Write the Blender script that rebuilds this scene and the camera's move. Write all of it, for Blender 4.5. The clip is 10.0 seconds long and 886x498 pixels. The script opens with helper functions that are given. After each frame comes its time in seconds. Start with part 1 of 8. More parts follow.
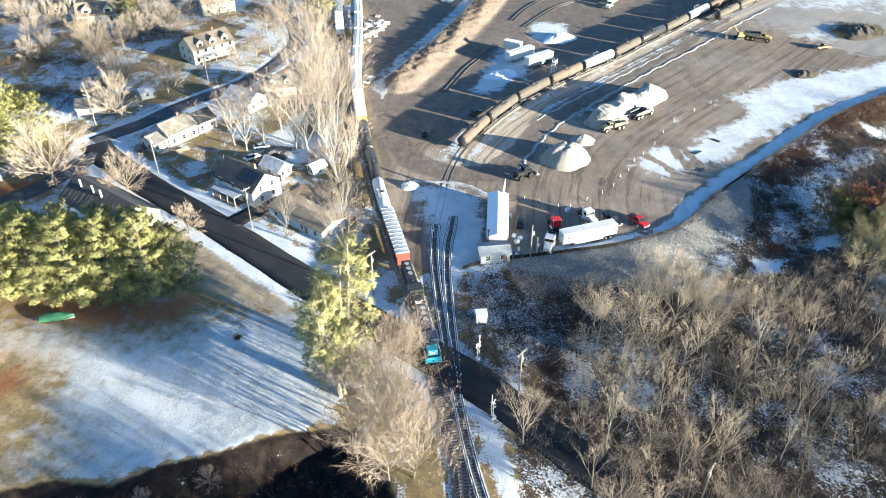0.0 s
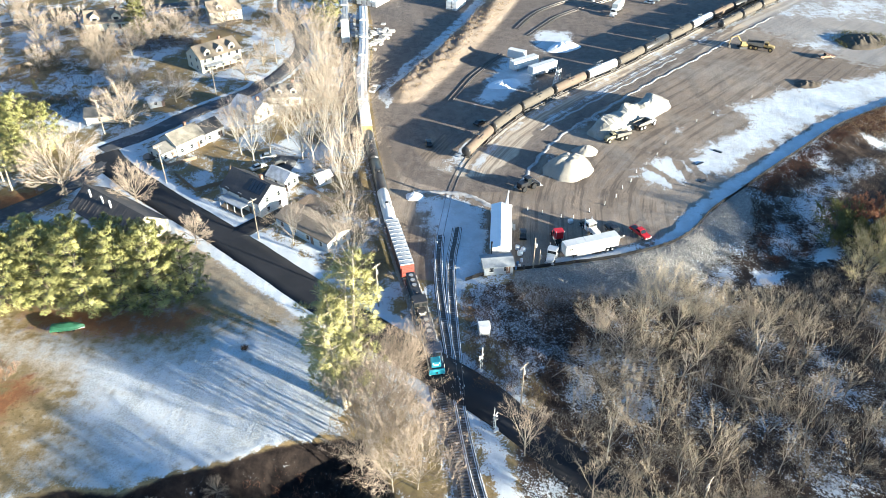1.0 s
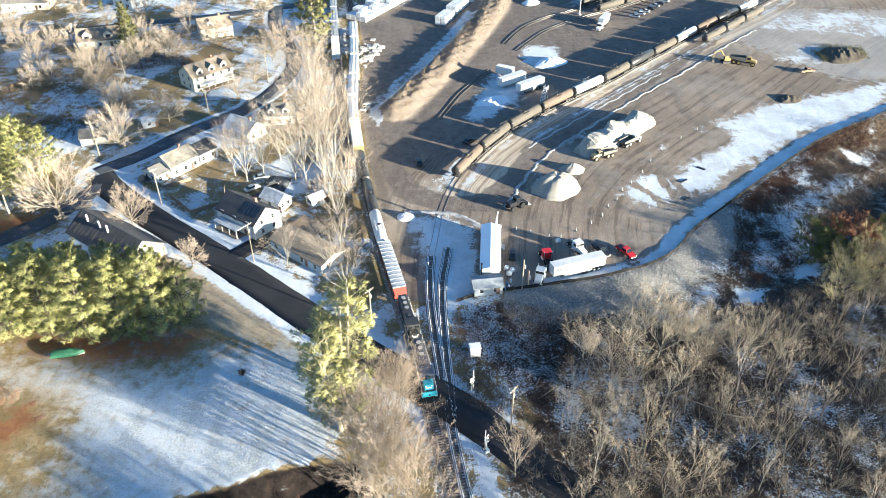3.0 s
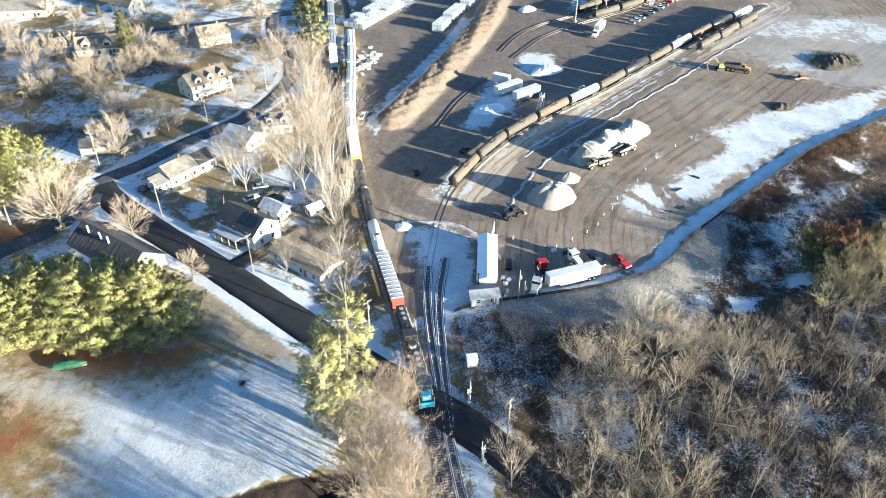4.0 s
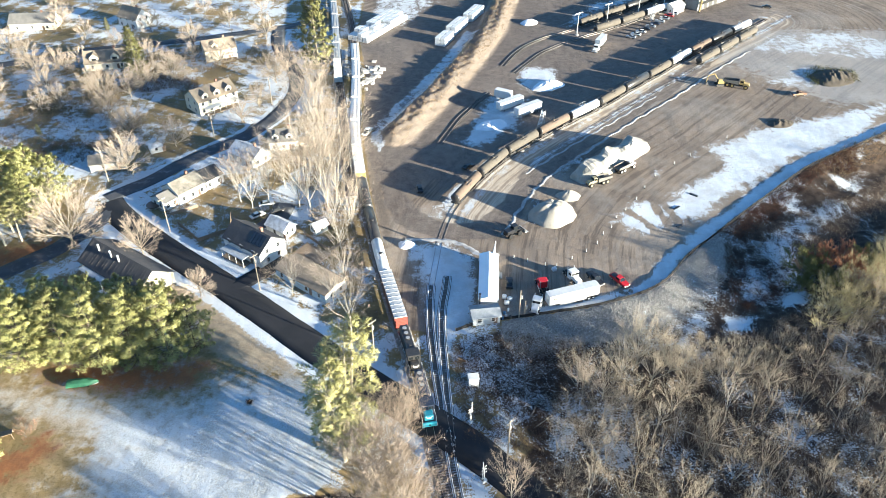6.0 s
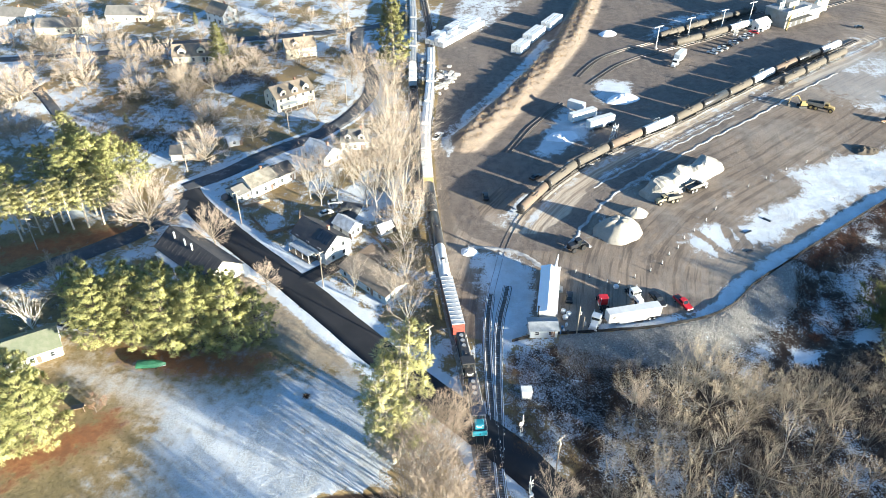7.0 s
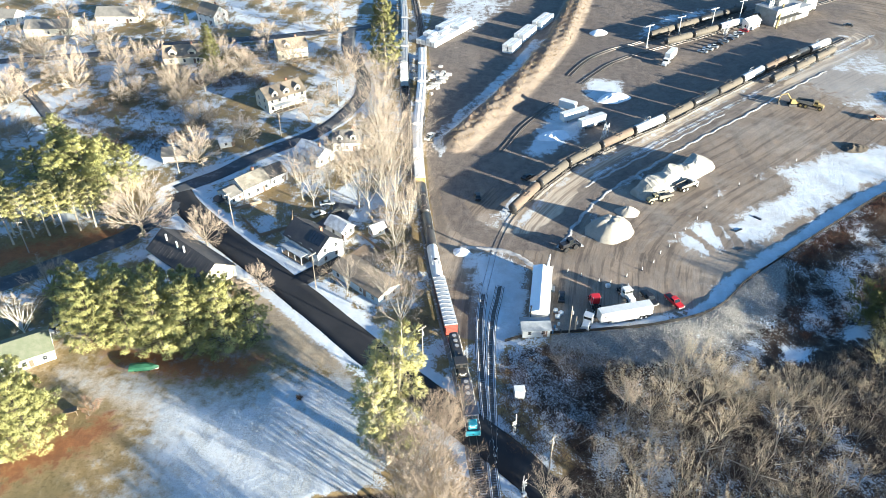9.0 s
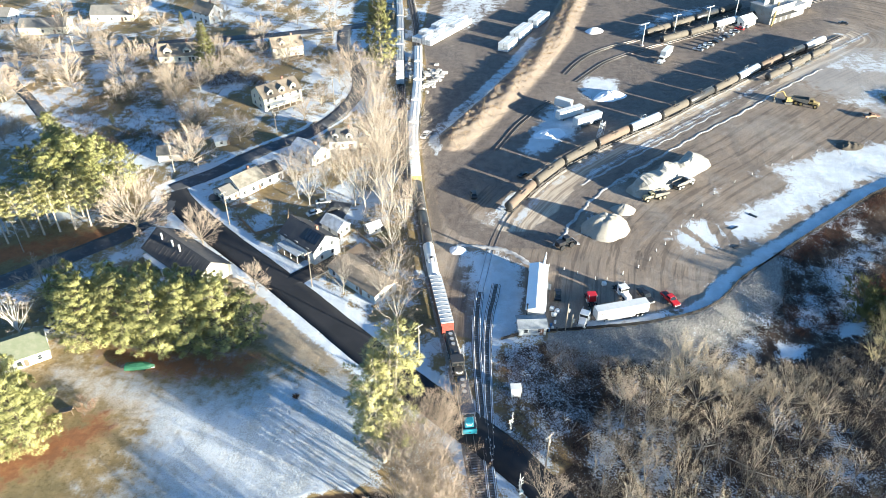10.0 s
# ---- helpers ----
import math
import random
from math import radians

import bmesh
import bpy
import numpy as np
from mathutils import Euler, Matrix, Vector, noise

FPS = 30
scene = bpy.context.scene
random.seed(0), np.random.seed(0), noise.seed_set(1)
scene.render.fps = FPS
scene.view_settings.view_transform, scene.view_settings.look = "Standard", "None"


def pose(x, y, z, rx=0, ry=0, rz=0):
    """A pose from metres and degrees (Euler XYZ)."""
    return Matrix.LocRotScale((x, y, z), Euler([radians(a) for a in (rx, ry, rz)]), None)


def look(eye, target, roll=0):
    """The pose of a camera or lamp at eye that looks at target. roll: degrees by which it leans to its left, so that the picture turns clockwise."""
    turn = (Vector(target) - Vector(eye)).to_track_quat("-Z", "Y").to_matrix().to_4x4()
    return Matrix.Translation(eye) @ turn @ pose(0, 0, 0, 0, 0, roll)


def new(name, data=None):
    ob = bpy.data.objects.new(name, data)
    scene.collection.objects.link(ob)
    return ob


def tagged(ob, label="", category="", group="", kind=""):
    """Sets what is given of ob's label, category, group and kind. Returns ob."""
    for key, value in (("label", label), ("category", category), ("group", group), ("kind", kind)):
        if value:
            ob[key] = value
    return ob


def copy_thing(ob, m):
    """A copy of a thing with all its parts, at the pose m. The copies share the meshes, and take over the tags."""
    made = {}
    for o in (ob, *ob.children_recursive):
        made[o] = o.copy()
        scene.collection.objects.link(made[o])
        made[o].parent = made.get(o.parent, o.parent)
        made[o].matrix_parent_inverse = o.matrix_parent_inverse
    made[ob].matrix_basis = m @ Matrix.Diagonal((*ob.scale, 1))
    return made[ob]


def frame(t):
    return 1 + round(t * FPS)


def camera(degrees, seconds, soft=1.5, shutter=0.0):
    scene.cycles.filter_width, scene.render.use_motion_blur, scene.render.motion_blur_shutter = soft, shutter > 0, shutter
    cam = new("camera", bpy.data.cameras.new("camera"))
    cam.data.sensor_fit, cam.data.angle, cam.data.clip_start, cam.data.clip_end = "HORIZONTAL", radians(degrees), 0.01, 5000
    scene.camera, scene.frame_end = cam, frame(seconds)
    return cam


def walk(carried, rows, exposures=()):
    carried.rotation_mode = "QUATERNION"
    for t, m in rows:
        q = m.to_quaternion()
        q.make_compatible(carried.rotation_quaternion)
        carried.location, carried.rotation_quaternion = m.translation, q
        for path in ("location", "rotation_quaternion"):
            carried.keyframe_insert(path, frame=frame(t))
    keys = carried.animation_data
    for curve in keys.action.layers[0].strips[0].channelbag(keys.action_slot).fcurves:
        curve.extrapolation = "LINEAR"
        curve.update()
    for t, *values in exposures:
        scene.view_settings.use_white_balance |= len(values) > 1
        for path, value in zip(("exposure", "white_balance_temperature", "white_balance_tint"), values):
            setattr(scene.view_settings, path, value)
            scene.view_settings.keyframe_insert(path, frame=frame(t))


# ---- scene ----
cam = camera(62.7, 10.0, 0.5)
METRES, EYE, TILT, LEAN, TURN = 23.8, 98.0, -36.2, 0.0, 0.0
ROWS = [
    (0.0, 0.0, 0.0, 0.0, 0.0, 0.0, 0.0),
    (0.5, 0.0003, -0.0462, 0.0547, 0.27, -0.0, -0.19),
    (1.0, 0.0024, -0.0928, 0.1089, 0.33, -0.0, -0.21),
    (1.5, 0.0013, -0.1395, 0.1635, 0.16, -0.0, -0.07),
    (2.0, 0.0021, -0.1856, 0.218, -0.02, -0.01, 0.07),
    (2.5, 0.0011, -0.2308, 0.2708, -0.2, -0.01, 0.2),
    (4.0, 0.0046, -0.3673, 0.4342, -0.58, -0.05, 0.47),
    (4.5, 0.0037, -0.4142, 0.4889, -0.54, -0.04, 0.42),
    (5.0, 0.002, -0.4591, 0.5419, -0.49, -0.03, 0.36),
    (5.2, 0.002, -0.4766, 0.5627, -0.464, -0.046, 0.366),
    (6.0, 0.0026, -0.5372, 0.6362, -0.40, -0.03, 0.31),
    (6.3, 0.0029, -0.5553, 0.6586, 0.288, 0.017, -0.251),
    (6.5, 0.0031, -0.5659, 0.6722, 1.891, 0.047, -1.463),
    (6.7, 0.0032, -0.5752, 0.6843, 3.473, 0.004, -2.665),
    (6.9, 0.0033, -0.5832, 0.695, 4.45, -0.04, -3.48),
    (7.0, 0.0033, -0.5867, 0.6998, 4.51, -0.014, -3.51),
    (7.5, 0.0125, -0.6032, 0.7227, 4.46, -0.05, -3.38),
    (8.0, 0.0157, -0.6046, 0.7245, 4.33, -0.08, -3.27),
    (8.5, 0.0168, -0.6046, 0.7226, 4.17, -0.08, -3.17),
    (9.0, 0.0177, -0.6039, 0.7204, 4.01, -0.09, -3.1),
    (9.5, 0.0186, -0.6021, 0.7183, 3.87, -0.11, -3.03),
    (10.0, 0.0192, -0.599, 0.7159, 3.72, -0.18, -2.97),
]
walk(cam, [(t, pose(0, 0, EYE, TILT, LEAN, TURN) @ pose(METRES * x, METRES * y, METRES * z, 90 + pitch, roll, yaw)) for t, x, y, z, yaw, pitch, roll in ROWS], [(0.0, 2.67, 6200, 3.0), (10.0, 2.67, 6200, 3.0)])

# ---- world, sun, exposure ----
SUN_EL, SUN_AZ = radians(9.3), radians(-30.0)
SUN_DIR = Vector((math.cos(SUN_AZ) * math.cos(SUN_EL), math.sin(SUN_AZ) * math.cos(SUN_EL), math.sin(SUN_EL)))
world = bpy.data.worlds.new("sky")
scene.world = world
world.use_nodes = True
wn = world.node_tree.nodes
sky = wn.new("ShaderNodeTexSky")
sky.sky_type = "NISHITA"
sky.sun_disc = False
sky.sun_elevation = SUN_EL
sky.sun_rotation = radians(120)
sky.ozone_density = 4.2
sky.dust_density = 0.5
wn["Background"].inputs[1].default_value = 0.066
world.node_tree.links.new(sky.outputs[0], wn["Background"].inputs[0])
sun = new("sun", bpy.data.lights.new("sun", "SUN"))
sun.data.energy = 4.5
sun.data.angle = radians(0.8)
sun.data.color = (1.0, 0.89, 0.73)
sun.matrix_world = look(tuple(SUN_DIR * 400), (0, 0, 0))


# ---- materials ----
def rgba(c):
    return (c[0], c[1], c[2], 1.0)


def mix_rgb(nt, fac, a, b):
    n = nt.nodes.new("ShaderNodeMix")
    n.data_type = "RGBA"
    for i, v in ((0, fac), (6, a), (7, b)):
        if isinstance(v, bpy.types.NodeSocket):
            nt.links.new(v, n.inputs[i])
        elif i == 0:
            n.inputs[0].default_value = v
        else:
            n.inputs[i].default_value = rgba(v)
    return n.outputs[2]


def noise_tex(nt, scale, detail=4.0, rough=0.6, coords="Object", stretch=None):
    tc = nt.nodes.new("ShaderNodeTexCoord")
    n = nt.nodes.new("ShaderNodeTexNoise")
    n.inputs["Scale"].default_value = scale
    n.inputs["Detail"].default_value = detail
    n.inputs["Roughness"].default_value = rough
    src = tc.outputs[coords]
    if stretch:
        m = nt.nodes.new("ShaderNodeMapping")
        m.inputs["Scale"].default_value = stretch[:3]
        m.inputs["Rotation"].default_value = (0, 0, stretch[3] if len(stretch) > 3 else 0)
        nt.links.new(src, m.inputs[0])
        src = m.outputs[0]
    nt.links.new(src, n.inputs["Vector"])
    return n.outputs["Fac"]


def ramp(nt, fac, lo, hi):
    m = nt.nodes.new("ShaderNodeMapRange")
    m.interpolation_type = "SMOOTHSTEP"
    for i, v in ((0, fac), (1, lo), (2, hi)):
        if isinstance(v, bpy.types.NodeSocket):
            nt.links.new(v, m.inputs[i])
        else:
            m.inputs[i].default_value = v
    return m.outputs[0]


def maths(nt, op, a, b):
    m = nt.nodes.new("ShaderNodeMath")
    m.operation = op
    for i, v in ((0, a), (1, b)):
        if isinstance(v, bpy.types.NodeSocket):
            nt.links.new(v, m.inputs[i])
        else:
            m.inputs[i].default_value = v
    return m.outputs[0]


def bump(nt, bsdf, fac, strength, dist):
    b = nt.nodes.new("ShaderNodeBump")
    b.inputs["Strength"].default_value = strength
    b.inputs["Distance"].default_value = dist
    nt.links.new(fac, b.inputs["Height"])
    nt.links.new(b.outputs[0], bsdf.inputs["Normal"])


def mat(name, base, second=None, rough=0.75, metal=0.0, coarse=0.6, fine=6.0, amount=0.6, relief=0.15, vary=0.0, grime=None, stretch=None):
    """A surface with two scales of variation, a fine relief and, if asked, a shift from object to object."""
    m = bpy.data.materials.new(name)
    m.use_nodes = True
    nt = m.node_tree
    p = nt.nodes["Principled BSDF"]
    second = second or tuple(v * 0.72 for v in base)
    a = noise_tex(nt, coarse, 4, stretch=stretch)
    b = noise_tex(nt, fine, 3, stretch=stretch)
    col = mix_rgb(nt, maths(nt, "MULTIPLY", ramp(nt, a, 0.35, 0.68), amount), base, second)
    dark = tuple(v * 0.6 for v in base)
    col = mix_rgb(nt, maths(nt, "MULTIPLY", ramp(nt, b, 0.5, 0.75), amount * 0.7), col, dark)
    if grime:
        g = noise_tex(nt, coarse * 2.3, 5, 0.7)
        col = mix_rgb(nt, ramp(nt, g, 0.52, 0.7), col, grime)
    if vary:
        info = nt.nodes.new("ShaderNodeObjectInfo")
        hs = nt.nodes.new("ShaderNodeHueSaturation")
        mr = nt.nodes.new("ShaderNodeMapRange")
        mr.inputs[3].default_value, mr.inputs[4].default_value = 1 - vary, 1 + vary
        nt.links.new(info.outputs["Random"], mr.inputs[0])
        nt.links.new(mr.outputs[0], hs.inputs["Value"])
        nt.links.new(col, hs.inputs["Color"])
        col = hs.outputs[0]
    nt.links.new(col, p.inputs["Base Color"])
    p.inputs["Roughness"].default_value = rough
    p.inputs["Metallic"].default_value = metal
    if rough >= 0.7:
        p.inputs["Specular IOR Level"].default_value = 0.12
    if relief:
        bump(nt, p, b, relief, 0.05)
    return m


ASPHALT_FROST = mat("frosted_asphalt", (0.085, 0.088, 0.095), (0.05, 0.052, 0.056), 0.75, coarse=0.15, fine=5, relief=0.1, grime=(0.16, 0.165, 0.175))
ASPHALT = mat("asphalt", (0.024, 0.025, 0.028), (0.036, 0.036, 0.040), 0.7, coarse=0.12, fine=9, relief=0.1)
CONCRETE = mat("concrete", (0.42, 0.40, 0.37), (0.3, 0.29, 0.27), 0.85, coarse=0.5)
SNOW = mat("snow", (0.70, 0.72, 0.75), (0.60, 0.62, 0.66), 0.6, coarse=0.8, fine=4, amount=0.5, relief=0.2)
RAIL = mat("rail_steel", (0.22, 0.20, 0.19), (0.14, 0.10, 0.08), 0.4, 0.7, relief=0)
TIE = mat("tie_wood", (0.055, 0.047, 0.042), (0.09, 0.08, 0.072), 0.9, coarse=0.9, vary=0.3)
TIE_DUST = mat("muddy_tie_wood", (0.13, 0.115, 0.10), (0.18, 0.165, 0.15), 0.95, coarse=0.9)
BALLAST = mat("ballast", (0.20, 0.185, 0.17), (0.13, 0.115, 0.10), 0.95, coarse=0.35, fine=5, amount=0.9, relief=0.6, grime=(0.55, 0.57, 0.60))
BALLAST_SNOW = mat("snowy_ballast", (0.14, 0.135, 0.13), (0.09, 0.085, 0.08), 0.95, coarse=0.35, fine=4, amount=0.9, relief=0.5, grime=(0.50, 0.52, 0.55))
BARK = mat("bark", (0.24, 0.205, 0.165), (0.16, 0.135, 0.11), 0.9, coarse=1.0, vary=0.25)
TWIG_WOOD = mat("woodland_twigs", (0.28, 0.232, 0.175), (0.19, 0.158, 0.12), 0.9, coarse=0.08, fine=1.5, relief=0, vary=0.3)
TWIG_VASE = mat("pale_woodland_twigs", (0.36, 0.30, 0.225), (0.27, 0.225, 0.165), 0.9, coarse=0.08, fine=1.5, relief=0, vary=0.15)
TWIG_DARK = mat("dark_woodland_twigs", (0.235, 0.198, 0.155), (0.15, 0.128, 0.102), 0.9, coarse=0.08, fine=1.5, relief=0, vary=0.35)
TWIG_OLIVE = mat("olive_tan_twigs", (0.34, 0.29, 0.165), (0.25, 0.21, 0.12), 0.9, coarse=0.08, fine=1.5, relief=0, vary=0.25)
GREY_BARK = mat("grey_bark", (0.34, 0.31, 0.27), (0.22, 0.20, 0.17), 0.9, coarse=1.0, vary=0.3)
TWIG_BROWN = mat("brown_twigs", (0.30, 0.24, 0.19), (0.21, 0.165, 0.13), 0.9, coarse=0.3, relief=0, vary=0.25)
TWIG = mat("twigs", (0.36, 0.295, 0.235), (0.25, 0.20, 0.16), 0.9, coarse=0.3, relief=0, vary=0.25)
TWIG_RED = mat("twigs_reddish", (0.21, 0.125, 0.085), (0.15, 0.09, 0.06), 0.9, coarse=0.3, relief=0, vary=0.2)
PALE_BARK = mat("pale_bark", (0.44, 0.385, 0.31), (0.32, 0.275, 0.22), 0.9, coarse=1.0, vary=0.2)
PINE_BARK = mat("pine_bark", (0.12, 0.095, 0.075), (0.08, 0.065, 0.05), 0.95, coarse=1.0, vary=0.2)
NEEDLE_LIGHT = mat("pale_pine_needles", (0.41, 0.385, 0.17), (0.30, 0.29, 0.125), 0.7, coarse=0.5, fine=2, relief=0, vary=0.15)
NEEDLE = mat("pine_needles", (0.42, 0.41, 0.17), (0.30, 0.305, 0.125), 0.7, coarse=0.5, fine=2, relief=0, vary=0.2)
SPRUCE = mat("spruce_needles", (0.27, 0.265, 0.11), (0.20, 0.19, 0.08), 0.75, coarse=0.5, fine=2, relief=0, vary=0.2)
WHITE = mat("white_paint", (0.64, 0.63, 0.60), (0.52, 0.5, 0.47), 0.55, coarse=0.4, amount=0.5)
CREAM = mat("cream_siding", (0.66, 0.6, 0.47), (0.55, 0.5, 0.4), 0.7, coarse=0.4, amount=0.5)
GREY_SIDING = mat("grey_siding", (0.42, 0.44, 0.45), (0.34, 0.35, 0.36), 0.75, coarse=0.4)
BLUE_SIDING = mat("pale_blue_siding", (0.45, 0.52, 0.56), (0.36, 0.42, 0.46), 0.75, coarse=0.4)
SHINGLE = mat("dark_shingles", (0.065, 0.065, 0.07), (0.10, 0.095, 0.09), 0.9, coarse=0.5, fine=5, relief=0.4)
SHINGLE_TAN = mat("tan_shingles", (0.24, 0.195, 0.15), (0.16, 0.132, 0.10), 0.9, coarse=0.5, fine=5, relief=0.4)
SHINGLE_GREY = mat("grey_shingles", (0.17, 0.162, 0.15), (0.115, 0.11, 0.104), 0.9, coarse=0.5, fine=5, relief=0.4)
SNOWY_ROOF = mat("snow_dusted_shingles", (0.55, 0.57, 0.6), (0.2, 0.2, 0.2), 0.9, coarse=0.7, fine=5, relief=0.3)
SHINGLE_MOTTLED = mat("mottled_shingles", (0.24, 0.22, 0.185), (0.12, 0.11, 0.095), 0.9, coarse=0.5, fine=3, amount=0.95, relief=0.4)
MOSS_ROOF = mat("mossy_shingles", (0.125, 0.14, 0.095), (0.18, 0.18, 0.14), 0.9, coarse=0.6, fine=5, relief=0.4)
FROSTED = mat("frosted_roofing", (0.42, 0.44, 0.46), (0.30, 0.31, 0.33), 0.8, coarse=0.8, fine=5)
TIMBER_DECK = mat("deck_boards", (0.20, 0.16, 0.12), (0.13, 0.10, 0.08), 0.9, coarse=1.2, fine=8)
GLASS = mat("window_glass", (0.03, 0.035, 0.04), None, 0.12, relief=0)
WOOD_POLE = mat("weathered_pole", (0.30, 0.26, 0.21), (0.2, 0.17, 0.14), 0.9, coarse=1.5)
BRICK = mat("chimney_brick", (0.30, 0.17, 0.12), (0.22, 0.12, 0.09), 0.9, coarse=2)


# ---- mesh helpers ----
def mesh_ob(name, verts, faces, material, smooth=False):
    me = bpy.data.meshes.new(name)
    me.from_pydata(verts, [], faces)
    for m in (material if isinstance(material, (list, tuple)) else [material]):
        me.materials.append(m)
    if smooth:
        me.polygons.foreach_set("use_smooth", [True] * len(me.polygons))
    me.update()
    return new(name, me)


def part(name, bm, material, parent=None, label="", smooth=False):
    """Links a bmesh as one mesh object under a thing or a part."""
    me = bpy.data.meshes.new(name)
    bm.normal_update()
    bm.to_mesh(me)
    bm.free()
    me.materials.append(material)
    if smooth:
        me.polygons.foreach_set("use_smooth", [True] * len(me.polygons))
    ob = new(name, me)
    ob.parent = parent
    if label:
        ob["label"] = label
    return ob


def thing(name, m, label, category, group=""):
    ob = new(name)
    ob.empty_display_size = 0.3
    ob.matrix_basis = m
    return tagged(ob, label, category, group)


def add_box(bm, x0, x1, y0, y1, z0, z1, bevel=0.0, m=None):
    g = bmesh.ops.create_cube(bm, size=1.0, matrix=Matrix.LocRotScale(((x0 + x1) / 2, (y0 + y1) / 2, (z0 + z1) / 2), None, (x1 - x0, y1 - y0, z1 - z0)))
    vs = g["verts"]
    if bevel:
        es = list({e for v in vs for e in v.link_edges})
        r = bmesh.ops.bevel(bm, geom=es, offset=bevel, segments=1, affect="EDGES", profile=0.5)
        vs = list({v for f in r["faces"] for v in f.verts} | {v for v in vs if v.is_valid})
    if m:
        bmesh.ops.transform(bm, matrix=m, verts=vs)
    return bm


def boxes(*specs, bevel=0.0):
    bm = bmesh.new()
    for s in specs:
        add_box(bm, *s, bevel=bevel)
    return bm


def add_rod(bm, a, b, r0, r1=None, n=8):
    a, b = Vector(a), Vector(b)
    r1 = r0 if r1 is None else r1
    d = b - a
    m = Matrix.Translation((a + b) / 2) @ d.to_track_quat("Z", "Y").to_matrix().to_4x4()
    bmesh.ops.create_cone(bm, cap_ends=True, segments=n, radius1=r0, radius2=r1, depth=d.length, matrix=m)
    return bm


def rods(*specs, n=8):
    bm = bmesh.new()
    for s in specs:
        add_rod(bm, *s, n=n)
    return bm


def add_prism(bm, profile, x0, x1):
    """A closed profile in the y-z plane, drawn out along x."""
    a = [bm.verts.new((x0, y, z)) for y, z in profile]
    b = [bm.verts.new((x1, y, z)) for y, z in profile]
    n = len(profile)
    for i in range(n):
        bm.faces.new((a[i], a[(i + 1) % n], b[(i + 1) % n], b[i]))
    bm.faces.new(a[::-1])
    bm.faces.new(b)
    bmesh.ops.recalc_face_normals(bm, faces=bm.faces)
    return bm


# ---- the lie of the land ----
SILT = np.array([(1.5, 125), (9.5, 128.7), (17.7, 130.6), (26, 132.2), (40, 135.6), (51.5, 139.9), (59.6, 145.6), (67.6, 155.6), (81, 168), (98, 183.7), (120, 203), (142, 217), (175, 238), (260, 292)])
BERM = np.array([(-14.8, 225), (-8.6, 239), (1.2, 262), (12.3, 291), (25.7, 332), (36.5, 383), (42, 420)])
HOLLOW = np.array([(-110, 62), (-70, 69.5), (-62, 71.7), (-52.5, 70.6), (-45.6, 74.5), (-36, 77.3), (-30, 80.3), (-22, 82), (-15, 82), (-9, 72), (-5, 60), (-3, 30), (-110, 30)])
BROOK = np.array([(58, 112), (68, 124), (76, 134), (90, 146), (106, 160), (130, 182), (160, 200)])


def seg_dist(px, py, line):
    """The distance to a polyline, and on which side of it a point lies (left: positive)."""
    best = np.full(px.shape, 1e9)
    side = np.zeros(px.shape)
    for (ax, ay), (bx, by) in zip(line[:-1], line[1:]):
        dx, dy = bx - ax, by - ay
        t = np.clip(((px - ax) * dx + (py - ay) * dy) / (dx * dx + dy * dy), 0, 1)
        ex, ey = px - ax - t * dx, py - ay - t * dy
        d = np.hypot(ex, ey)
        near = d < best
        best = np.where(near, d, best)
        side = np.where(near, np.sign(dx * ey - dy * ex), side)
    return best, side


def inside(px, py, poly):
    res = np.zeros(px.shape, bool)
    for (ax, ay), (bx, by) in zip(poly, np.roll(poly, -1, axis=0)):
        cross = ((ay > py) != (by > py)) & (px < (bx - ax) * (py - ay) / (by - ay + 1e-12) + ax)
        res ^= cross
    return res


def area(px, py, poly, soft=2.0):
    """1 inside a polygon, 0 outside, with a soft edge."""
    poly = np.array(poly, float)
    d, _ = seg_dist(px, py, np.vstack([poly, poly[:1]]))
    d = np.where(inside(px, py, poly), d, -d)
    return np.clip(d / soft * 0.5 + 0.5, 0, 1)


def smooth(v):
    v = np.clip(v, 0, 1)
    return v * v * (3 - 2 * v)


def lie(px, py):
    """The height of the ground."""
    px, py = np.asarray(px, float), np.asarray(py, float)
    z = 0.12 * np.sin(px * 0.11 + 0.4) * np.cos(py * 0.093) + 0.06 * np.sin(px * 0.31 + py * 0.23)
    d, s = seg_dist(px, py, SILT)
    below = np.where((s < 0) & (py < 320), d, 0)
    z = z - 3.0 * smooth(below / 13) * smooth((px - 8) / 16)
    d, _ = seg_dist(px, py, BROOK)
    z = z - 1.3 * smooth(1 - d / 9)
    d, _ = seg_dist(px, py, BERM)
    rough = 0.6 * np.sin(px * 0.8 + 0.5 * py) * np.sin(py * 0.71 - px * 0.3) + 0.45 * np.sin(px * 1.6 - py * 1.2) + 0.3 * np.sin(px * 0.37 + py * 1.9)
    z = z + (2.9 + rough) * smooth(1.25 - d / 6.2)
    hollow = area(px, py, HOLLOW, 8.0)
    z = z - 5.6 * smooth((hollow - 0.46) / 0.5)
    return z


def gz(x, y):
    return float(lie(np.array([x]), np.array([y]))[0])


def spaced(lo, cuts, hi):
    """Grid lines: even within each (from, to, step), ever wider outside."""
    mid = np.concatenate([np.arange(a, b, st) for a, b, st in cuts] + [[cuts[-1][1]]])
    left, v, s = [], cuts[0][0], cuts[0][2]
    while v > lo:
        s *= 1.22
        v -= s
        left.append(v)
    right, v, s = [], cuts[-1][1], cuts[-1][2]
    while v < hi:
        s *= 1.22
        v += s
        right.append(v)
    return np.concatenate([left[::-1], mid, right])


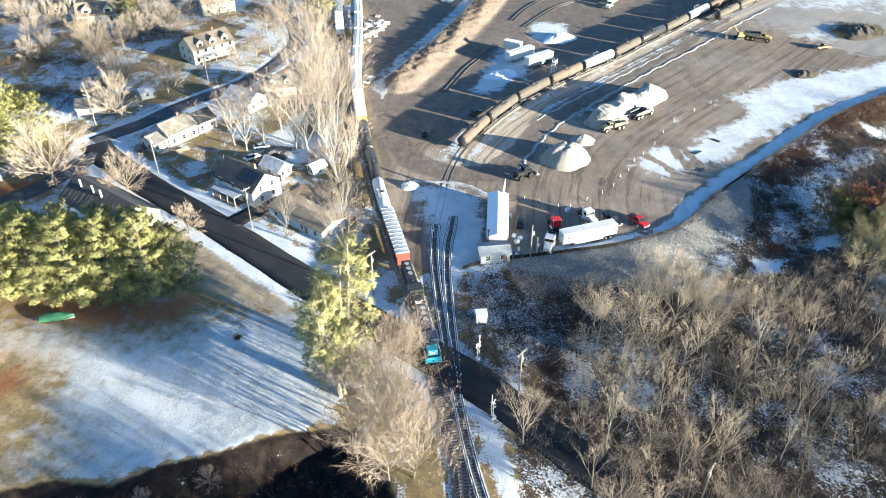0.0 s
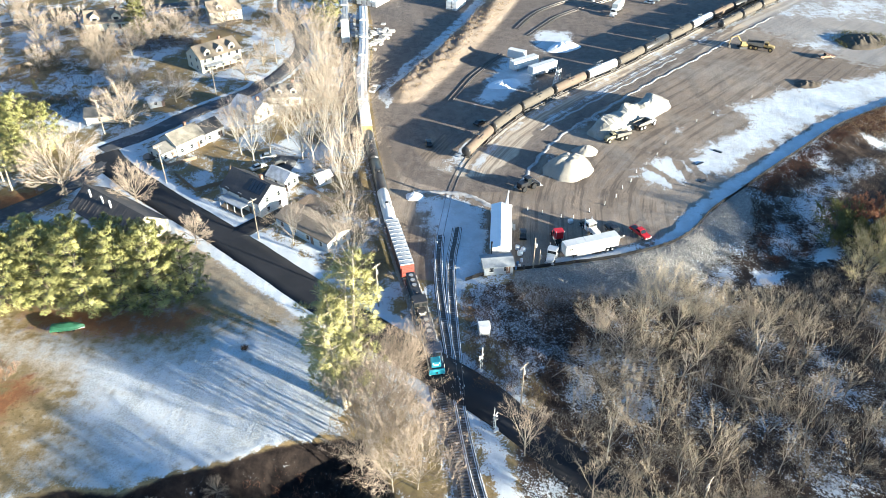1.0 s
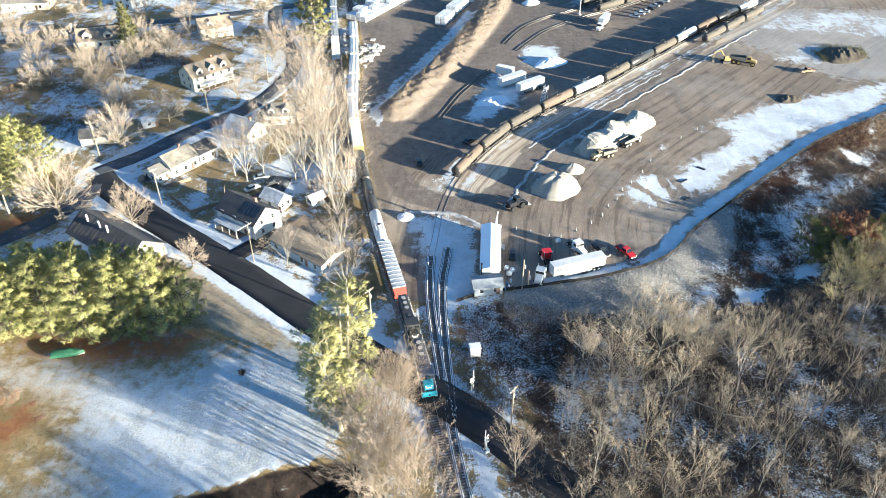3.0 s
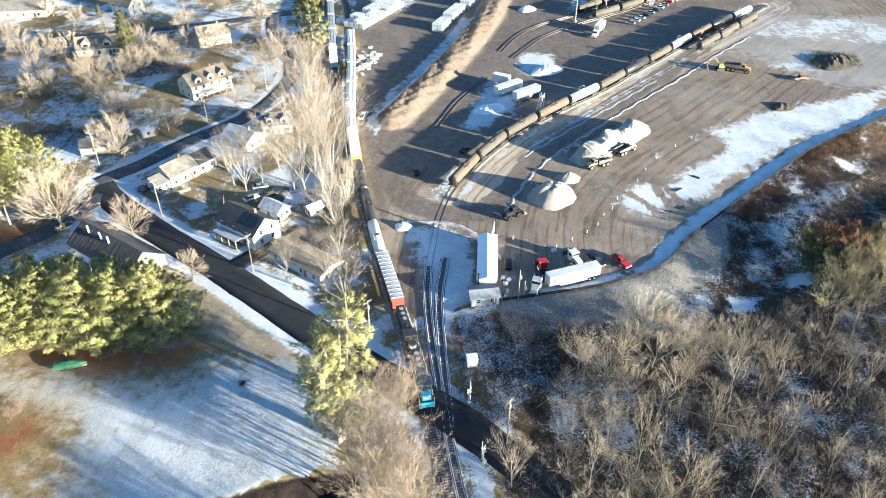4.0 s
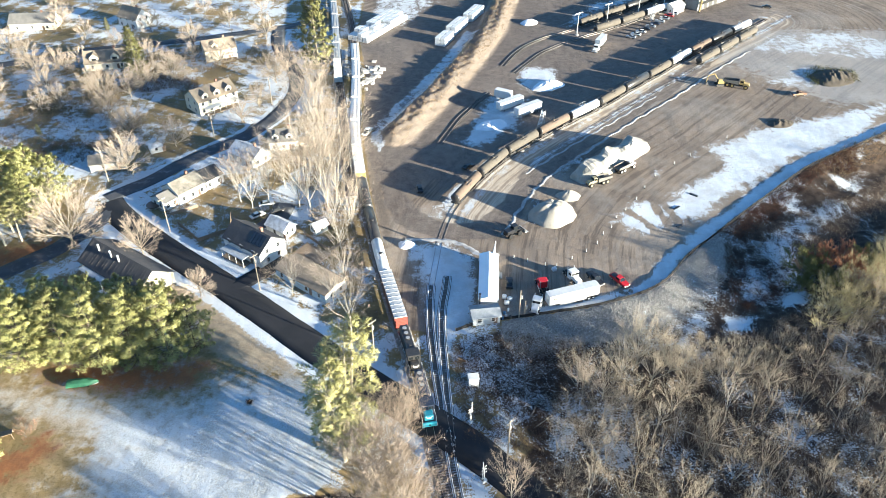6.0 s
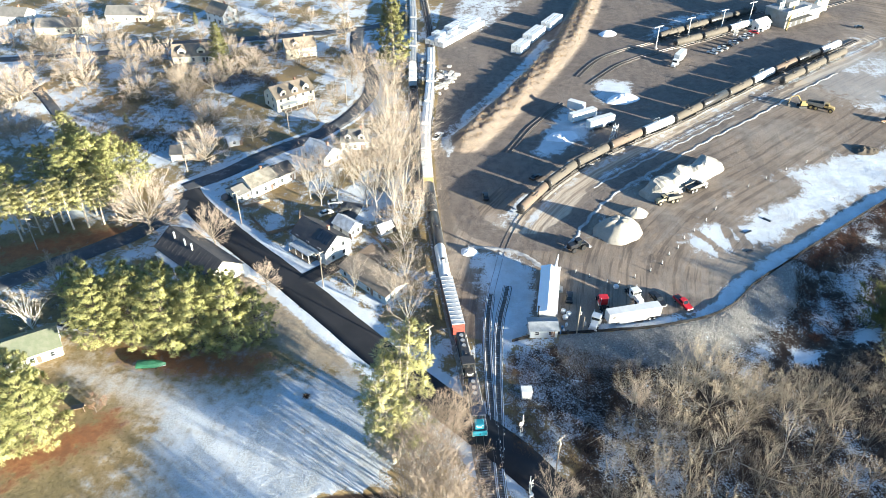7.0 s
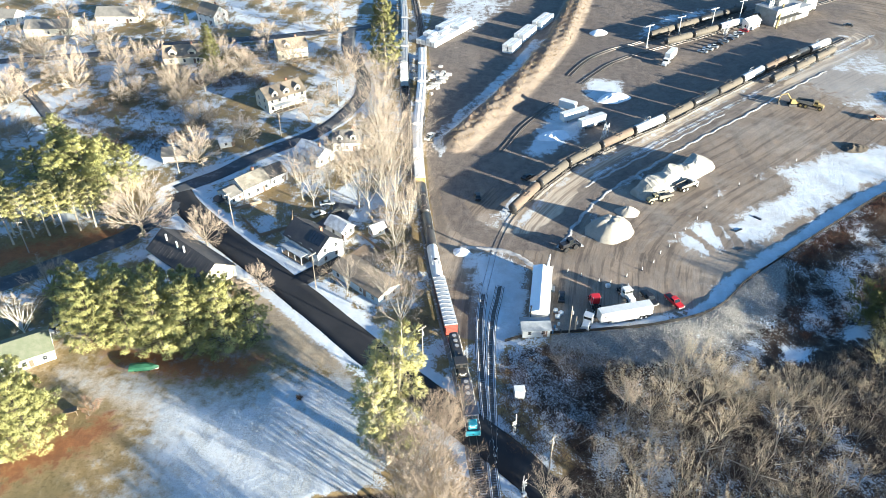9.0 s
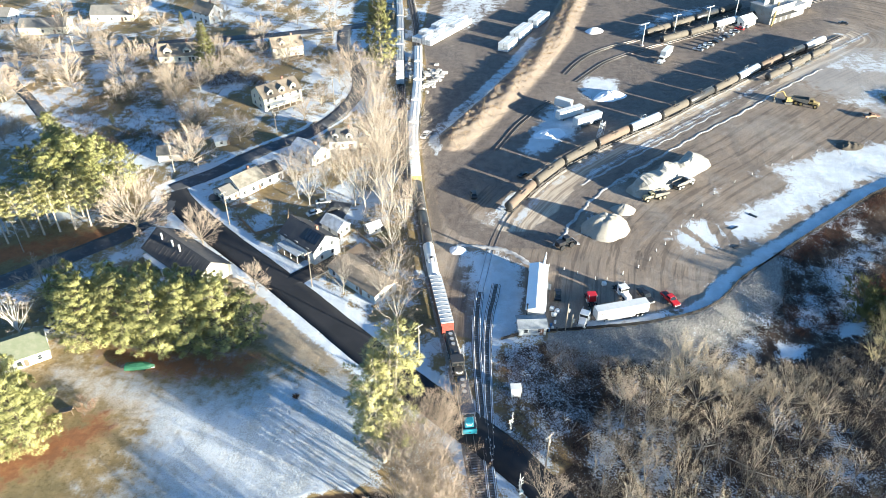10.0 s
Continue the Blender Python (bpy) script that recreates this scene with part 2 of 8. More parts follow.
YARD = np.vstack([SILT, [(330, 420), (-38, 425), (-36, 330), (-29, 280), (-26.3, 230), (-20.5, 190), (-15.8, 165), (-10.8, 142), (-7, 127)]])
FIELD = np.array([(-125, 40), (-110, 62), (-70, 69.5), (-62, 71.7), (-52.5, 70.6), (-45.6, 74.5), (-36, 77.3), (-30, 80.3), (-22, 82), (-18, 95), (-24, 108), (-38, 121), (-50, 131), (-62, 141), (-78, 136), (-95, 124), (-110, 108)])
WOODS = np.array([(12, 40), (12, 84), (20, 96), (6, 112), (4, 122), (18, 128), (40, 130), (54, 134), (70, 150), (90, 166), (120, 195), (175, 232), (320, 320), (420, 40)])


MAIN_ROAD = [(-99, 184.5), (-93, 177), (-77.5, 162.5), (-58.5, 147), (-44.8, 135.3), (-30, 122.3), (-18.5, 112.3), (-7.6, 103.5), (2.5, 95.5), (11.6, 87.5), (24, 77), (45, 60), (70, 42)]
UPPER_ROAD = [(-100, 186), (-90, 197), (-80.6, 210.8), (-66.4, 226.6), (-58.6, 243.4), (-55, 262), (-57, 278), (-62.5, 293), (-70, 312), (-74, 336)]
TOP_ROAD = [(-300, 268), (-230, 278), (-168, 297), (-153, 307), (-125, 316), (-105, 322), (-90, 328), (-70, 337), (-58, 346)]
SIDE_STREET = [(-96, 180), (-103, 163), (-110.4, 153.6), (-119, 145), (-129, 135.4), (-160, 112)]
MAINLINE = [(3.5, 60), (3.2, 72), (1.3, 82.7), (-1.1, 93), (-3.2, 105), (-6.4, 118), (-9.9, 131), (-13.8, 146.5), (-18.2, 166.7), (-22.5, 187.5), (-26.1, 208.3), (-29, 232.7), (-31.6, 266.9), (-34.6, 296), (-38.8, 330), (-47.5, 380), (-58, 430)]
SECOND = [(-26, 187), (-30, 208), (-34, 238), (-39.5, 275), (-43.5, 305), (-48, 340), (-54.5, 382), (-64, 430)]
TRACK_A = [(8.2, 58), (6.6, 66), (4.9, 73.8), (3.5, 82), (2.4, 90), (0.8, 102), (-0.7, 114.3), (-1.7, 125.7), (-2, 134), (-1.7, 143.3), (-0.6, 153), (0.9, 164.4), (4.4, 178.4), (9.9, 189.6), (14.6, 197.7), (24.9, 212.6), (39.1, 227.6), (50, 238), (62.8, 250.1), (76.9, 265.1), (91.5, 280.2), (105.6, 295.2), (121.4, 310.8), (137.7, 325.5), (158, 345)]
TRACK_B = [(2.6, 92), (1.9, 104), (1.1, 118), (0.8, 128), (1.2, 136), (1.9, 141), (2.5, 147)]
TRACK_C = [(30, 205), (42, 218), (62, 239.2), (84.8, 262.4), (107.7, 285.7), (123.4, 301.7), (137, 315.6), (157, 335), (172, 350)]


def rail_frame(px, py, pts):
    """How far a point lies from a line, how far along it, and on which side."""
    best, along, side, run = np.full(px.shape, 1e9), np.zeros(px.shape), np.zeros(px.shape), 0.0
    for (ax, ay), (bx, by) in zip(pts[:-1], pts[1:]):
        dx, dy = bx - ax, by - ay
        ln = math.hypot(dx, dy)
        t = np.clip(((px - ax) * dx + (py - ay) * dy) / (ln * ln), 0, 1)
        ex, ey = px - ax - t * dx, py - ay - t * dy
        d = np.hypot(ex, ey)
        near = d < best
        best, along, side = np.where(near, d, best), np.where(near, run + t * ln, along), np.where(near, np.sign(dx * ey - dy * ex), side)
        run += ln
    return best, along, side


def build_ground():
    xs = spaced(-2600, [(-260, -150, 2.2), (-150, 110, 1.1), (110, 200, 1.8)], 2600)
    ys = spaced(-2600, [(58, 250, 1.1), (250, 400, 1.7)], 4200)
    gx, gy = np.meshgrid(xs, ys)
    gzv = lie(gx, gy)
    far = np.hypot(gx, gy - 180)
    gzv = gzv - smooth((far - 600) / 2500) * 8
    nx, ny = len(xs), len(ys)
    verts = np.stack([gx.ravel(), gy.ravel(), gzv.ravel()], 1)
    i = np.arange(nx * ny).reshape(ny, nx)
    faces = np.stack([i[:-1, :-1], i[:-1, 1:], i[1:, 1:], i[1:, :-1]], -1).reshape(-1, 4)
    me = bpy.data.meshes.new("ground")
    me.vertices.add(len(verts))
    me.vertices.foreach_set("co", verts.ravel())
    me.loops.add(faces.size)
    me.loops.foreach_set("vertex_index", faces.ravel())
    me.polygons.add(len(faces))
    me.polygons.foreach_set("loop_start", np.arange(len(faces)) * 4)
    me.polygons.foreach_set("use_smooth", [True] * len(faces))
    me.update()
    x, y = gx.ravel(), gy.ravel()
    yard = area(x, y, YARD, 1.5)
    field = area(x, y, FIELD, 3.0)
    woods = area(x, y, WOODS, 3.0)
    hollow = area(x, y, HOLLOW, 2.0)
    sd, ss = seg_dist(x, y, SILT)
    bd, _ = seg_dist(x, y, BERM)
    brd, _ = seg_dist(x, y, BROOK)
    # snow: how much of the ground is covered
    patch = 0.16 * np.sin(x * 0.13 + 1.3 * np.sin(y * 0.07)) * np.sin(y * 0.11 + 0.9 * np.sin(x * 0.09)) + 0.10 * np.sin(x * 0.31 + y * 0.17) * np.sin(y * 0.37 - x * 0.21)
    snow = 0.55 + 1.2 * patch
    snow = snow * (1 - woods) + (0.40 - 0.09 * smooth((x - 45) / 40) + 1.2 * patch) * woods
    lawn = np.clip(0.52 + (x + 74 + 0.45 * (y - 92)) / 48, 0.12, 0.9) + 0.25 * smooth((y - 98) / 8) * smooth((-70 - x) / 8) + 0.5 * patch
    snow = snow * (1 - field) + field * np.minimum(lawn, 0.84)
    snow = snow * (1 - yard) + (0.10 + 0.5 * np.maximum(patch, 0)) * yard
    for poly, amount, edge in SNOWS:
        a = area(x, y, poly, edge)
        snow = np.maximum(snow, (amount + 0.6 * patch) * a) if amount > 0 else snow * (1 + amount * a)
    for pts in WHEEL_RUTS:
        d, _ = seg_dist(x, y, np.array(pts, float))
        snow = snow * (1 - 0.85 * smooth(1.5 - d / 0.8))
    snow = np.maximum(snow, (0.92 + 0.4 * patch) * yard * np.clip(1.6 - sd / np.where(x > 56, 5.0, 3.0), 0, 1) * (x > 22))
    rip = np.where(ss < 0, 1, 0) * np.clip(1.6 - sd / 9, 0, 1) * smooth((x - 12) / 6) * smooth((84 - x) / 9)
    snow = np.where(rip > 0, snow * (1 - rip) + 0.34 * rip, snow)
    berm = smooth(1.35 - bd / 7.0)
    snow = snow * (1 - np.clip(berm * 1.3, 0, 1))
    side, sgn = seg_dist(x, y, BERM)
    snow = np.maximum(snow, 0.62 * np.where(sgn > 0, 1, 0) * smooth(1.5 - np.abs(side - 8) / 4) * (y < 330))
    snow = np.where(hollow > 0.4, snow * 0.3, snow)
    td, ts, tside = rail_frame(x, y, TRACK_A)
    flow = np.where(tside > 0, td, -td)
    bed = yard * smooth((y - 172) / 10) * smooth((flow + 15) / 2) * smooth((1.5 - flow) / 2)
    snow = np.where(bed > 0.5, snow * 0.6, snow)
    snow = np.maximum(snow, yard * (0.46 + 0.8 * patch) * smooth(1.6 - np.abs(td - 3.4) / 1.6) * smooth((y - 165) / 8))
    snow = np.maximum(snow, yard * (0.66 + 1.0 * patch) * smooth((flow - 1.2) / 1.0) * smooth((6.5 - flow) / 2.5) * smooth((y - 176) / 6) * smooth((262 - y) / 30))
    cd, _ = seg_dist(x, y, np.array(TRACK_C))
    snow = np.maximum(snow, 0.60 * yard * smooth(1.5 - cd / 1.8))
    md, _ = seg_dist(x, y, np.array(MAIN_ROAD))
    ud, _ = seg_dist(x, y, np.array(UPPER_ROAD))
    snow = np.maximum(snow, 0.9 * smooth(1 - np.abs(ud - 4.2) / 1.6))
    leaf = np.clip(np.maximum(woods + hollow, 0.46 * (1 - field)), 0, 1)
    leaf = np.maximum(leaf, 0.9 * np.where((ss < 0) & (x > 55) & (y > 110), 1, 0))
    russet = np.zeros(x.shape)
    for poly in RUSSETS:
        russet = np.maximum(russet, (1.0 if poly is RUSSETS[0] else 0.95) * area(x, y, poly, 10.0))
    gravel = bed
    # where wheels have churned the yard to dark mud, and the pale sandy strip by the rails
    mire = np.zeros(x.shape)
    for pts, w, k in LANES:
        d, _ = seg_dist(x, y, np.array(pts, float))
        mire = np.maximum(mire, k * smooth(1.5 - d / w + 1.2 * patch))
    mire = np.maximum(mire, 0.8 * area(x, y, [(-24, 205), (4, 186), (26, 218), (52, 246), (150, 340), (190, 400), (60, 410), (-30, 400)], 12))
    mire = mire * yard * (1 - np.clip(berm * 1.5, 0, 1))
    strip = yard * smooth((y - 168) / 8) * smooth((flow + 13.5) / 1.5) * smooth((2.0 - flow) / 1.5)
    frosty = yard * area(x, y, [(118, 300), (150, 330), (260, 330), (260, 250), (150, 250), (128, 282)], 14)
    tan = np.maximum(berm, area(x, y, [(-70, 146.8), (-58, 141.4), (-42.4, 126.6), (-28, 114.9), (-29.4, 112), (-45, 114.6), (-54.5, 121), (-62, 131)], 7))
    ld, lside = seg_dist(x, y, np.array(MAINLINE))
    tan = np.maximum(tan, 0.75 * yard * smooth(1.4 - ld / 7.0) * smooth((y - 158) / 10) * smooth((270 - y) / 20))
    pale = area(x, y, [(-103, 114), (-81, 110), (-62, 106), (-55, 97), (-66, 89), (-81, 95), (-97, 102)], 9)
    snow = snow * (1 - 0.9 * russet) * (1 - 0.75 * np.where(berm > 0.05, 0, tan))
    verge = smooth(1.3 - np.abs(md - 5.4) / 2.0) * (1 - yard) * (1 - 0.75 * woods) * np.where(x > 6, 0.75, 1.0)
    snow = np.maximum(snow, (0.95 + 0.5 * patch) * verge)
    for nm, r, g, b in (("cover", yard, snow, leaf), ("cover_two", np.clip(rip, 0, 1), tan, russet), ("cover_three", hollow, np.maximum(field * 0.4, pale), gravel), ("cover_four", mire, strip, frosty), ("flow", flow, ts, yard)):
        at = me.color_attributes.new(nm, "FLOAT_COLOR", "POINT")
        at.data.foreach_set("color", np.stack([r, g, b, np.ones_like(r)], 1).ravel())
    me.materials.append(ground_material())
    return tagged(new("ground", me), "winter ground of grass, mud, leaf litter and thin snow", "ground", kind="structure")


SNOWS = [
    ([(89, 214.7), (97.8, 221), (117, 232), (140, 240), (170, 250), (150, 226), (123, 212.8), (111, 203.3), (93, 187.7), (75, 173.5), (68.7, 171.5), (67.4, 179.5), (72.3, 187.2), (84.5, 197.5), (90, 203), (94, 211)], 1.02, 7.0),
    ([(50.7, 172.4), (59.8, 184.5), (64.7, 185), (68.7, 171.5), (63, 165.8), (56.7, 163.9)], 0.95, 6.0),
    ([(66, 196), (73, 204), (86, 213), (93, 216), (90, 209), (76, 200)], 0.85, 5.0),
    ([(120, 204.2), (106, 189), (92, 175), (81, 161.7), (72, 160.7), (80, 168.7), (90, 178), (122, 208)], 0.9, 4.0),
    ([(-9, 162), (1, 163), (11, 155), (9, 134), (7, 124), (-1, 124), (-5, 136), (-6, 150)], 0.85, 5.0),
    ([(2.6, 147), (10.5, 147), (8.6, 133), (6.6, 124.5), (2.4, 124.5)], 1.1, 3.0),
    ([(6, 217.7), (20.4, 261.6), (27.5, 259), (40, 253.4), (25.8, 227.8), (12.4, 215.7)], 0.86, 6.0),
    ([(33.9, 288.9), (51, 286.6), (49, 271.4), (36, 262), (32.6, 269.8)], 0.82, 5.0),
    ([(56.4, 335.8), (75.4, 370), (110, 391.5), (115, 380), (80, 353.7), (65.7, 327)], 0.62, 6.0),
    ([(-4, 170), (3, 173), (9, 186), (4, 188), (-3, 180)], 0.75, 5.0),
    ([(23.6, 168.2), (26.9, 186), (38, 184), (36, 172)], 0.66, 5.0),
    ([(30, 196), (52, 220), (58, 216), (40, 196)], 0.6, 5.0),
    ([(112, 300), (150, 330), (190, 330), (230, 300), (180, 290), (150, 300)], 0.62, 8.0),
    ([(120, 268), (150, 290), (175, 285), (150, 262)], 0.58, 8.0),
    ([(-34, 335), (-14, 335), (8, 390), (-30, 390)], 0.66, 5.0),
    ([(2, 102), (10, 112), (14, 104), (6, 98)], 0.75, 5.0),
    ([(6, 92), (10, 82), (13, 68), (9, 66), (5, 80)], 0.95, 3.0),
    ([(-3, 92), (1, 80), (4, 66), (0, 66), (-3, 80)], 0.8, 3.0),
    ([(3, 124), (30, 129), (29, 115), (26, 103), (14, 93), (3, 103)], 0.60, 4.0),
    ([(95.3, 173), (105.3, 179), (119.6, 188.6), (132, 190), (126, 180), (108, 168), (98, 156), (94, 152), (88, 157), (86, 161.7)], 0.58, 4.0),
    ([(72.6, 157.7), (78.8, 159), (72, 138.6), (66, 139.7)], 0.95, 3.0),
    ([(89.5, 145), (97, 146), (95, 139), (87.5, 138)], 0.9, 3.0),
    ([(71, 136), (80, 135.5), (78, 129), (69.8, 129.5)], 1.0, 3.0),
    ([(124, 203), (126.8, 194.5), (131, 191), (135, 199)], 0.9, 3.0),
    ([(58, 106), (66, 114), (72, 108), (62, 100)], 0.5, 5.0),
    ([(-92, 192), (-70, 206), (-40, 196), (-28, 160), (-36, 146), (-58, 150)], 0.5, 8.0),
    ([(72.5, 202.8), (88.6, 212.9), (91, 206.3), (84.5, 197.5), (76, 199)], -0.75, 3.0),
    ([(81.8, 167), (92, 177.2), (106.4, 190), (122, 204), (144, 220), (136, 203), (124, 200), (107.5, 185), (102, 177), (92.8, 171), (86, 161.4)], -0.3, 3.0),
    ([(79, 157.7), (87, 155), (94.5, 151.4), (89, 143), (81, 138.6), (77, 138.6), (75.4, 145.4)], 0.52, 4.0),
]
LANES = [([(-19, 211), (-14, 190), (-8.5, 175), (3, 167.5), (12, 168), (19.4, 174.6), (31, 197.6), (54.8, 228), (86.5, 262), (122, 304)], 4.5, 0.8), ([(-22, 240), (-14, 212), (0, 232), (12, 258), (26, 300), (44, 360)], 6.0, 1.0), ([(-30, 330), (-24, 270), (-20, 225), (-12, 195)], 6.5, 1.0), ([(14, 160), (30, 163), (46, 178), (62, 196), (80, 216), (100, 232), (122, 246)], 5.0, 0.36), ([(12, 258), (40, 300), (60, 322)], 7.0, 1.0)]
WHEEL_RUTS = [[(64.2, 191), (64.3, 185), (65, 179.3), (65.9, 172.6), (67.2, 166)], [(66.3, 191), (67, 185), (68.2, 179.5), (69.3, 174), (70.5, 168)], [(56, 178), (60, 172), (62, 166), (66, 163)]]
RUSSETS = [[(-90, 116), (-75.7, 116), (-62.9, 116), (-51, 116.5), (-53, 109), (-67.2, 106.6), (-85.2, 111)], [(-97, 81), (-92, 87.4), (-84.6, 93), (-79.3, 98), (-76.2, 92), (-79.7, 86), (-88, 80.3), (-92, 74)], [(-140, 150), (-106, 166), (-104, 158), (-135, 142)]]


def ground_material():
    m = bpy.data.materials.new("ground_cover")
    m.use_nodes = True
    nt = m.node_tree
    p = nt.nodes["Principled BSDF"]
    sep = []
    for nm in ("cover", "cover_two", "cover_three", "cover_four"):
        a = nt.nodes.new("ShaderNodeVertexColor")
        a.layer_name = nm
        s = nt.nodes.new("ShaderNodeSeparateColor")
        nt.links.new(a.outputs[0], s.inputs[0])
        sep.append(s.outputs)
    (yard, snow, leaf), (rip, tan, russet), (hollow, field, gravel), (mire, strip, frosty) = [tuple(o)[:3] for o in sep]
    big, mid, fine = noise_tex(nt, 0.05, 5), noise_tex(nt, 0.35, 6, 0.65), noise_tex(nt, 2.6, 5, 0.7)
    streak = noise_tex(nt, 0.16, 5, 0.6, stretch=(1.0, 0.22, 1.0, radians(60)))
    grass = mix_rgb(nt, ramp(nt, mid, 0.35, 0.65), (0.235, 0.165, 0.08), (0.32, 0.235, 0.13))
    grass = mix_rgb(nt, ramp(nt, big, 0.45, 0.6), grass, (0.185, 0.145, 0.075))
    tuft = noise_tex(nt, 1.1, 5, 0.75)
    grass = mix_rgb(nt, maths(nt, "MULTIPLY", ramp(nt, tuft, 0.5, 0.66), 0.6), grass, (0.11, 0.085, 0.04))
    litter = mix_rgb(nt, ramp(nt, mid, 0.3, 0.7), (0.036, 0.026, 0.021), (0.085, 0.062, 0.046))
    litter = mix_rgb(nt, ramp(nt, fine, 0.5, 0.72), litter, (0.016, 0.012, 0.010))
    mud = mix_rgb(nt, ramp(nt, big, 0.36, 0.62), (0.29, 0.225, 0.17), (0.215, 0.168, 0.13))
    mud = mix_rgb(nt, maths(nt, "MULTIPLY", ramp(nt, fine, 0.5, 0.66), 0.45), mud, (0.10, 0.09, 0.08))
    fl = nt.nodes.new("ShaderNodeVertexColor")
    fl.layer_name = "flow"
    fs = nt.nodes.new("ShaderNodeSeparateColor")
    nt.links.new(fl.outputs[0], fs.inputs[0])
    cx = nt.nodes.new("ShaderNodeCombineXYZ")
    nt.links.new(maths(nt, "MULTIPLY", fs.outputs[0], 1.0), cx.inputs[0])
    nt.links.new(maths(nt, "MULTIPLY", fs.outputs[1], 0.035), cx.inputs[1])
    ruts = nt.nodes.new("ShaderNodeTexNoise")
    ruts.inputs["Scale"].default_value, ruts.inputs["Detail"].default_value, ruts.inputs["Roughness"].default_value = 0.55, 6, 0.7
    nt.links.new(cx.outputs[0], ruts.inputs["Vector"])
    rut = ruts.outputs["Fac"]
    mud = mix_rgb(nt, maths(nt, "MULTIPLY", ramp(nt, streak, 0.48, 0.62), 0.4), mud, (0.13, 0.113, 0.10))
    mud = mix_rgb(nt, maths(nt, "MULTIPLY", ramp(nt, rut, 0.51, 0.57), 0.55), mud, (0.085, 0.068, 0.056))
    mud = mix_rgb(nt, maths(nt, "MULTIPLY", ramp(nt, rut, 0.46, 0.36), 0.3), mud, (0.30, 0.265, 0.23))
    mud = mix_rgb(nt, maths(nt, "MULTIPLY", ramp(nt, mid, 0.52, 0.68), 0.5), mud, (0.27, 0.235, 0.20))
    frost = noise_tex(nt, 0.022, 6, 0.62)
    mud = mix_rgb(nt, maths(nt, "MULTIPLY", ramp(nt, frost, 0.50, 0.60), 0.4), mud, (0.34, 0.30, 0.255))
    grit = noise_tex(nt, 9.0, 3, 0.8)
    mud = mix_rgb(nt, maths(nt, "MULTIPLY", ramp(nt, grit, 0.52, 0.60), 0.5), mud, (0.06, 0.052, 0.046))
    stone = mix_rgb(nt, ramp(nt, fine, 0.42, 0.6), (0.32, 0.30, 0.275), (0.13, 0.12, 0.11))
    edge = maths(nt, "SUBTRACT", mid, 0.5)

    def cut(mask, width=0.5):
        return ramp(nt, maths(nt, "ADD", mask, maths(nt, "MULTIPLY", edge, width)), 0.4, 0.62)

    col = mix_rgb(nt, cut(leaf), grass, litter)
    col = mix_rgb(nt, cut(tan, 0.8), col, mix_rgb(nt, ramp(nt, mid, 0.35, 0.65), (0.36, 0.29, 0.205), (0.27, 0.21, 0.145)))
    col = mix_rgb(nt, maths(nt, "MULTIPLY", ramp(nt, maths(nt, "ADD", field, edge), 0.45, 0.9), 0.9), col, mix_rgb(nt, ramp(nt, fine, 0.4, 0.65), (0.46, 0.40, 0.33), (0.33, 0.27, 0.20)))
    col = mix_rgb(nt, cut(yard, 0.3), col, mud)
    col = mix_rgb(nt, maths(nt, "MULTIPLY", cut(tan, 0.5), cut(yard, 0.3)), col, mix_rgb(nt, ramp(nt, fine, 0.35, 0.65), (0.20, 0.163, 0.132), (0.135, 0.11, 0.09)))
    col = mix_rgb(nt, maths(nt, "MULTIPLY", cut(gravel, 0.4), 0.85), col, mix_rgb(nt, ramp(nt, rut, 0.42, 0.56), (0.30, 0.265, 0.225), (0.19, 0.165, 0.14)))
    sandy = mix_rgb(nt, ramp(nt, rut, 0.44, 0.56), (0.46, 0.385, 0.30), (0.25, 0.20, 0.155))
    col = mix_rgb(nt, cut(strip, 0.5), col, sandy)
    dark_mud = mix_rgb(nt, ramp(nt, mid, 0.35, 0.65), (0.13, 0.108, 0.094), (0.195, 0.163, 0.142))
    dark_mud = mix_rgb(nt, maths(nt, "MULTIPLY", ramp(nt, fine, 0.45, 0.62), 0.6), dark_mud, (0.045, 0.038, 0.034))
    dark_mud = mix_rgb(nt, maths(nt, "MULTIPLY", ramp(nt, streak, 0.5, 0.62), 0.55), dark_mud, (0.19, 0.155, 0.13))
    col = mix_rgb(nt, maths(nt, "MULTIPLY", cut(mire, 0.9), 0.85), col, dark_mud)
    col = mix_rgb(nt, maths(nt, "MULTIPLY", cut(frosty, 1.2), 0.45), col, (0.38, 0.37, 0.355))
    col = mix_rgb(nt, cut(rip, 0.6), col, stone)
    col = mix_rgb(nt, cut(russet, 0.9), col, mix_rgb(nt, ramp(nt, mid, 0.3, 0.7), (0.29, 0.125, 0.058), (0.19, 0.095, 0.05)))
    # near-black floor: the shade in the hollow is put into its colour
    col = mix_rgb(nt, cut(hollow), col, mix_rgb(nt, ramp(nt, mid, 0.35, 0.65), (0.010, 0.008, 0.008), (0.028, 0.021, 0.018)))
    # thin snow lies where its cover beats the roughness of the ground
    grain = maths(nt, "ADD", maths(nt, "MULTIPLY", mid, 0.45), maths(nt, "MULTIPLY", fine, 0.22))
    grain = maths(nt, "ADD", grain, maths(nt, "MULTIPLY", streak, 0.33))
    grain = maths(nt, "ADD", grain, maths(nt, "MULTIPLY", leaf, maths(nt, "MULTIPLY", maths(nt, "SUBTRACT", fine, 0.5), 0.55)))
    need = maths(nt, "SUBTRACT", 0.98, maths(nt, "MULTIPLY", snow, 0.9))
    soft = ramp(nt, field, 0.1, 0.35)
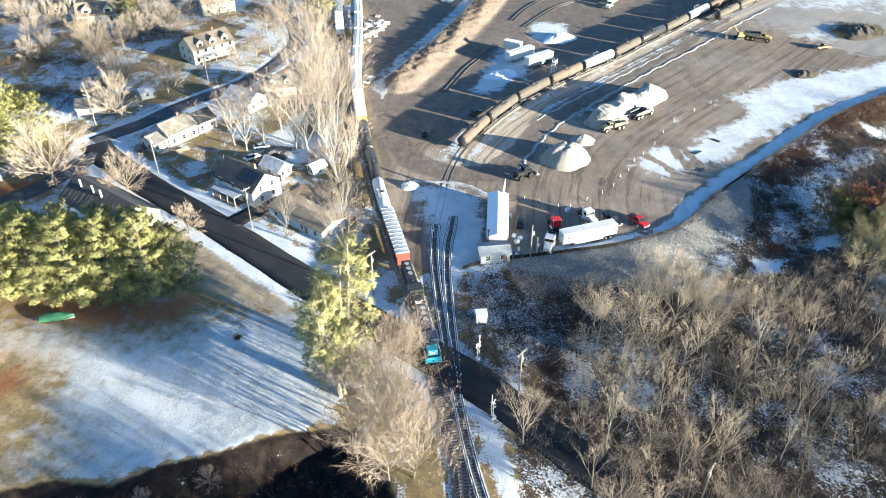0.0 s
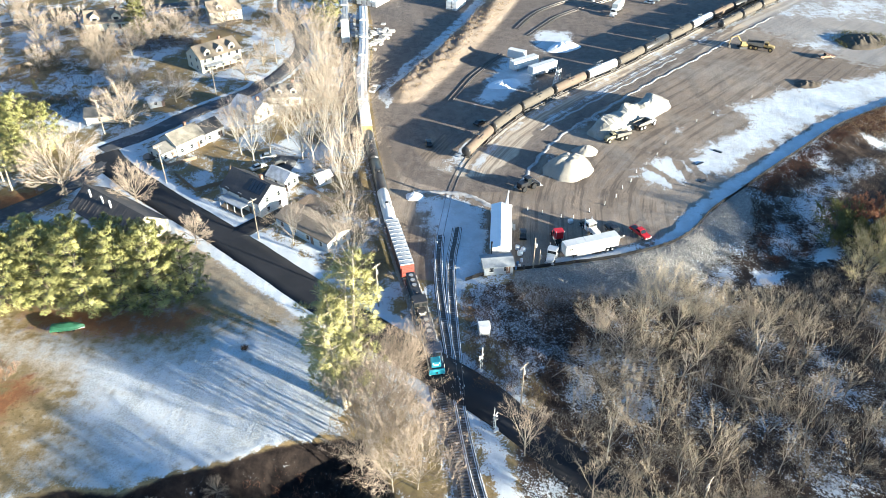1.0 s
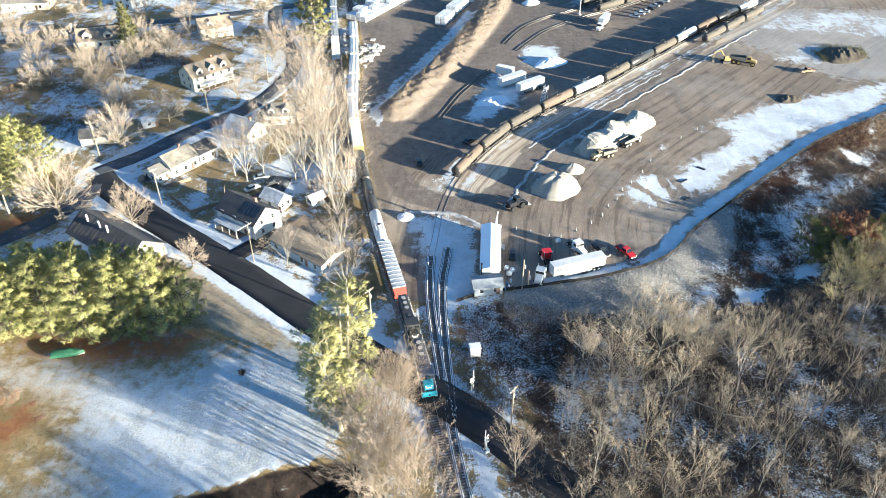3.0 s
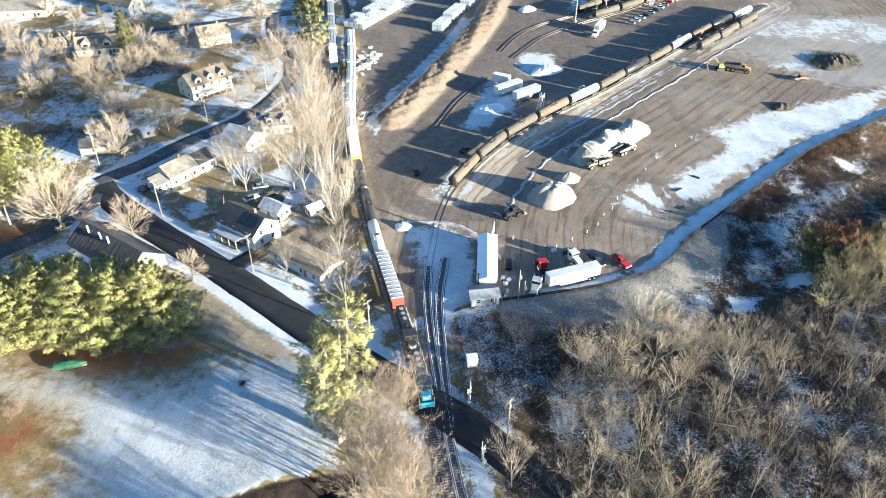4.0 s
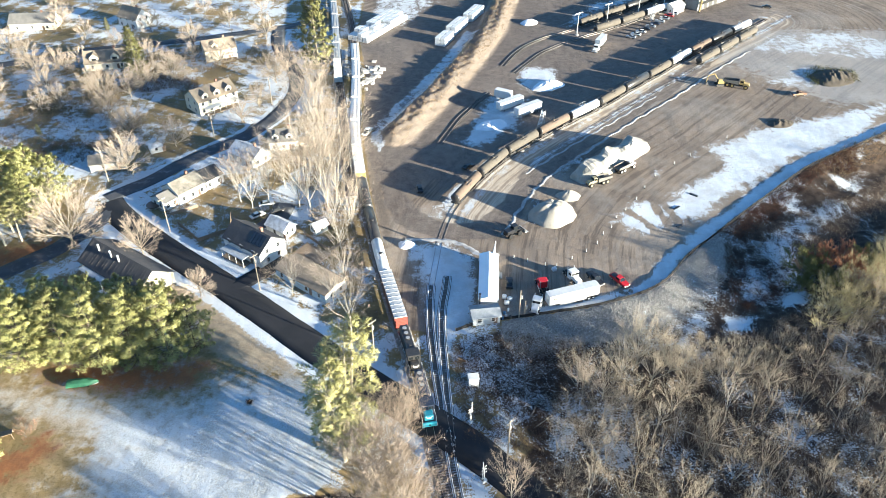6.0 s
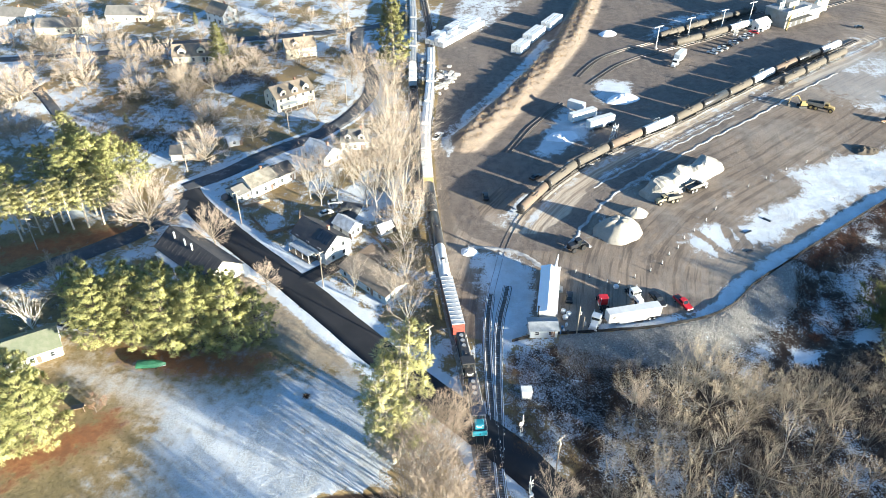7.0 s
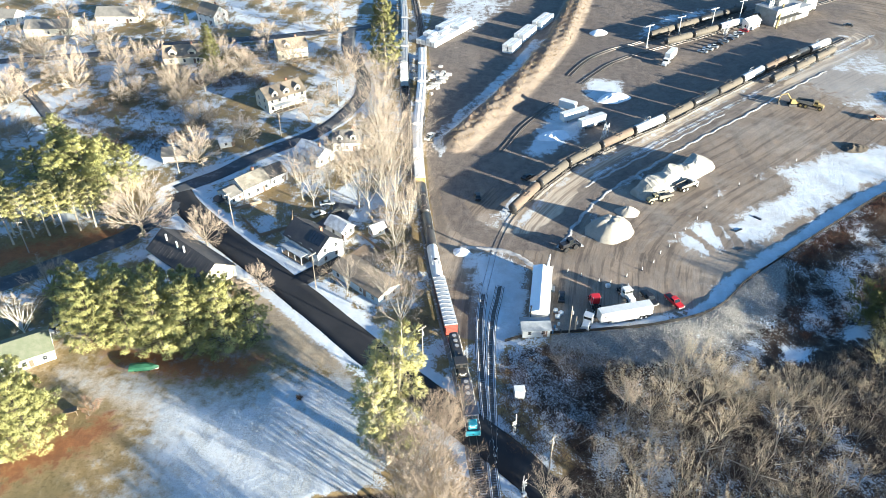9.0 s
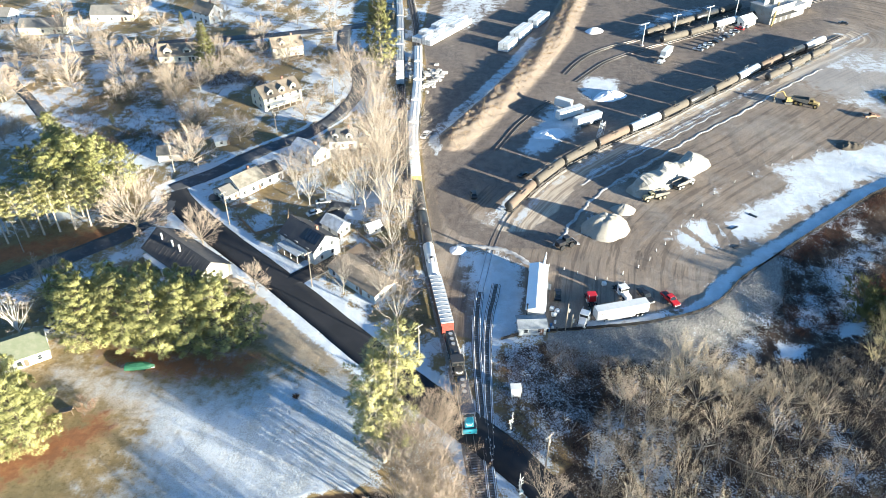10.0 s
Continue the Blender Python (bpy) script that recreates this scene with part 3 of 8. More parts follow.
    lay = ramp(nt, maths(nt, "SUBTRACT", maths(nt, "ADD", maths(nt, "MULTIPLY", maths(nt, "SUBTRACT", grain, 0.5), 2.0), 0.5), need), maths(nt, "SUBTRACT", -0.03, maths(nt, "MULTIPLY", soft, 0.13)), maths(nt, "ADD", 0.13, maths(nt, "MULTIPLY", soft, 0.21)))
    white = mix_rgb(nt, ramp(nt, mid, 0.3, 0.7), (0.62, 0.65, 0.68), (0.50, 0.53, 0.56))
    white = mix_rgb(nt, maths(nt, "MULTIPLY", ramp(nt, streak, 0.42, 0.62), 0.5), white, (0.43, 0.45, 0.47))
    thin = maths(nt, "MULTIPLY", ramp(nt, maths(nt, "ADD", fine, maths(nt, "MULTIPLY", streak, 0.6)), 0.72, 0.98), 0.6)
    white = mix_rgb(nt, maths(nt, "MULTIPLY", thin, ramp(nt, field, 0.2, 0.4)), white, (0.27, 0.26, 0.22))
    blotch = noise_tex(nt, 0.11, 6, 0.68)
    dirt = maths(nt, "MULTIPLY", ramp(nt, maths(nt, "ADD", maths(nt, "MULTIPLY", blotch, 0.7), maths(nt, "MULTIPLY", fine, 0.3)), 0.46, 0.62), 0.5)
    white = mix_rgb(nt, maths(nt, "MULTIPLY", dirt, ramp(nt, yard, 0.3, 0.7)), white, (0.36, 0.345, 0.325))
    col = mix_rgb(nt, lay, col, white)
    nt.links.new(col, p.inputs["Base Color"])
    p.inputs["Roughness"].default_value = 0.9
    p.inputs["Specular IOR Level"].default_value = 0.08
    b = maths(nt, "ADD", maths(nt, "MULTIPLY", fine, 0.35), mid)
    bump(nt, p, b, 0.7, 0.3)
    return m


build_ground()


# ---- roads ----
def resample(pts, step):
    pts = np.array(pts, float)
    # a smooth curve through the corners
    p = np.vstack([2 * pts[0] - pts[1], pts, 2 * pts[-1] - pts[-2]])
    out = []
    for i in range(1, len(p) - 2):
        n = max(2, int(np.hypot(*(p[i + 1] - p[i])) / step))
        for k in range(n):
            t = k / n
            out.append(0.5 * (2 * p[i] + (p[i + 1] - p[i - 1]) * t + (2 * p[i - 1] - 5 * p[i] + 4 * p[i + 1] - p[i + 2]) * t * t + (3 * p[i] - 3 * p[i + 1] + p[i + 2] - p[i - 1]) * t ** 3))
    out.append(pts[-1])
    return np.array(out)


def normals_of(c):
    d = np.gradient(c, axis=0)
    d /= np.linalg.norm(d, axis=1)[:, None]
    return np.stack([-d[:, 1], d[:, 0]], 1)


def ribbon(name, pts, width, z, material, thick=0.25, step=2.0, rows=5, shape=None):
    """A strip of ground cover with a worn, slightly uneven edge, that follows the ground."""
    c = resample(pts, step)
    nrm = normals_of(c)
    verts, faces = [], []
    for i, (q, n) in enumerate(zip(c, nrm)):
        w = width * (1 + 0.012 * math.sin(i * 1.7) + 0.015 * math.sin(i * 0.61))
        for k in range(rows):
            u = k / (rows - 1) - 0.5
            v = q + n * u * w
            rise = shape[k] if shape else 0.03 * (1 - 4 * u * u)
            verts.append((v[0], v[1], gz(v[0], v[1]) + z + rise))
        for u in (0.5, -0.5):
            v = q + n * u * (w + 0.1)
            verts.append((v[0], v[1], gz(v[0], v[1]) - thick))
    s = rows + 2
    for i in range(len(c) - 1):
        a, b = i * s, (i + 1) * s
        for k in range(rows - 1):
            faces.append((a + k, b + k, b + k + 1, a + k + 1))
        faces.append((a + rows - 1, b + rows - 1, b + rows, a + rows))
        faces.append((a + rows + 1, b + rows + 1, b, a))
    return mesh_ob(name, verts, faces, material, True)


for nm, pts, w, lb in (("road_main", MAIN_ROAD, 8.2, "dark wet asphalt two-lane road with snowy verges"), ("road_upper", UPPER_ROAD, 6.0, "dark asphalt residential street curving past houses"), ("road_top", TOP_ROAD, 6.0, "far asphalt residential street"), ("road_side", SIDE_STREET, 6.5, "shaded asphalt side street under pines"), ("road_lane", [(-206, 274), (-194, 259), (-178.8, 244), (-162, 226), (-150, 212)], 4.0, "narrow asphalt lane between gardens"), ("drive_house", [(-52, 143), (-46.5, 149), (-41, 155.5)], 5.5, "dark asphalt house drive"), ("drive_yard", [(-50, 169), (-46.5, 175.5), (-45.5, 183)], 6.5, "dark asphalt parking drive behind a house")):
    tagged(ribbon(nm, pts, w, 0.06 + 0.012 * len(nm) / 10, ASPHALT if nm in ("road_main", "drive_house") else ASPHALT_FROST), lb, "road", kind="structure")

# ---- railway tracks ----


def track(name, pts, label, bed=True, stones=None, sunk=0.0):
    root = tagged(new(name), label, "railway track", kind="structure")
    c = resample(pts, 0.62)
    nrm = normals_of(c)
    z = lie(c[:, 0], c[:, 1])
    if bed:
        b = ribbon("ballast_bed", pts, 2.5 if stones else 4.2, 0.0, stones or BALLAST, 0.3, 2.0, 5, (-0.02, 0.22, 0.252, 0.22, -0.02) if stones else (-0.02, 0.18, 0.21, 0.18, -0.02))
        b.parent = root
    verts, faces = [], []
    z = z - (sunk if sunk else 0.0 if bed else 0.17)
    reach = 1.06 if stones else 1.28
    for i in range(len(c)):
        d = np.array([nrm[i][1], -nrm[i][0]])
        for sx, sy, sz in ((-1, -1, 0.12), (1, -1, 0.12), (1, 1, 0.12), (-1, 1, 0.12), (-1, -1, 0.26), (1, -1, 0.26), (1, 1, 0.26), (-1, 1, 0.26)):
            v = c[i] + d * 0.12 * sx + nrm[i] * reach * sy
            verts.append((v[0], v[1], z[i] + sz))
        k = i * 8
        faces += [(k + 4, k + 5, k + 6, k + 7), (k, k + 1, k + 5, k + 4), (k + 2, k + 3, k + 7, k + 6), (k + 1, k + 2, k + 6, k + 5), (k + 3, k, k + 4, k + 7)]
    t = mesh_ob("ties", verts, faces, TIE if bed else TIE_DUST)
    t["kind"] = "stuff"
    t.parent = root
    for s in (-1, 1):
        verts, faces = [], []
        for i in range(len(c)):
            for off, h in ((-0.07, 0.26), (-0.035, 0.42), (0.035, 0.42), (0.07, 0.26)):
                v = c[i] + nrm[i] * (0.7525 * s + off)
                verts.append((v[0], v[1], z[i] + h))
            if i:
                a, b = (i - 1) * 4, i * 4
                faces += [(a + k, b + k, b + k + 1, a + k + 1) for k in range(3)]
        r = mesh_ob("rail", verts, faces, RAIL)
        r.parent = root
    if stones:
        rng = random.Random(len(pts))
        for off in (-0.92, -0.6, 0.6, 0.92):
            verts, faces = [], []
            for i in range(len(c)):
                h = rng.uniform(0.3, 0.44)
                for u, v in ((-0.13, 0.1), (-0.05, h), (0.05, h * 0.95), (0.13, 0.1)):
                    q = c[i] + nrm[i] * (off + u * rng.uniform(0.7, 1.2))
                    verts.append((q[0], q[1], z[i] + v))
                if i:
                    a, b = (i - 1) * 4, i * 4
                    faces += [(a + k, b + k, b + k + 1, a + k + 1) for k in range(3)]
            r = mesh_ob("snow_ridge", verts, faces, SNOW, True)
            r.parent = root
    return root


track("track_main", MAINLINE, "single main railway track on ballast")
track("track_second", SECOND, "second railway track beside the main line")
k = 11
track("track_lead", TRACK_A[:k - 1], "snowy lead track between the crossing and the yard", True, BALLAST_SNOW)
track("track_crossing", TRACK_A[k - 2:k + 3], "rails sunk in the yard mud", False, None, 0.34)
track("track_yard", TRACK_A[k + 2:], "yard track curving past the tank cars")
track("track_siding", TRACK_B, "short siding with snow between the rails", True, BALLAST_SNOW)
track("track_far", TRACK_C, "yard storage track sunk in packed sand and snow", False, None, 0.33)


# ---- trees ----
def spike(verts, faces, p, q, r, n=3):
    d = (q - p)
    a = d.orthogonal().normalized() * r
    b = d.cross(a).normalized() * r
    k = len(verts)
    for i in range(n):
        t = 2 * math.pi * i / n
        verts.append(tuple(p + a * math.cos(t) + b * math.sin(t)))
    verts.append(tuple(q))
    for i in range(n):
        faces.append((k + i, k + (i + 1) % n, k + n))


FLAT = random.Random(99)


def blade(verts, faces, p, q, r):
    """The thinnest twigs and needles: one narrow blade each."""
    d = q - p
    a = d.cross(Vector((FLAT.uniform(-1, 1), FLAT.uniform(-1, 1), FLAT.uniform(-1, 1)))).normalized() * r
    k = len(verts)
    verts.extend((tuple(p + a), tuple(p - a), tuple(q)))
    faces.append((k, k + 1, k + 2))


def limb(verts, faces, pts, radii, n=5):
    k0 = None
    for j, (p, r) in enumerate(zip(pts, radii)):
        d = (pts[min(j + 1, len(pts) - 1)] - pts[max(j - 1, 0)])
        a = d.orthogonal().normalized()
        b = d.cross(a).normalized()
        k = len(verts)
        for i in range(n):
            t = 2 * math.pi * i / n
            verts.append(tuple(p + (a * math.cos(t) + b * math.sin(t)) * r))
        if k0 is not None:
            for i in range(n):
                faces.append((k0 + i, k0 + (i + 1) % n, k + (i + 1) % n, k + i))
        k0 = k


def wander(rng, p, d, length, steps, bend, lift=0.0):
    pts, d = [p.copy()], d.normalized()
    for _ in range(steps):
        d = (d + Vector((rng.uniform(-1, 1), rng.uniform(-1, 1), rng.uniform(-1, 1))) * bend + Vector((0, 0, lift))).normalized()
        pts.append(pts[-1] + d * length / steps)
    return pts


def bare_tree_meshes(seed, h, spread, limbs, kids, twigs, trunk_r, trunk=0.12, depth=4, lift=0.05, splay=0.55, shrink=0.68, fine=0.017, lean=0.05, dome=0.0):
    """Limbs and twigs of one leafless tree that forks again and again. spread: how far the limbs lean out; dome: the crown's half width over its height, where it is round."""
    rng = random.Random(seed)
    wv, wf, tv, tf = [], [], [], []

    def about():
        return Vector((rng.gauss(0, 1), rng.gauss(0, 1), rng.gauss(0, 0.8))).normalized()

    def branch(p, d, ln, r, level):
        steps = 3 if level < 3 else 2
        pts = wander(rng, p, d, ln, steps, 0.09, lift)
        if level < depth - 1:
            limb(wv, wf, pts, [r * (1 - 0.5 * j / steps) for j in range(steps + 1)], 4 if level < 2 else 3)
        else:
            spike(tv, tf, pts[0], pts[-1], max(r, fine))
        main = (pts[-1] - pts[0]).normalized()
        if level >= depth:
            for _ in range(twigs):
                b = pts[0].lerp(pts[-1], rng.uniform(0.15, 1.0))
                blade(tv, tf, b, b + (main * 0.8 + about() * 0.75).normalized() * ln * rng.uniform(0.4, 0.85), fine)
            return
        for i in range(kids):
            u = 1.0 if i == 0 else 0.25 + 0.72 * (i - rng.random() * 0.8) / max(1, kids - 1)
            k = min(steps - 1, int(u * steps))
            b = pts[k].lerp(pts[k + 1], min(1.0, u * steps - k))
            bend = splay * (0.45 if i == 0 else 1.0)
            branch(b, (main + about() * bend).normalized(), ln * shrink * rng.uniform(0.75, 1.15) * (1.15 - 0.3 * u), max(0.55 * r * (1.1 if i == 0 else 0.9), fine), level + 1)

    rise = h * (trunk + 0.22)
    stem = wander(rng, Vector((0, 0, -0.3)), Vector((rng.uniform(-lean, lean), rng.uniform(-lean, lean), 1)), rise, 4, 0.06)
    limb(wv, wf, stem, [trunk_r * (1.1 - 0.13 * j) for j in range(5)], 6)
    total = 0.35 + 2.35 * shrink
    for i in range(limbs):
        u = 0.35 + 0.65 * (i + 0.5) / limbs
        j = min(3, int(u * 4))
        base = stem[j].lerp(stem[j + 1], u * 4 - j)
        az = i * 2.4 + rng.uniform(-0.4, 0.4)
        tilt = spread * (1.35 - 1.15 * i / limbs) * rng.uniform(0.8, 1.2)
        d = Vector((math.cos(az) * tilt, math.sin(az) * tilt, 1.0)).normalized()
        room = min((h - base.z) / max(0.45, d.z), h * 0.95)
        if dome:
            el = 0.12 + 0.88 * (i + 0.5) / limbs
            flat = math.sqrt(1 - el * el)
            d = Vector((math.cos(az) * flat, math.sin(az) * flat, el + 0.1)).normalized()
            room = rng.uniform(0.9, 1.04) / math.sqrt((d.x ** 2 + d.y ** 2) / (dome * h) ** 2 + d.z ** 2 / (h - base.z) ** 2)
        branch(base, d, room / total * rng.uniform(0.9, 1.08), trunk_r * rng.uniform(0.42, 0.58), 1)
    return wv, wf, tv, tf


def tree_kind(name, wv, wf, tv, tf, bark, leaf, facing=None):
    a = bpy.data.meshes.new(name + "_trunk")
    a.from_pydata(wv, [], wf)
    a.materials.append(bark)
    b = bpy.data.meshes.new(name + "_crown")
    b.from_pydata(tv, [], tf)
    b.materials.append(leaf)
    if facing:
        b.polygons.foreach_set("use_smooth", [True] * len(b.polygons))
        b.normals_split_custom_set_from_vertices(facing)
    return a, b


def plant(kind, x, y, size, turn, name, label, group="", wide=1.0, z=None):
    root = thing(name, pose(x, y, gz(x, y) if z is None else z, 0, 0, turn) @ Matrix.Diagonal((size * wide, size * wide, size, 1)), label, "tree", group)
    for nm, me in zip(("trunk", "crown"), kind):
        o = new(nm, me)
        o.parent = root
    return root


ROUND = [tree_kind("round", *bare_tree_meshes(s, 10, 1.0, 18, 4, 4, 0.16, 0.08, lift=0.03, splay=0.5, fine=0.018, dome=0.6), BARK, TWIG) for s in (1, 2, 3)]
FAR_ROUND = [tree_kind("far_round", *bare_tree_meshes(s, 10, 1.0, 13, 4, 2, 0.16, 0.10, lift=0.03, splay=0.52, fine=0.028, dome=0.58), BARK, TWIG) for s in (13, 14)]
TALL = [tree_kind("tall", *bare_tree_meshes(s, 16, 0.46, 11, 3, 4, 0.13, 0.10, lift=0.05, splay=0.52, shrink=0.72, fine=0.018), GREY_BARK, TWIG) for s in (3, 4)]
WOOD = [tree_kind("wood", *bare_tree_meshes(s, 12, 0.72, 7, 4, 3, 0.13, 0.14, lift=0.05, splay=0.55, shrink=0.72, fine=0.017), BARK, TWIG_WOOD) for s in (5, 6, 7)]
VASE = [tree_kind("vase", *bare_tree_meshes(s, 12, 0.90, 10, 4, 6, 0.16, 0.08, lift=0.05, splay=0.52, shrink=0.72, fine=0.014), PALE_BARK, TWIG_VASE) for s in (61, 62)]
LANK = [tree_kind("lank", *bare_tree_meshes(s, 12, 0.34, 6, 3, 5, 0.13, 0.34, lift=0.07, splay=0.5, fine=0.018), (BARK, GREY_BARK)[s % 2], TWIG_DARK) for s in (8, 9, 10)]
SCRUB = [tree_kind("scrub", *bare_tree_meshes(s, 9, 0.9, 9, 4, 4, 0.11, 0.06, lift=0.05, splay=0.55, shrink=0.72, fine=0.02), BARK, TWIG_OLIVE) for s in (71, 72)]
SLIM = [tree_kind("slim", *bare_tree_meshes(s, 11, 0.55, 9, 4, 4, 0.11, 0.24, lift=0.06, splay=0.5, fine=0.015), PALE_BARK, TWIG) for s in (9, 10)]
BUSH = [tree_kind("bush", *bare_tree_meshes(s, 3, 0.9, 9, 4, 3, 0.05, 0.03, depth=3, fine=0.014), BARK, TWIG_RED) for s in (11, 12)]


def pine_meshes(seed, h, half, bare, whorls, plumes=13, needles=15, droop=0.0, peak=0.35, boughs=6, size=0.72, ragged=0.25, stems=1, wide=0.05):
    """A pine: whorls of boughs, each a flat fan of needle plumes that point out and up. Returns the way each needle faces, too."""
    rng = random.Random(seed)
    wv, wf, tv, tf, facing = [], [], [], [], []
    up = Vector((0, 0, 1))
    for st in range(stems):
        lean = Vector((rng.uniform(-0.12, 0.12), rng.uniform(-0.12, 0.12), 1)) if stems > 1 else up
        tall = h * (1 - 0.12 * st)
        stem = wander(rng, Vector((rng.uniform(-0.5, 0.5) * (stems > 1), rng.uniform(-0.5, 0.5) * (stems > 1), -0.3)), lean, tall * 0.97, 6, 0.03)
        limb(wv, wf, stem, [0.30 * (1 - 0.155 * j) for j in range(7)], 6)
        for w in range(whorls):
            u = bare + (1 - bare) * (w + rng.random() * 0.35) / whorls
            k = min(5, int(u * 6))
            base = stem[k].lerp(stem[k + 1], u * 6 - k)
            v = (u - bare) / (1 - bare)
            reach = half * (min(1.0, (1 - v) / (1 - peak)) ** 0.6 * (0.75 + 0.25 * min(1, v / 0.2)) + 0.08)
            n = boughs if v < 0.8 else boughs - 1
            turn0 = rng.uniform(0, 6.283)
            for i in range(n):
                az = turn0 + (i + rng.uniform(-0.3, 0.3)) * 6.283 / n
                ln = reach * rng.uniform(1 - ragged * 1.6, 1 + ragged * 0.6)
                d = Vector((math.cos(az), math.sin(az), 0.05 + 0.55 * v - droop))
                pts = wander(rng, base, d, ln, 3, 0.08, 0.07)
                limb(wv, wf, pts, [0.07, 0.05, 0.035, 0.015], 3)
                side = d.cross(up).normalized()
                along = (pts[3] - pts[1]).normalized()
                for _ in range(max(3, int(plumes * (0.3 + 0.7 * ln / half)))):
                    q = 0.22 + 0.78 * rng.random() ** 0.6
                    kk = min(2, int(q * 3))
                    lat = rng.uniform(-1, 1)
                    c = pts[kk].lerp(pts[kk + 1], q * 3 - kk) + side * lat * 0.36 * ln * (1.12 - q * q) + up * (0.10 * ln * (1 - lat * lat) * q - 0.05 + rng.gauss(0, 0.07))
                    out = (along * (0.4 + 0.6 * q) + side * lat * 0.7 + up * (0.5 + 0.3 * v)).normalized()
                    ln_n = size * rng.uniform(0.75, 1.15)
                    soft = (out + up * 0.1).normalized()
                    for _ in range(needles):
                        dd = (out + Vector((rng.gauss(0, 0.42), rng.gauss(0, 0.42), rng.gauss(0, 0.34)))).normalized()
                        b = c - out * 0.25 * ln_n
                        e = b + dd * ln_n
                        a = dd.cross(Vector((rng.uniform(-1, 1), rng.uniform(-1, 1), rng.uniform(-1, 1)))).normalized() * wide
                        if a.cross(dd).dot(soft) > 0:
                            a = -a
                        m = len(tv)
                        mid = b.lerp(e, 0.45)
                        tv.extend((tuple(mid + a), tuple(mid - a), tuple(e)))
                        tf.append((m, m + 1, m + 2))
                        nn = tuple((soft * 0.75 + dd * 0.55).normalized())
                        facing.extend((nn, nn, nn))
    return wv, wf, tv, tf, facing


def pine_kind(name, bark, leaf, *args, **more):
    wv, wf, tv, tf, facing = pine_meshes(*args, **more)
    return tree_kind(name, wv, wf, tv, tf, bark, leaf, facing)


PINE = [pine_kind("pine", PINE_BARK, NEEDLE, s, 16, 5.6, 0.03, 11, 21, 17, peak=0.42, boughs=7, wide=0.04, size=0.95, ragged=0.28) for s in (21, 22)]
PINE_TALL = [pine_kind("pine_tall", PALE_BARK, NEEDLE_LIGHT, 23, 18, 3.5, 0.24, 9, 10, 15, peak=0.4, boughs=5, ragged=0.5, stems=3, wide=0.034, size=0.95)]
PINE_BARE = [pine_kind("pine_bare", PALE_BARK, NEEDLE_LIGHT, s, 17, 4.0, 0.48, 6, 17, 15, peak=0.45, boughs=6, ragged=0.35, wide=0.045, size=0.85) for s in (25, 26)]
SPRUCE_KIND = [pine_kind("spruce", BARK, SPRUCE, 24, 14, 3.3, 0.03, 17, 15, 15, droop=0.06, peak=0.12, boughs=7, size=0.6, wide=0.04)]


def grow(kinds, spots, name, label, group, wide=1.0):
    for i, (x, y, s) in enumerate(spots):
        plant(kinds[i % len(kinds)], x, y, s, (i * 137.5) % 360, name, label, group, wide)


grow(PINE, [(-92, 117, 1.25), (-84, 118, 1.28), (-76, 117, 1.28), (-68, 117.5, 1.28), (-61, 118.5, 1.25), (-56, 121, 0.95), (-88, 124, 1.15), (-80, 124.5, 1.15), (-71.5, 124.5, 1.12), (-64.5, 124.5, 1.1), (-97, 122, 1.2)], "pine_tree", "dense sunlit green pine in a clump beside the lawn", "pine clump")
grow(PINE_TALL, [(-19.3, 100.5, 1.5), (-18.3, 89.5, 1.3)], "tall_pine_tree", "tall yellow-green pine with pale bare stems", "tall pines by the tracks", 1.2)
grow(PINE_BARE, [(-139, 149.5, 0.9), (-134.5, 153.5, 0.92), (-130.5, 157, 0.95), (-126.6, 158.5, 0.95), (-123, 160.5, 0.9), (-119.2, 162, 0.92), (-115.5, 164, 0.85), (-137, 158, 0.95), (-128, 164, 0.95), (-120, 168.5, 0.9), (-145, 152, 0.95)], "pine_tree", "green pine with pale bare lower trunks over a shaded street", "pines by the side street", 1.2)
grow(PINE, [(-140.4, 180, 1.0), (-134, 184, 1.15), (-126.5, 182, 1.25), (-120, 184, 1.2), (-114.5, 186, 0.95), (-147, 170, 0.9), (-130, 174, 1.1), (-119, 176, 1.0), (-137, 195.5, 0.95), (-153, 213, 0.7), (-144, 203, 0.75)], "pine_tree", "dense green pine behind the side street", "pines by the side street")
grow(PINE, [(-91, 87, 1.28), (-96.5, 93, 1.22), (-98, 84, 1.2)], "pine_tree", "dense green pine at the edge of the lawn", "lawn pines")
grow(SPRUCE_KIND, [(-49, 287, 2.4), (-121.5, 281, 1.5), (-153, 333, 0.45), (-138.5, 228, 0.3)], "spruce_tree", "tall dark olive spruce", "spruces", 1.0)
grow(ROUND, [(-100.3, 162, 2.05), (-80, 158, 1.33), (-59.6, 140, 0.84), (-88.5, 219, 1.19), (-98.5, 201, 1.61), (-106, 225, 1.19), (-126, 252, 1.54), (-115, 266, 1.26), (-104, 274, 1.33), (-64, 272, 1.47), (-66.5, 250, 1.05), (-70, 237.5, 0.98), (-107, 311, 1.33), (-175, 266, 1.68), (-188, 243, 1.54), (-110, 131, 1.40), (-160, 276, 1.40), (-150, 262, 1.12), (-120, 290, 1.26), (-182, 300, 1.54), (-196, 282, 1.40), (-90, 290, 1.12), (-118, 240, 1.26), (-140, 250, 0.98)], "bare_tree", "round leafless tree with tan twigs on a snowy lawn", "garden trees")
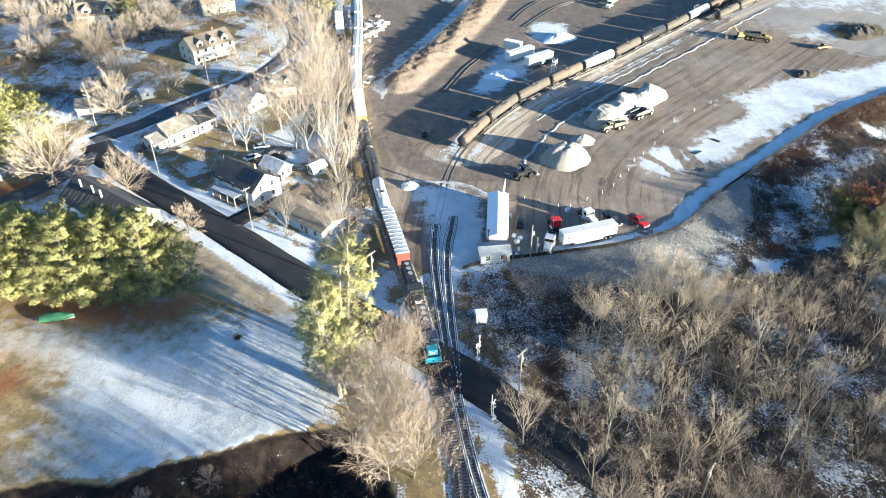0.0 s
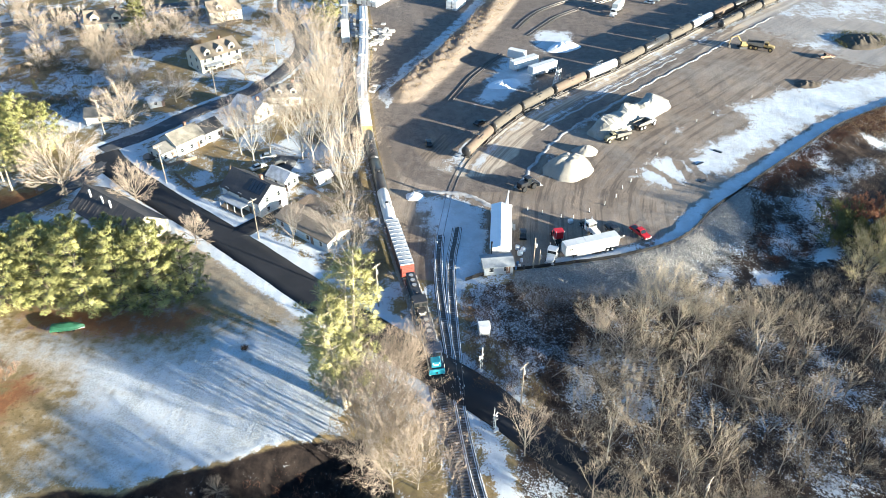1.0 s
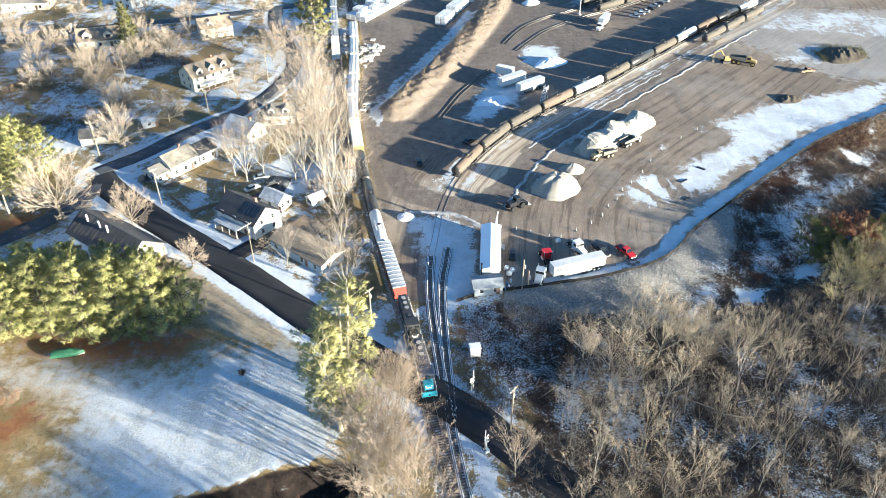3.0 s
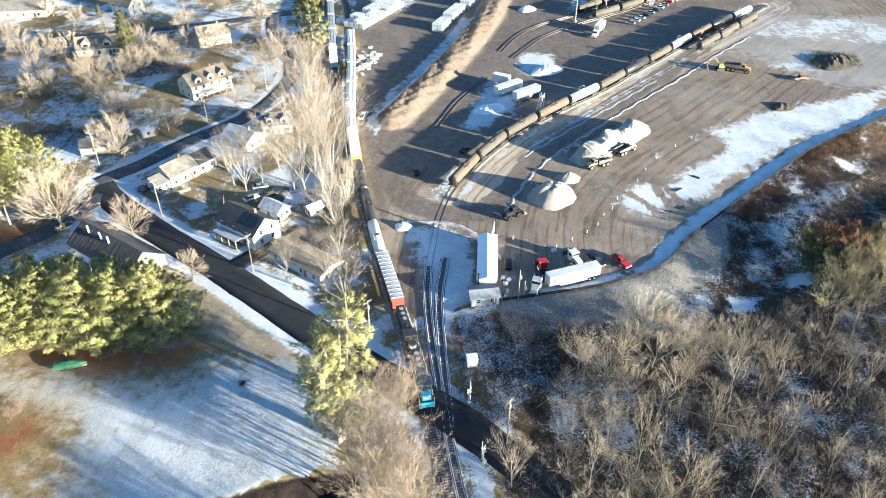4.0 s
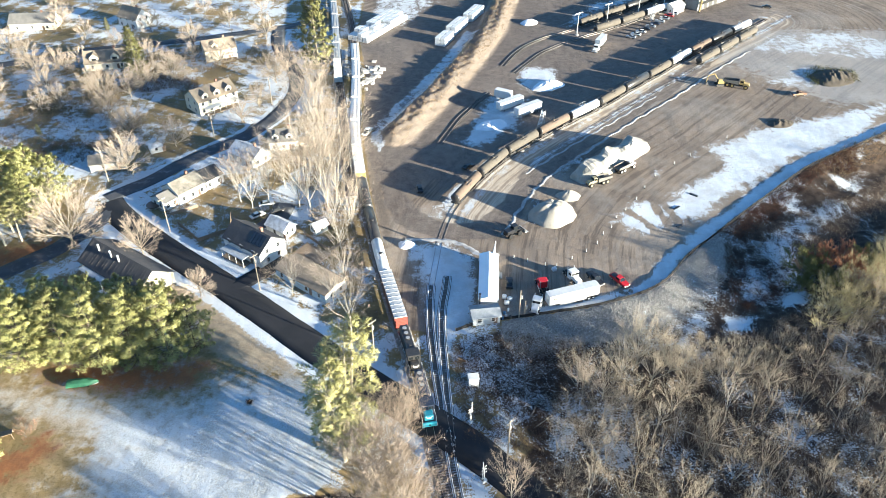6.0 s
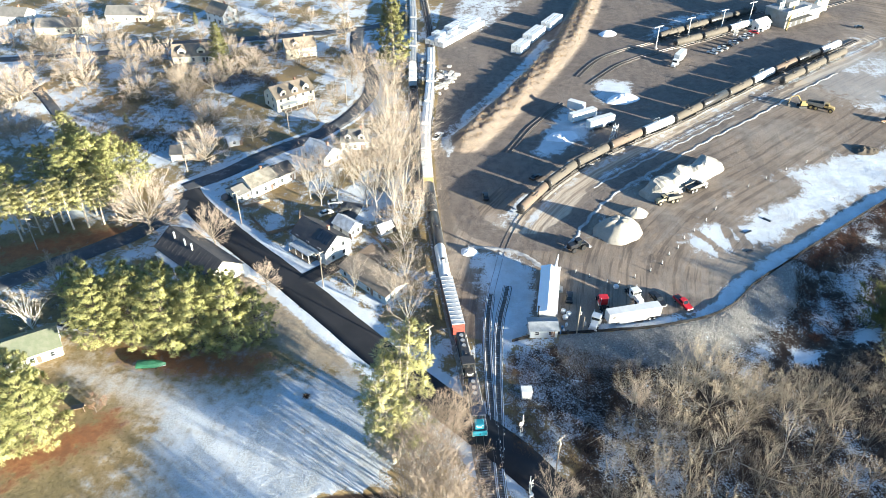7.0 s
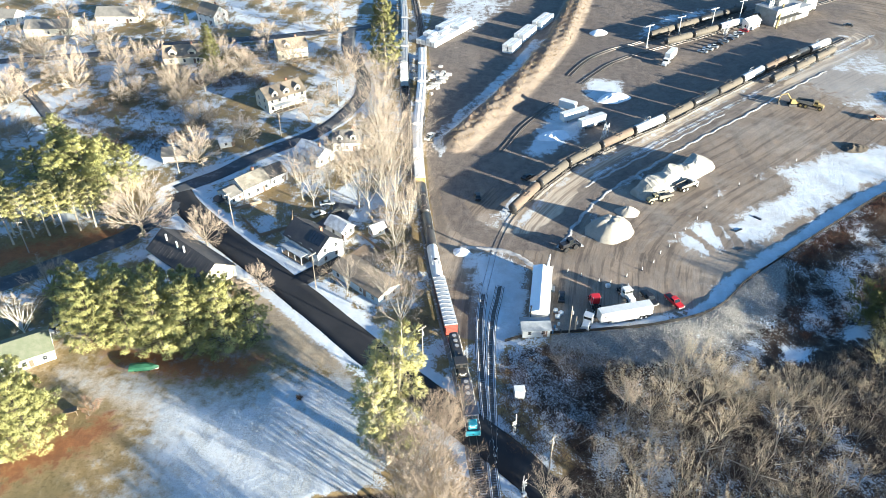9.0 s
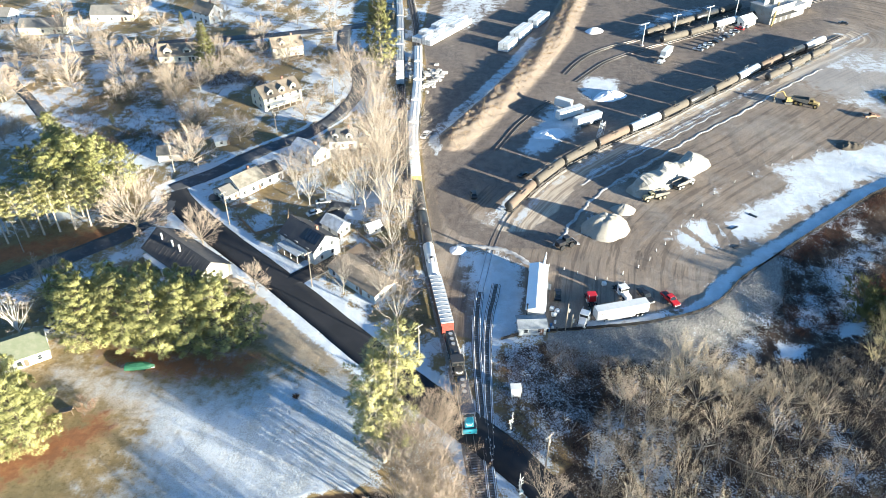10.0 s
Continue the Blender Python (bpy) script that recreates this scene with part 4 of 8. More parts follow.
grow(FAR_ROUND, [(-164, 213, 1.2), (-171, 208, 1.1), (-174, 297, 1.1), (-151, 282, 1.0), (-97, 336, 1.0), (-77, 321, 1.2), (-132, 331, 1.1), (-175, 335, 1.2), (-215, 338, 1.3), (-216, 300, 1.2), (-86, 357, 1.2), (-112, 352, 1.1), (-150, 360, 1.3), (-190, 365, 1.3), (-235, 360, 1.4), (-230, 290, 1.2), (-122, 375, 1.3), (-92, 388, 1.3), (-170, 392, 1.4), (-215, 400, 1.5)], "bare_tree", "leafless tan tree among the far gardens", "garden trees")
grow(TALL, [(-37.6, 180, 1.54), (-32.5, 179, 1.40), (-30, 184, 1.54), (-41, 181, 1.26), (-36, 190, 1.61), (-33, 199, 1.54), (-38, 207, 1.54), (-40, 218, 1.40), (-42, 228, 1.40), (-44, 240, 1.33), (-46, 252, 1.26), (-55, 181, 1.05), (-51, 185, 1.12), (-59, 184, 1.05), (-26, 137.5, 0.85), (-21, 129, 0.95), (-24, 146, 0.8), (-36.6, 140, 0.7), (-26.5, 160, 0.85), (-24.5, 170, 0.95), (-29.5, 173, 0.95), (-47, 192, 0.9), (-54, 196, 0.8)], "bare_tree", "tall pale leafless tree beside the railway", "trackside trees", 1.15)
THICKET = [tree_kind("thicket", *bare_tree_meshes(s, 16, 0.62, 11, 4, 4, 0.11, 0.06, lift=0.05, splay=0.5, fine=0.017), BARK, TWIG_BROWN) for s in (31, 32)]
grow(THICKET, [(-10.8, 79.5, 1.01), (-8.6, 87, 0.97), (-7.5, 96, 0.81), (-11.5, 95, 0.84), (-4.6, 72, 0.94), (-8.5, 71.6, 0.94), (-12.5, 88, 0.94), (-6, 80, 0.74), (-13.5, 83, 0.9), (-7, 76, 0.9), (-14, 76, 0.8), (-10, 91, 0.85)], "bare_tree", "leafless tan tree in a thicket by the tracks", "thicket by the tracks", 1.15)
# unseen trees, added in the hollow to throw shade over the field
grow(THICKET, [(-26, 50, 0.7), (-22, 46, 1.0), (-18, 56, 0.7), (-14, 48, 1.0), (-10, 56, 0.9), (-8, 44, 1.0), (-18, 38, 1.0), (-2, 50, 0.9)], "bare_tree", "leafless tan tree in the hollow, out of view, added to shade the field", "trees in the hollow", 1.0)
grow(ROUND, [(-57.5, 67, 0.42), (-47.7, 69.5, 0.32), (-38, 73, 0.42), (-66, 63, 0.5)], "bare_shrub", "small leafless shrub on the bank of a hollow", "bank shrubs")
grow(SLIM, [(13.5, 79.5, 1.06), (31, 106, 1.0)], "slender_tree", "slender pale leafless tree at the road side", "slender trees", 0.85)


grow(FAR_ROUND, [(-188, 240.6, 1.5), (-195, 266, 1.2), (-179, 260, 1.1), (-166, 253, 1.2), (-146, 247, 0.9), (-154, 282, 1.2), (-148, 288, 1.0), (-125, 254, 1.5), (-117, 259, 1.2), (-107, 231, 1.15), (-221, 293, 1.3), (-204, 288, 1.2), (-103, 296, 0.9), (-108, 279, 1.1), (-61, 284, 1.3), (-159, 322, 1.0), (-178, 344, 1.2), (-169, 210, 1.1), (-179, 220, 1.2), (-111, 272, 1.1), (-133, 268, 1.0), (-98, 262, 0.8), (-142, 312, 0.9), (-200, 310, 1.2)], "bare_tree", "leafless tan tree with dense twigs in a garden", "garden trees")


BIRCH = [tree_kind("birch", *bare_tree_meshes(41, 10, 0.7, 9, 3, 4, 0.22, 0.06, fine=0.02), WHITE, PALE_BARK)]
grow(BIRCH, [(-111, 118.5, 1.0)], "birch_tree", "white-barked leafless tree by the mossy-roofed house", "birches")


def scatter(n, poly, gap, seed, keep=None):
    rng = random.Random(seed)
    poly = np.array(poly, float)
    (x0, y0), (x1, y1) = poly.min(0), poly.max(0)
    out, tries = [], 0
    while len(out) < n and tries < n * 80:
        tries += 1
        x, y = rng.uniform(x0, x1), rng.uniform(y0, y1)
        if not inside(np.array([x]), np.array([y]), poly)[0] or (keep and not keep(x, y)):
            continue
        if all((x - a) ** 2 + (y - b) ** 2 > gap * gap for a, b, _ in out):
            out.append((x, y, rng.uniform(0.72, 1.12)))
    return out


GROVE = [(22, 62), (20, 82), (22, 98), (28, 112), (40, 117), (56, 118), (74, 116), (92, 122), (106, 140), (128, 158), (170, 190), (170, 120), (120, 60), (80, 50)]
VASES = [(31, 111.5, 0.81), (36, 107.5, 0.77), (41, 113.5, 0.90), (47, 111.0, 1.05), (46, 118.5, 1.00), (52.5, 115.5, 0.95), (55, 110.0, 0.95), (59, 115.0, 0.90), (63, 110.5, 0.90), (68, 114.0, 0.81), (40, 102.5, 0.77), (34.5, 100.5, 0.66), (50, 103.5, 0.71), (30, 93.5, 0.71), (73, 110.5, 0.77), (27.5, 102.0, 0.57)]
grow(VASE, VASES, "woodland_tree", "pale tan leafless tree with a wide fanning crown", "woodland")
grow(SCRUB, [(97, 133, 1.12), (102, 138, 1.06), (107.5, 142.5, 1.12), (113, 146, 1.00), (118, 151, 1.12), (124, 155, 1.12), (129, 161, 1.06), (135, 167, 1.12), (141, 173, 1.12), (110, 137, 1.19), (117, 143, 1.19), (124, 148, 1.12), (92, 128.5, 1.00), (100, 130, 1.12), (131, 154, 1.12)], "scrub_tree", "olive-tan leafless scrub tree beside the ditch", "scrub by the ditch")
inner = [(x, y, k) for x, y, k in scatter(300, GROVE, 3.5, 5) if all((x - a) ** 2 + (y - b) ** 2 > 14 for a, b, _ in VASES) and not (y > 108 and x < 66)]
grow(WOOD, [(x, y, k * (0.95 if y < 86 else 0.72)) for i, (x, y, k) in enumerate(inner) if i % 5 < 2], "woodland_tree", "leafless grey-brown tree in a dense young wood", "woodland")
grow(LANK, [(x, y, k * 0.95) for i, (x, y, k) in enumerate(inner) if i % 5 >= 2], "woodland_tree", "lanky leafless dark-twigged tree in a dense young wood", "woodland")
# the wood carried on out of view, added to shade the hollow
grow(WOOD, [(x, y, k) for x, y, k in scatter(26, [(-6, 20), (-4, 50), (8, 52), (26, 44), (34, 20), (10, 6)], 5.5, 15)], "woodland_tree", "leafless grey-brown tree out of view, added to shade the hollow", "woodland")


def fallen_log(x, y, turn, L, r):
    ob = part("fallen_log", rods(((-L / 2, 0, r), (L / 2, 0, r * 0.7), r, r * 0.6), ((L * 0.2, 0, r), (L * 0.36, L * 0.14, r * 2.2), r * 0.4, r * 0.15), n=6), GREY_BARK)
    ob.matrix_basis = pose(x, y, gz(x, y), 0, 0, turn)
    tagged(ob, "pale fallen tree trunk lying in dark brush", "log", "fallen logs")


for x, y, a, L, r in ((20.5, 104, 62, 7.5, 0.16), (22, 101, 40, 6, 0.14), (18.5, 108, 75, 6.5, 0.13), (24.5, 107, 110, 5.5, 0.13), (48, 101, 20, 6, 0.15), (52, 98, 150, 7, 0.16), (57, 95, 165, 6, 0.14), (45, 92, 130, 6.5, 0.15), (63, 99, 15, 6, 0.14), (60, 88, 40, 5.5, 0.14), (36, 88, 155, 6, 0.14)):
    fallen_log(x, y, a, L, r)


# ---- houses ----
def house(name, x, y, turn, L, W, wall_h, rise, wall_m, roof_m, label, chimney=True, windows=3, over=0.35, z=None):
    root = thing(name, pose(x, y, gz(x, y) if z is None else z, 0, 0, turn), label, "house")
    bm = bmesh.new()
    add_prism(bm, [(-W / 2, -0.4), (W / 2, -0.4), (W / 2, wall_h), (0, wall_h + rise), (-W / 2, wall_h)], -L / 2, L / 2)
    part("wall", bm, wall_m, root)
    bm = bmesh.new()
    k = rise / (W / 2)
    t = 0.22
    e = W / 2 + over
    prof = [(-e, wall_h - over * k + 0.02), (0, wall_h + rise + 0.02), (e, wall_h - over * k + 0.02), (e, wall_h - over * k + t), (0, wall_h + rise + t + 0.05), (-e, wall_h - over * k + t)]
    add_prism(bm, prof, -L / 2 - over, L / 2 + over)
    roof = part("roof", bm, roof_m, root)
    if chimney:
        bm = boxes((L * 0.18, L * 0.18 + 0.7, 0.3, 1.0, wall_h + rise * 0.5, wall_h + rise + 0.9), (L * 0.18 - 0.06, L * 0.18 + 0.76, 0.24, 1.06, wall_h + rise + 0.9, wall_h + rise + 1.05))
        part("chimney", bm, BRICK, roof)
    floors = 2 if wall_h > 4.2 else 1
    for f in range(floors):
        zc = 1.5 + 2.7 * f
        for s in (-1, 1):
            for i in range(windows):
                xc = -L / 2 + L * (i + 0.5) / windows
                window(root, pose(xc, s * W / 2, zc, 0, 0, 0 if s < 0 else 180), 0.95, 1.25)
            window(root, pose(s * L / 2, -W * 0.2, zc, 0, 0, 90 * s), 0.9, 1.25)
            window(root, pose(s * L / 2, W * 0.22, zc, 0, 0, 90 * s), 0.9, 1.25)
    d = part("door", boxes((-0.48, 0.48, -0.06, 0.02, 0.1, 2.15), bevel=0.02), DOOR_M, root)
    d.matrix_basis = pose(L * 0.08 + L / windows / 2, -W / 2, 0)
    return root


DOOR_M = mat("door_paint", (0.16, 0.10, 0.07), None, 0.5, relief=0)
_WIN = {}


def window(root, m, w, h):
    if (w, h) not in _WIN:
        f = boxes((-w / 2 - 0.09, -w / 2, -0.07, 0.02, -h / 2 - 0.09, h / 2 + 0.09), (w / 2, w / 2 + 0.09, -0.07, 0.02, -h / 2 - 0.09, h / 2 + 0.09), (-w / 2, w / 2, -0.07, 0.02, h / 2, h / 2 + 0.09), (-w / 2, w / 2, -0.09, 0.02, -h / 2 - 0.09, -h / 2), (-w / 2, w / 2, -0.05, 0.02, -0.025, 0.025))
        p = boxes((-w / 2, w / 2, -0.03, 0.02, -h / 2, h / 2))
        a = part("window", f, WHITE)
        b = part("pane", p, GLASS)
        _WIN[(w, h)] = (a.data, b.data)
        bpy.data.objects.remove(a)
        bpy.data.objects.remove(b)
    fr, pa = _WIN[(w, h)]
    o = new("window", fr)
    o.parent = root
    o.matrix_basis = m
    q = new("pane", pa)
    q.parent = o
    return o


def slope_parts(root, name, L, W, wall_h, rise, material, side, xs, wide, proud, lo=0.05, hi=0.95):
    """Straight pieces that lie on one slope of a gable roof, from eaves to ridge."""
    roof = next(o for o in root.children if o.name.startswith("roof"))
    ang = math.atan2(rise, W / 2)
    run = math.hypot(rise, W / 2)
    for x in xs:
        o = part(name, boxes((-wide / 2, wide / 2, run * lo, run * hi, 0.0, proud)), material, roof)
        o.matrix_basis = pose(x, side * W / 2, wall_h + 0.27) @ Matrix.Rotation(math.pi if side > 0 else 0, 4, "Z") @ Matrix.Rotation(ang, 4, "X")
    return roof


SEAM = mat("tarred_seam", (0.085, 0.08, 0.075), (0.12, 0.11, 0.10), 0.85, coarse=0.8)
PANEL = mat("dark_roof_panel", (0.018, 0.022, 0.03), (0.03, 0.035, 0.045), 0.25, relief=0)
long_house = house("house", -80.7, 148.3, -35.5, 24, 11, 3.2, 3.7, CREAM, SHINGLE, "long dark-roofed house with white pipes on its roof", False, 5)
slope_parts(long_house, "roof_seam", 24, 11, 3.2, 3.7, SEAM, -1, [-11.4 + k * 1.5 + 0.25 * (k % 3) for k in range(16)], 0.09, 0.03)
for k in range(3):
    part("lean_post", boxes((-9 + k * 4.0, -8.8 + k * 4.0, -7.2, -7.0, 0, 2.5)), WHITE, long_house)
bm = bmesh.new()
add_box(bm, -9.6, -0.2, -7.5, -5.6, -0.07, 0.07, 0, Matrix.Translation((0, 0, 2.75)))
part("porch_roof", bm, FROSTED, long_house, "frosted lean-to porch roof")
white_house = house("house", -49.5, 158.8, -36.5, 14, 9, 4.5, 3.2, WHITE, SHINGLE, "white gabled house with a dark shingle roof")
slope_parts(white_house, "roof_panel", 14, 9, 4.5, 3.2, PANEL, -1, [2.2, 3.4, 4.6, 5.8], 1.08, 0.1, 0.3, 0.9)
part("porch_roof", boxes((-5.6, 3.2, -7.3, -4.45, 2.62, 2.8), bevel=0.03), FROSTED, white_house, "frosted flat porch roof")
part("porch_deck", boxes((-5.5, 3.1, -7.2, -4.5, 0.15, 0.4)), TIMBER_DECK, white_house)
for x in (-5.4, -2.6, 0.2, 3.0):
    part("porch_post", boxes((x - 0.07, x + 0.07, -7.15, -7.0, 0.4, 2.64)), WHITE, white_house)
def dormer(root, x, side, W, wall_h, rise, wide, up, wall_m, roof_m, window_h=0.9):
    """A gabled dormer that grows out of one slope of the roof."""
    roof = next(o for o in root.children if o.name.startswith("roof"))
    k = rise / (W / 2)
    y0 = side * (W / 2 - 0.7)
    z0 = wall_h + 0.7 * k
    deep = min(W / 2 - 0.8, (up + wide * 0.4) / k)
    bm = bmesh.new()
    add_prism(bm, [(-wide / 2, -0.2), (wide / 2, -0.2), (wide / 2, up), (0, up + wide * 0.4), (-wide / 2, up)], 0, deep)
    d = part("dormer", bm, wall_m, roof)
    d.matrix_basis = pose(x, y0, z0, 0, 0, -90 * side)
    bm = bmesh.new()
    e = wide / 2 + 0.2
    add_prism(bm, [(-e, up - 0.14), (0, up + wide * 0.4 + 0.03), (e, up - 0.14), (e, up + 0.02), (0, up + wide * 0.4 + 0.2), (-e, up + 0.02)], -0.25, deep)
    r = part("dormer_roof", bm, roof_m, roof)
    r.matrix_basis = d.matrix_basis.copy()
    p = part("dormer_window", boxes((-0.06, -0.01, -wide * 0.28, wide * 0.28, 0.25, 0.25 + window_h)), GLASS, roof)
    p.matrix_basis = d.matrix_basis.copy()


def porch(root, x0, x1, W, deep, h, roof_m):
    part("porch_roof", boxes((x0, x1, -W / 2 - deep, -W / 2 + 0.02, h, h + 0.16), bevel=0.03), roof_m, root)
    part("porch_deck", boxes((x0 + 0.1, x1 - 0.1, -W / 2 - deep + 0.1, -W / 2 - 0.02, 0.1, 0.4)), TIMBER_DECK, root)
    n = max(2, int((x1 - x0) / 2.4))
    for k in range(n + 1):
        x = x0 + 0.15 + (x1 - x0 - 0.3) * k / n
        part("porch_post", boxes((x - 0.07, x + 0.07, -W / 2 - deep + 0.12, -W / 2 - deep + 0.26, 0.4, h + 0.01)), WHITE, root)


house("shed", -44.2, 168.2, -36, 6.8, 4.8, 2.6, 1.7, WHITE, SNOWY_ROOF, "small white shed with a snowy gable roof", False, 1)
house("house", -32.6, 145.2, -38, 18, 7.5, 2.7, 1.1, BLUE_SIDING, SHINGLE_TAN, "low pale blue house with a shallow tan roof", False, 4)
for u, L_, W_, h_, r_, rm, lb, ch in ((-8.4, 4.6, 6.6, 2.6, 1.5, SHINGLE_GREY, "low white house wing with a grey shingle roof", False), (-1.2, 9.8, 8, 3.5, 2.4, SHINGLE_MOTTLED, "white house with a mottled tan-grey roof and flue", True), (7.2, 7.0, 7.2, 3.1, 2.0, SHINGLE, "white house wing with a dark panelled roof", False)):
    q = pose(-76.2, 189.4, 0, 0, 0, 53) @ Vector((u, 0, 0))
    house("house", q.x, q.y, 53, L_, W_, h_, r_, WHITE, rm, lb, ch, max(2, int(L_ / 2.6)), 0.2)
cottage = house("house", -52, 220, 8, 9.5, 8, 3.4, 2.6, WHITE, SHINGLE_GREY, "small white house with grey dormered roof")
house("house", -61.5, 210, -35, 11, 8, 3.0, 2.4, WHITE, SNOWY_ROOF, "white bungalow with a snow-dusted dark roof")
manor = house("house", -84, 251.5, 45, 16, 10, 5.0, 3.2, CREAM, SHINGLE_TAN, "large cream two-storey house with a tan roof", True, 5)
lodge = house("house", -136.9, 290.5, 15, 17, 9, 3.2, 3.6, CREAM, SHINGLE_TAN, "wide cream house with a tan gabled roof")
villa = house("house", -93, 300.5, 25, 13, 9, 4.6, 3.0, CREAM, SHINGLE_TAN, "cream house with a tan roof among bare trees")
house("house", -142, 340, -30, 12, 9, 4.6, 4.0, WHITE, SHINGLE_TAN, "far white house with a steep tan gable roof")
house("house", -188, 338, 6, 20, 10, 3.4, 3.0, CREAM, SHINGLE_GREY, "far long cream house with a grey roof")
house("house", -212, 318, 10, 21, 10, 3.4, 2.6, CREAM, SHINGLE_GREY, "far long cream house with grey shingles")
house("house", -243, 330, 0, 16, 10, 3.4, 2.8, WHITE, SHINGLE_GREY, "far white house with a grey roof")
house("house", -108.8, 110, 36, 17, 9, 3.0, 2.3, WHITE, MOSS_ROOF, "white house with a mossy green roof by the lawn", False, 4)

for x in (-4.6, 0.2, 5.0):
    dormer(manor, x, -1, 10, 5.0, 3.2, 2.4, 1.5, CREAM, SHINGLE_TAN)
porch(manor, -6.5, 6.8, 10, 2.6, 2.7, WHITE)
for x in (-2.4, 2.2):
    dormer(cottage, x, -1, 8, 3.4, 2.6, 2.0, 1.3, WHITE, SHINGLE_GREY)
for x in (-4.5, 3.5):
    dormer(lodge, x, -1, 9, 3.2, 3.6, 3.4, 1.5, CREAM, SHINGLE_TAN)
dormer(villa, -2.0, -1, 9, 4.6, 3.0, 2.4, 1.4, CREAM, SHINGLE_TAN)
porch(villa, -1.0, 6.2, 9, 2.4, 2.6, WHITE)

LEAF_RED = mat("withered_red_leaves", (0.25, 0.12, 0.07), (0.18, 0.09, 0.052), 0.85, coarse=0.6, fine=3, relief=0)
LEAF_OLIVE = mat("olive_leaves", (0.19, 0.175, 0.07), (0.13, 0.12, 0.05), 0.85, coarse=0.6, fine=3, relief=0)
LEAFY = [tree_kind("leafy", *bare_tree_meshes(s, 6, 1.1, 11, 4, 6, 0.12, 0.05, depth=4, lift=0.05, splay=0.7, fine=0.055), BARK, m) for s, m in ((51, LEAF_RED), (52, LEAF_OLIVE))]
grow(LEAFY[:1], [(104.5, 148.5, 1.7), (110, 146, 1.2)], "leafy_bush", "large bush with withered reddish leaves by the ditch", "leafy bushes")
grow(LEAFY[1:], [(97.5, 149, 1.6), (101, 143, 1.3), (113, 152, 1.3), (94, 144, 1.0)], "leafy_bush", "large dark olive bush by the ditch", "leafy bushes")


# ---- paints for vehicles and goods ----
def paint(name, c, rough=0.4, grime=None, metal=0.0):
    return mat(name, c, tuple(v * 0.8 for v in c), rough, metal, coarse=0.5, fine=7, amount=0.5, relief=0.05, grime=grime)


TAN_TANK = paint("dusty_tan_tank", (0.10, 0.088, 0.074), 0.7, (0.068, 0.058, 0.045))
RUST_TANK = paint("rusty_tank", (0.135, 0.102, 0.08), 0.7, (0.085, 0.066, 0.052))
BLACK_TANK = paint("black_tank", (0.035, 0.034, 0.034), 0.35, (0.07, 0.06, 0.05))
WHITE_TANK = paint("white_tank", (0.62, 0.61, 0.59), 0.45, (0.55, 0.52, 0.47))
DARK_STEEL = paint("dark_steel", (0.045, 0.043, 0.042), 0.6)
GREY_STEEL = paint("grey_steel", (0.28, 0.28, 0.28), 0.5)
ROOF_GALV = paint("galvanised_roof", (0.52, 0.52, 0.51), 0.45, (0.4, 0.39, 0.37), 0.3)
HOPPER_WHITE = paint("pale_hopper_paint", (0.56, 0.55, 0.53), 0.55, (0.52, 0.5, 0.46))
RED_OXIDE = paint("red_boxcar_paint", (0.26, 0.055, 0.04), 0.55, (0.18, 0.05, 0.04))
DULL_RED = paint("dull_brown_boxcar_paint", (0.11, 0.055, 0.045), 0.6, (0.08, 0.045, 0.04))
TEAL = paint("teal_engine_paint", (0.04, 0.30, 0.40), 0.4)
BLUE_DARK = paint("dark_blue_engine_paint", (0.025, 0.035, 0.06), 0.45, (0.05, 0.05, 0.055))
YELLOW = paint("yellow_paint", (0.26, 0.19, 0.075), 0.5)
RED = paint("red_paint", (0.48, 0.02, 0.025), 0.3)
BLACK = paint("black_paint", (0.02, 0.02, 0.022), 0.3)
RUBBER = mat("rubber", (0.025, 0.025, 0.025), None, 0.9, relief=0)
CHASSIS = paint("chassis_black", (0.03, 0.03, 0.03), 0.7)
SILVER = paint("silver_paint", (0.42, 0.43, 0.45), 0.35, None, 0.4)
DARK_GLASS = mat("tinted_glass", (0.015, 0.018, 0.02), None, 0.08, relief=0)
PALE_YELLOW = paint("faded_yellow_paint", (0.27, 0.23, 0.13), 0.55, (0.2, 0.17, 0.11))
DUSTY_STEEL = paint("dusty_steel", (0.15, 0.14, 0.125), 0.7, (0.10, 0.092, 0.082))
DARK_EARTH = mat("dark_earth", (0.10, 0.085, 0.068), (0.065, 0.055, 0.045), 0.95, coarse=0.6, fine=4, relief=0.5)
SAND = mat("pale_sand", (0.32, 0.295, 0.255), (0.24, 0.22, 0.19), 0.95, coarse=0.5, fine=4, relief=0.4)
SALT = mat("white_salt", (0.36, 0.34, 0.30), (0.24, 0.225, 0.195), 0.9, coarse=0.35, fine=2.2, amount=0.8, relief=1.0)
PLASTIC_WRAP = mat("white_lumber_wrap", (0.58, 0.59, 0.60), (0.42, 0.43, 0.45), 0.45, coarse=0.9, fine=4)
TIMBER = mat("weathered_timber", (0.24, 0.18, 0.13), (0.16, 0.12, 0.09), 0.9, coarse=1.2, fine=8)
GREEN_TARP = mat("green_tarp", (0.035, 0.13, 0.07), (0.025, 0.10, 0.055), 0.5, coarse=1.0, fine=3, relief=0.5)
FABRIC = mat("black_silt_fabric", (0.02, 0.02, 0.021), None, 0.8)
STONE = mat("riprap_stone", (0.25, 0.237, 0.217), (0.15, 0.142, 0.13), 0.9, coarse=1.5, fine=7, relief=0.3)
WIRE = mat("cable_black", (0.03, 0.03, 0.03), None, 0.6, relief=0)
ORANGE = paint("orange_paint", (0.19, 0.095, 0.05), 0.5)


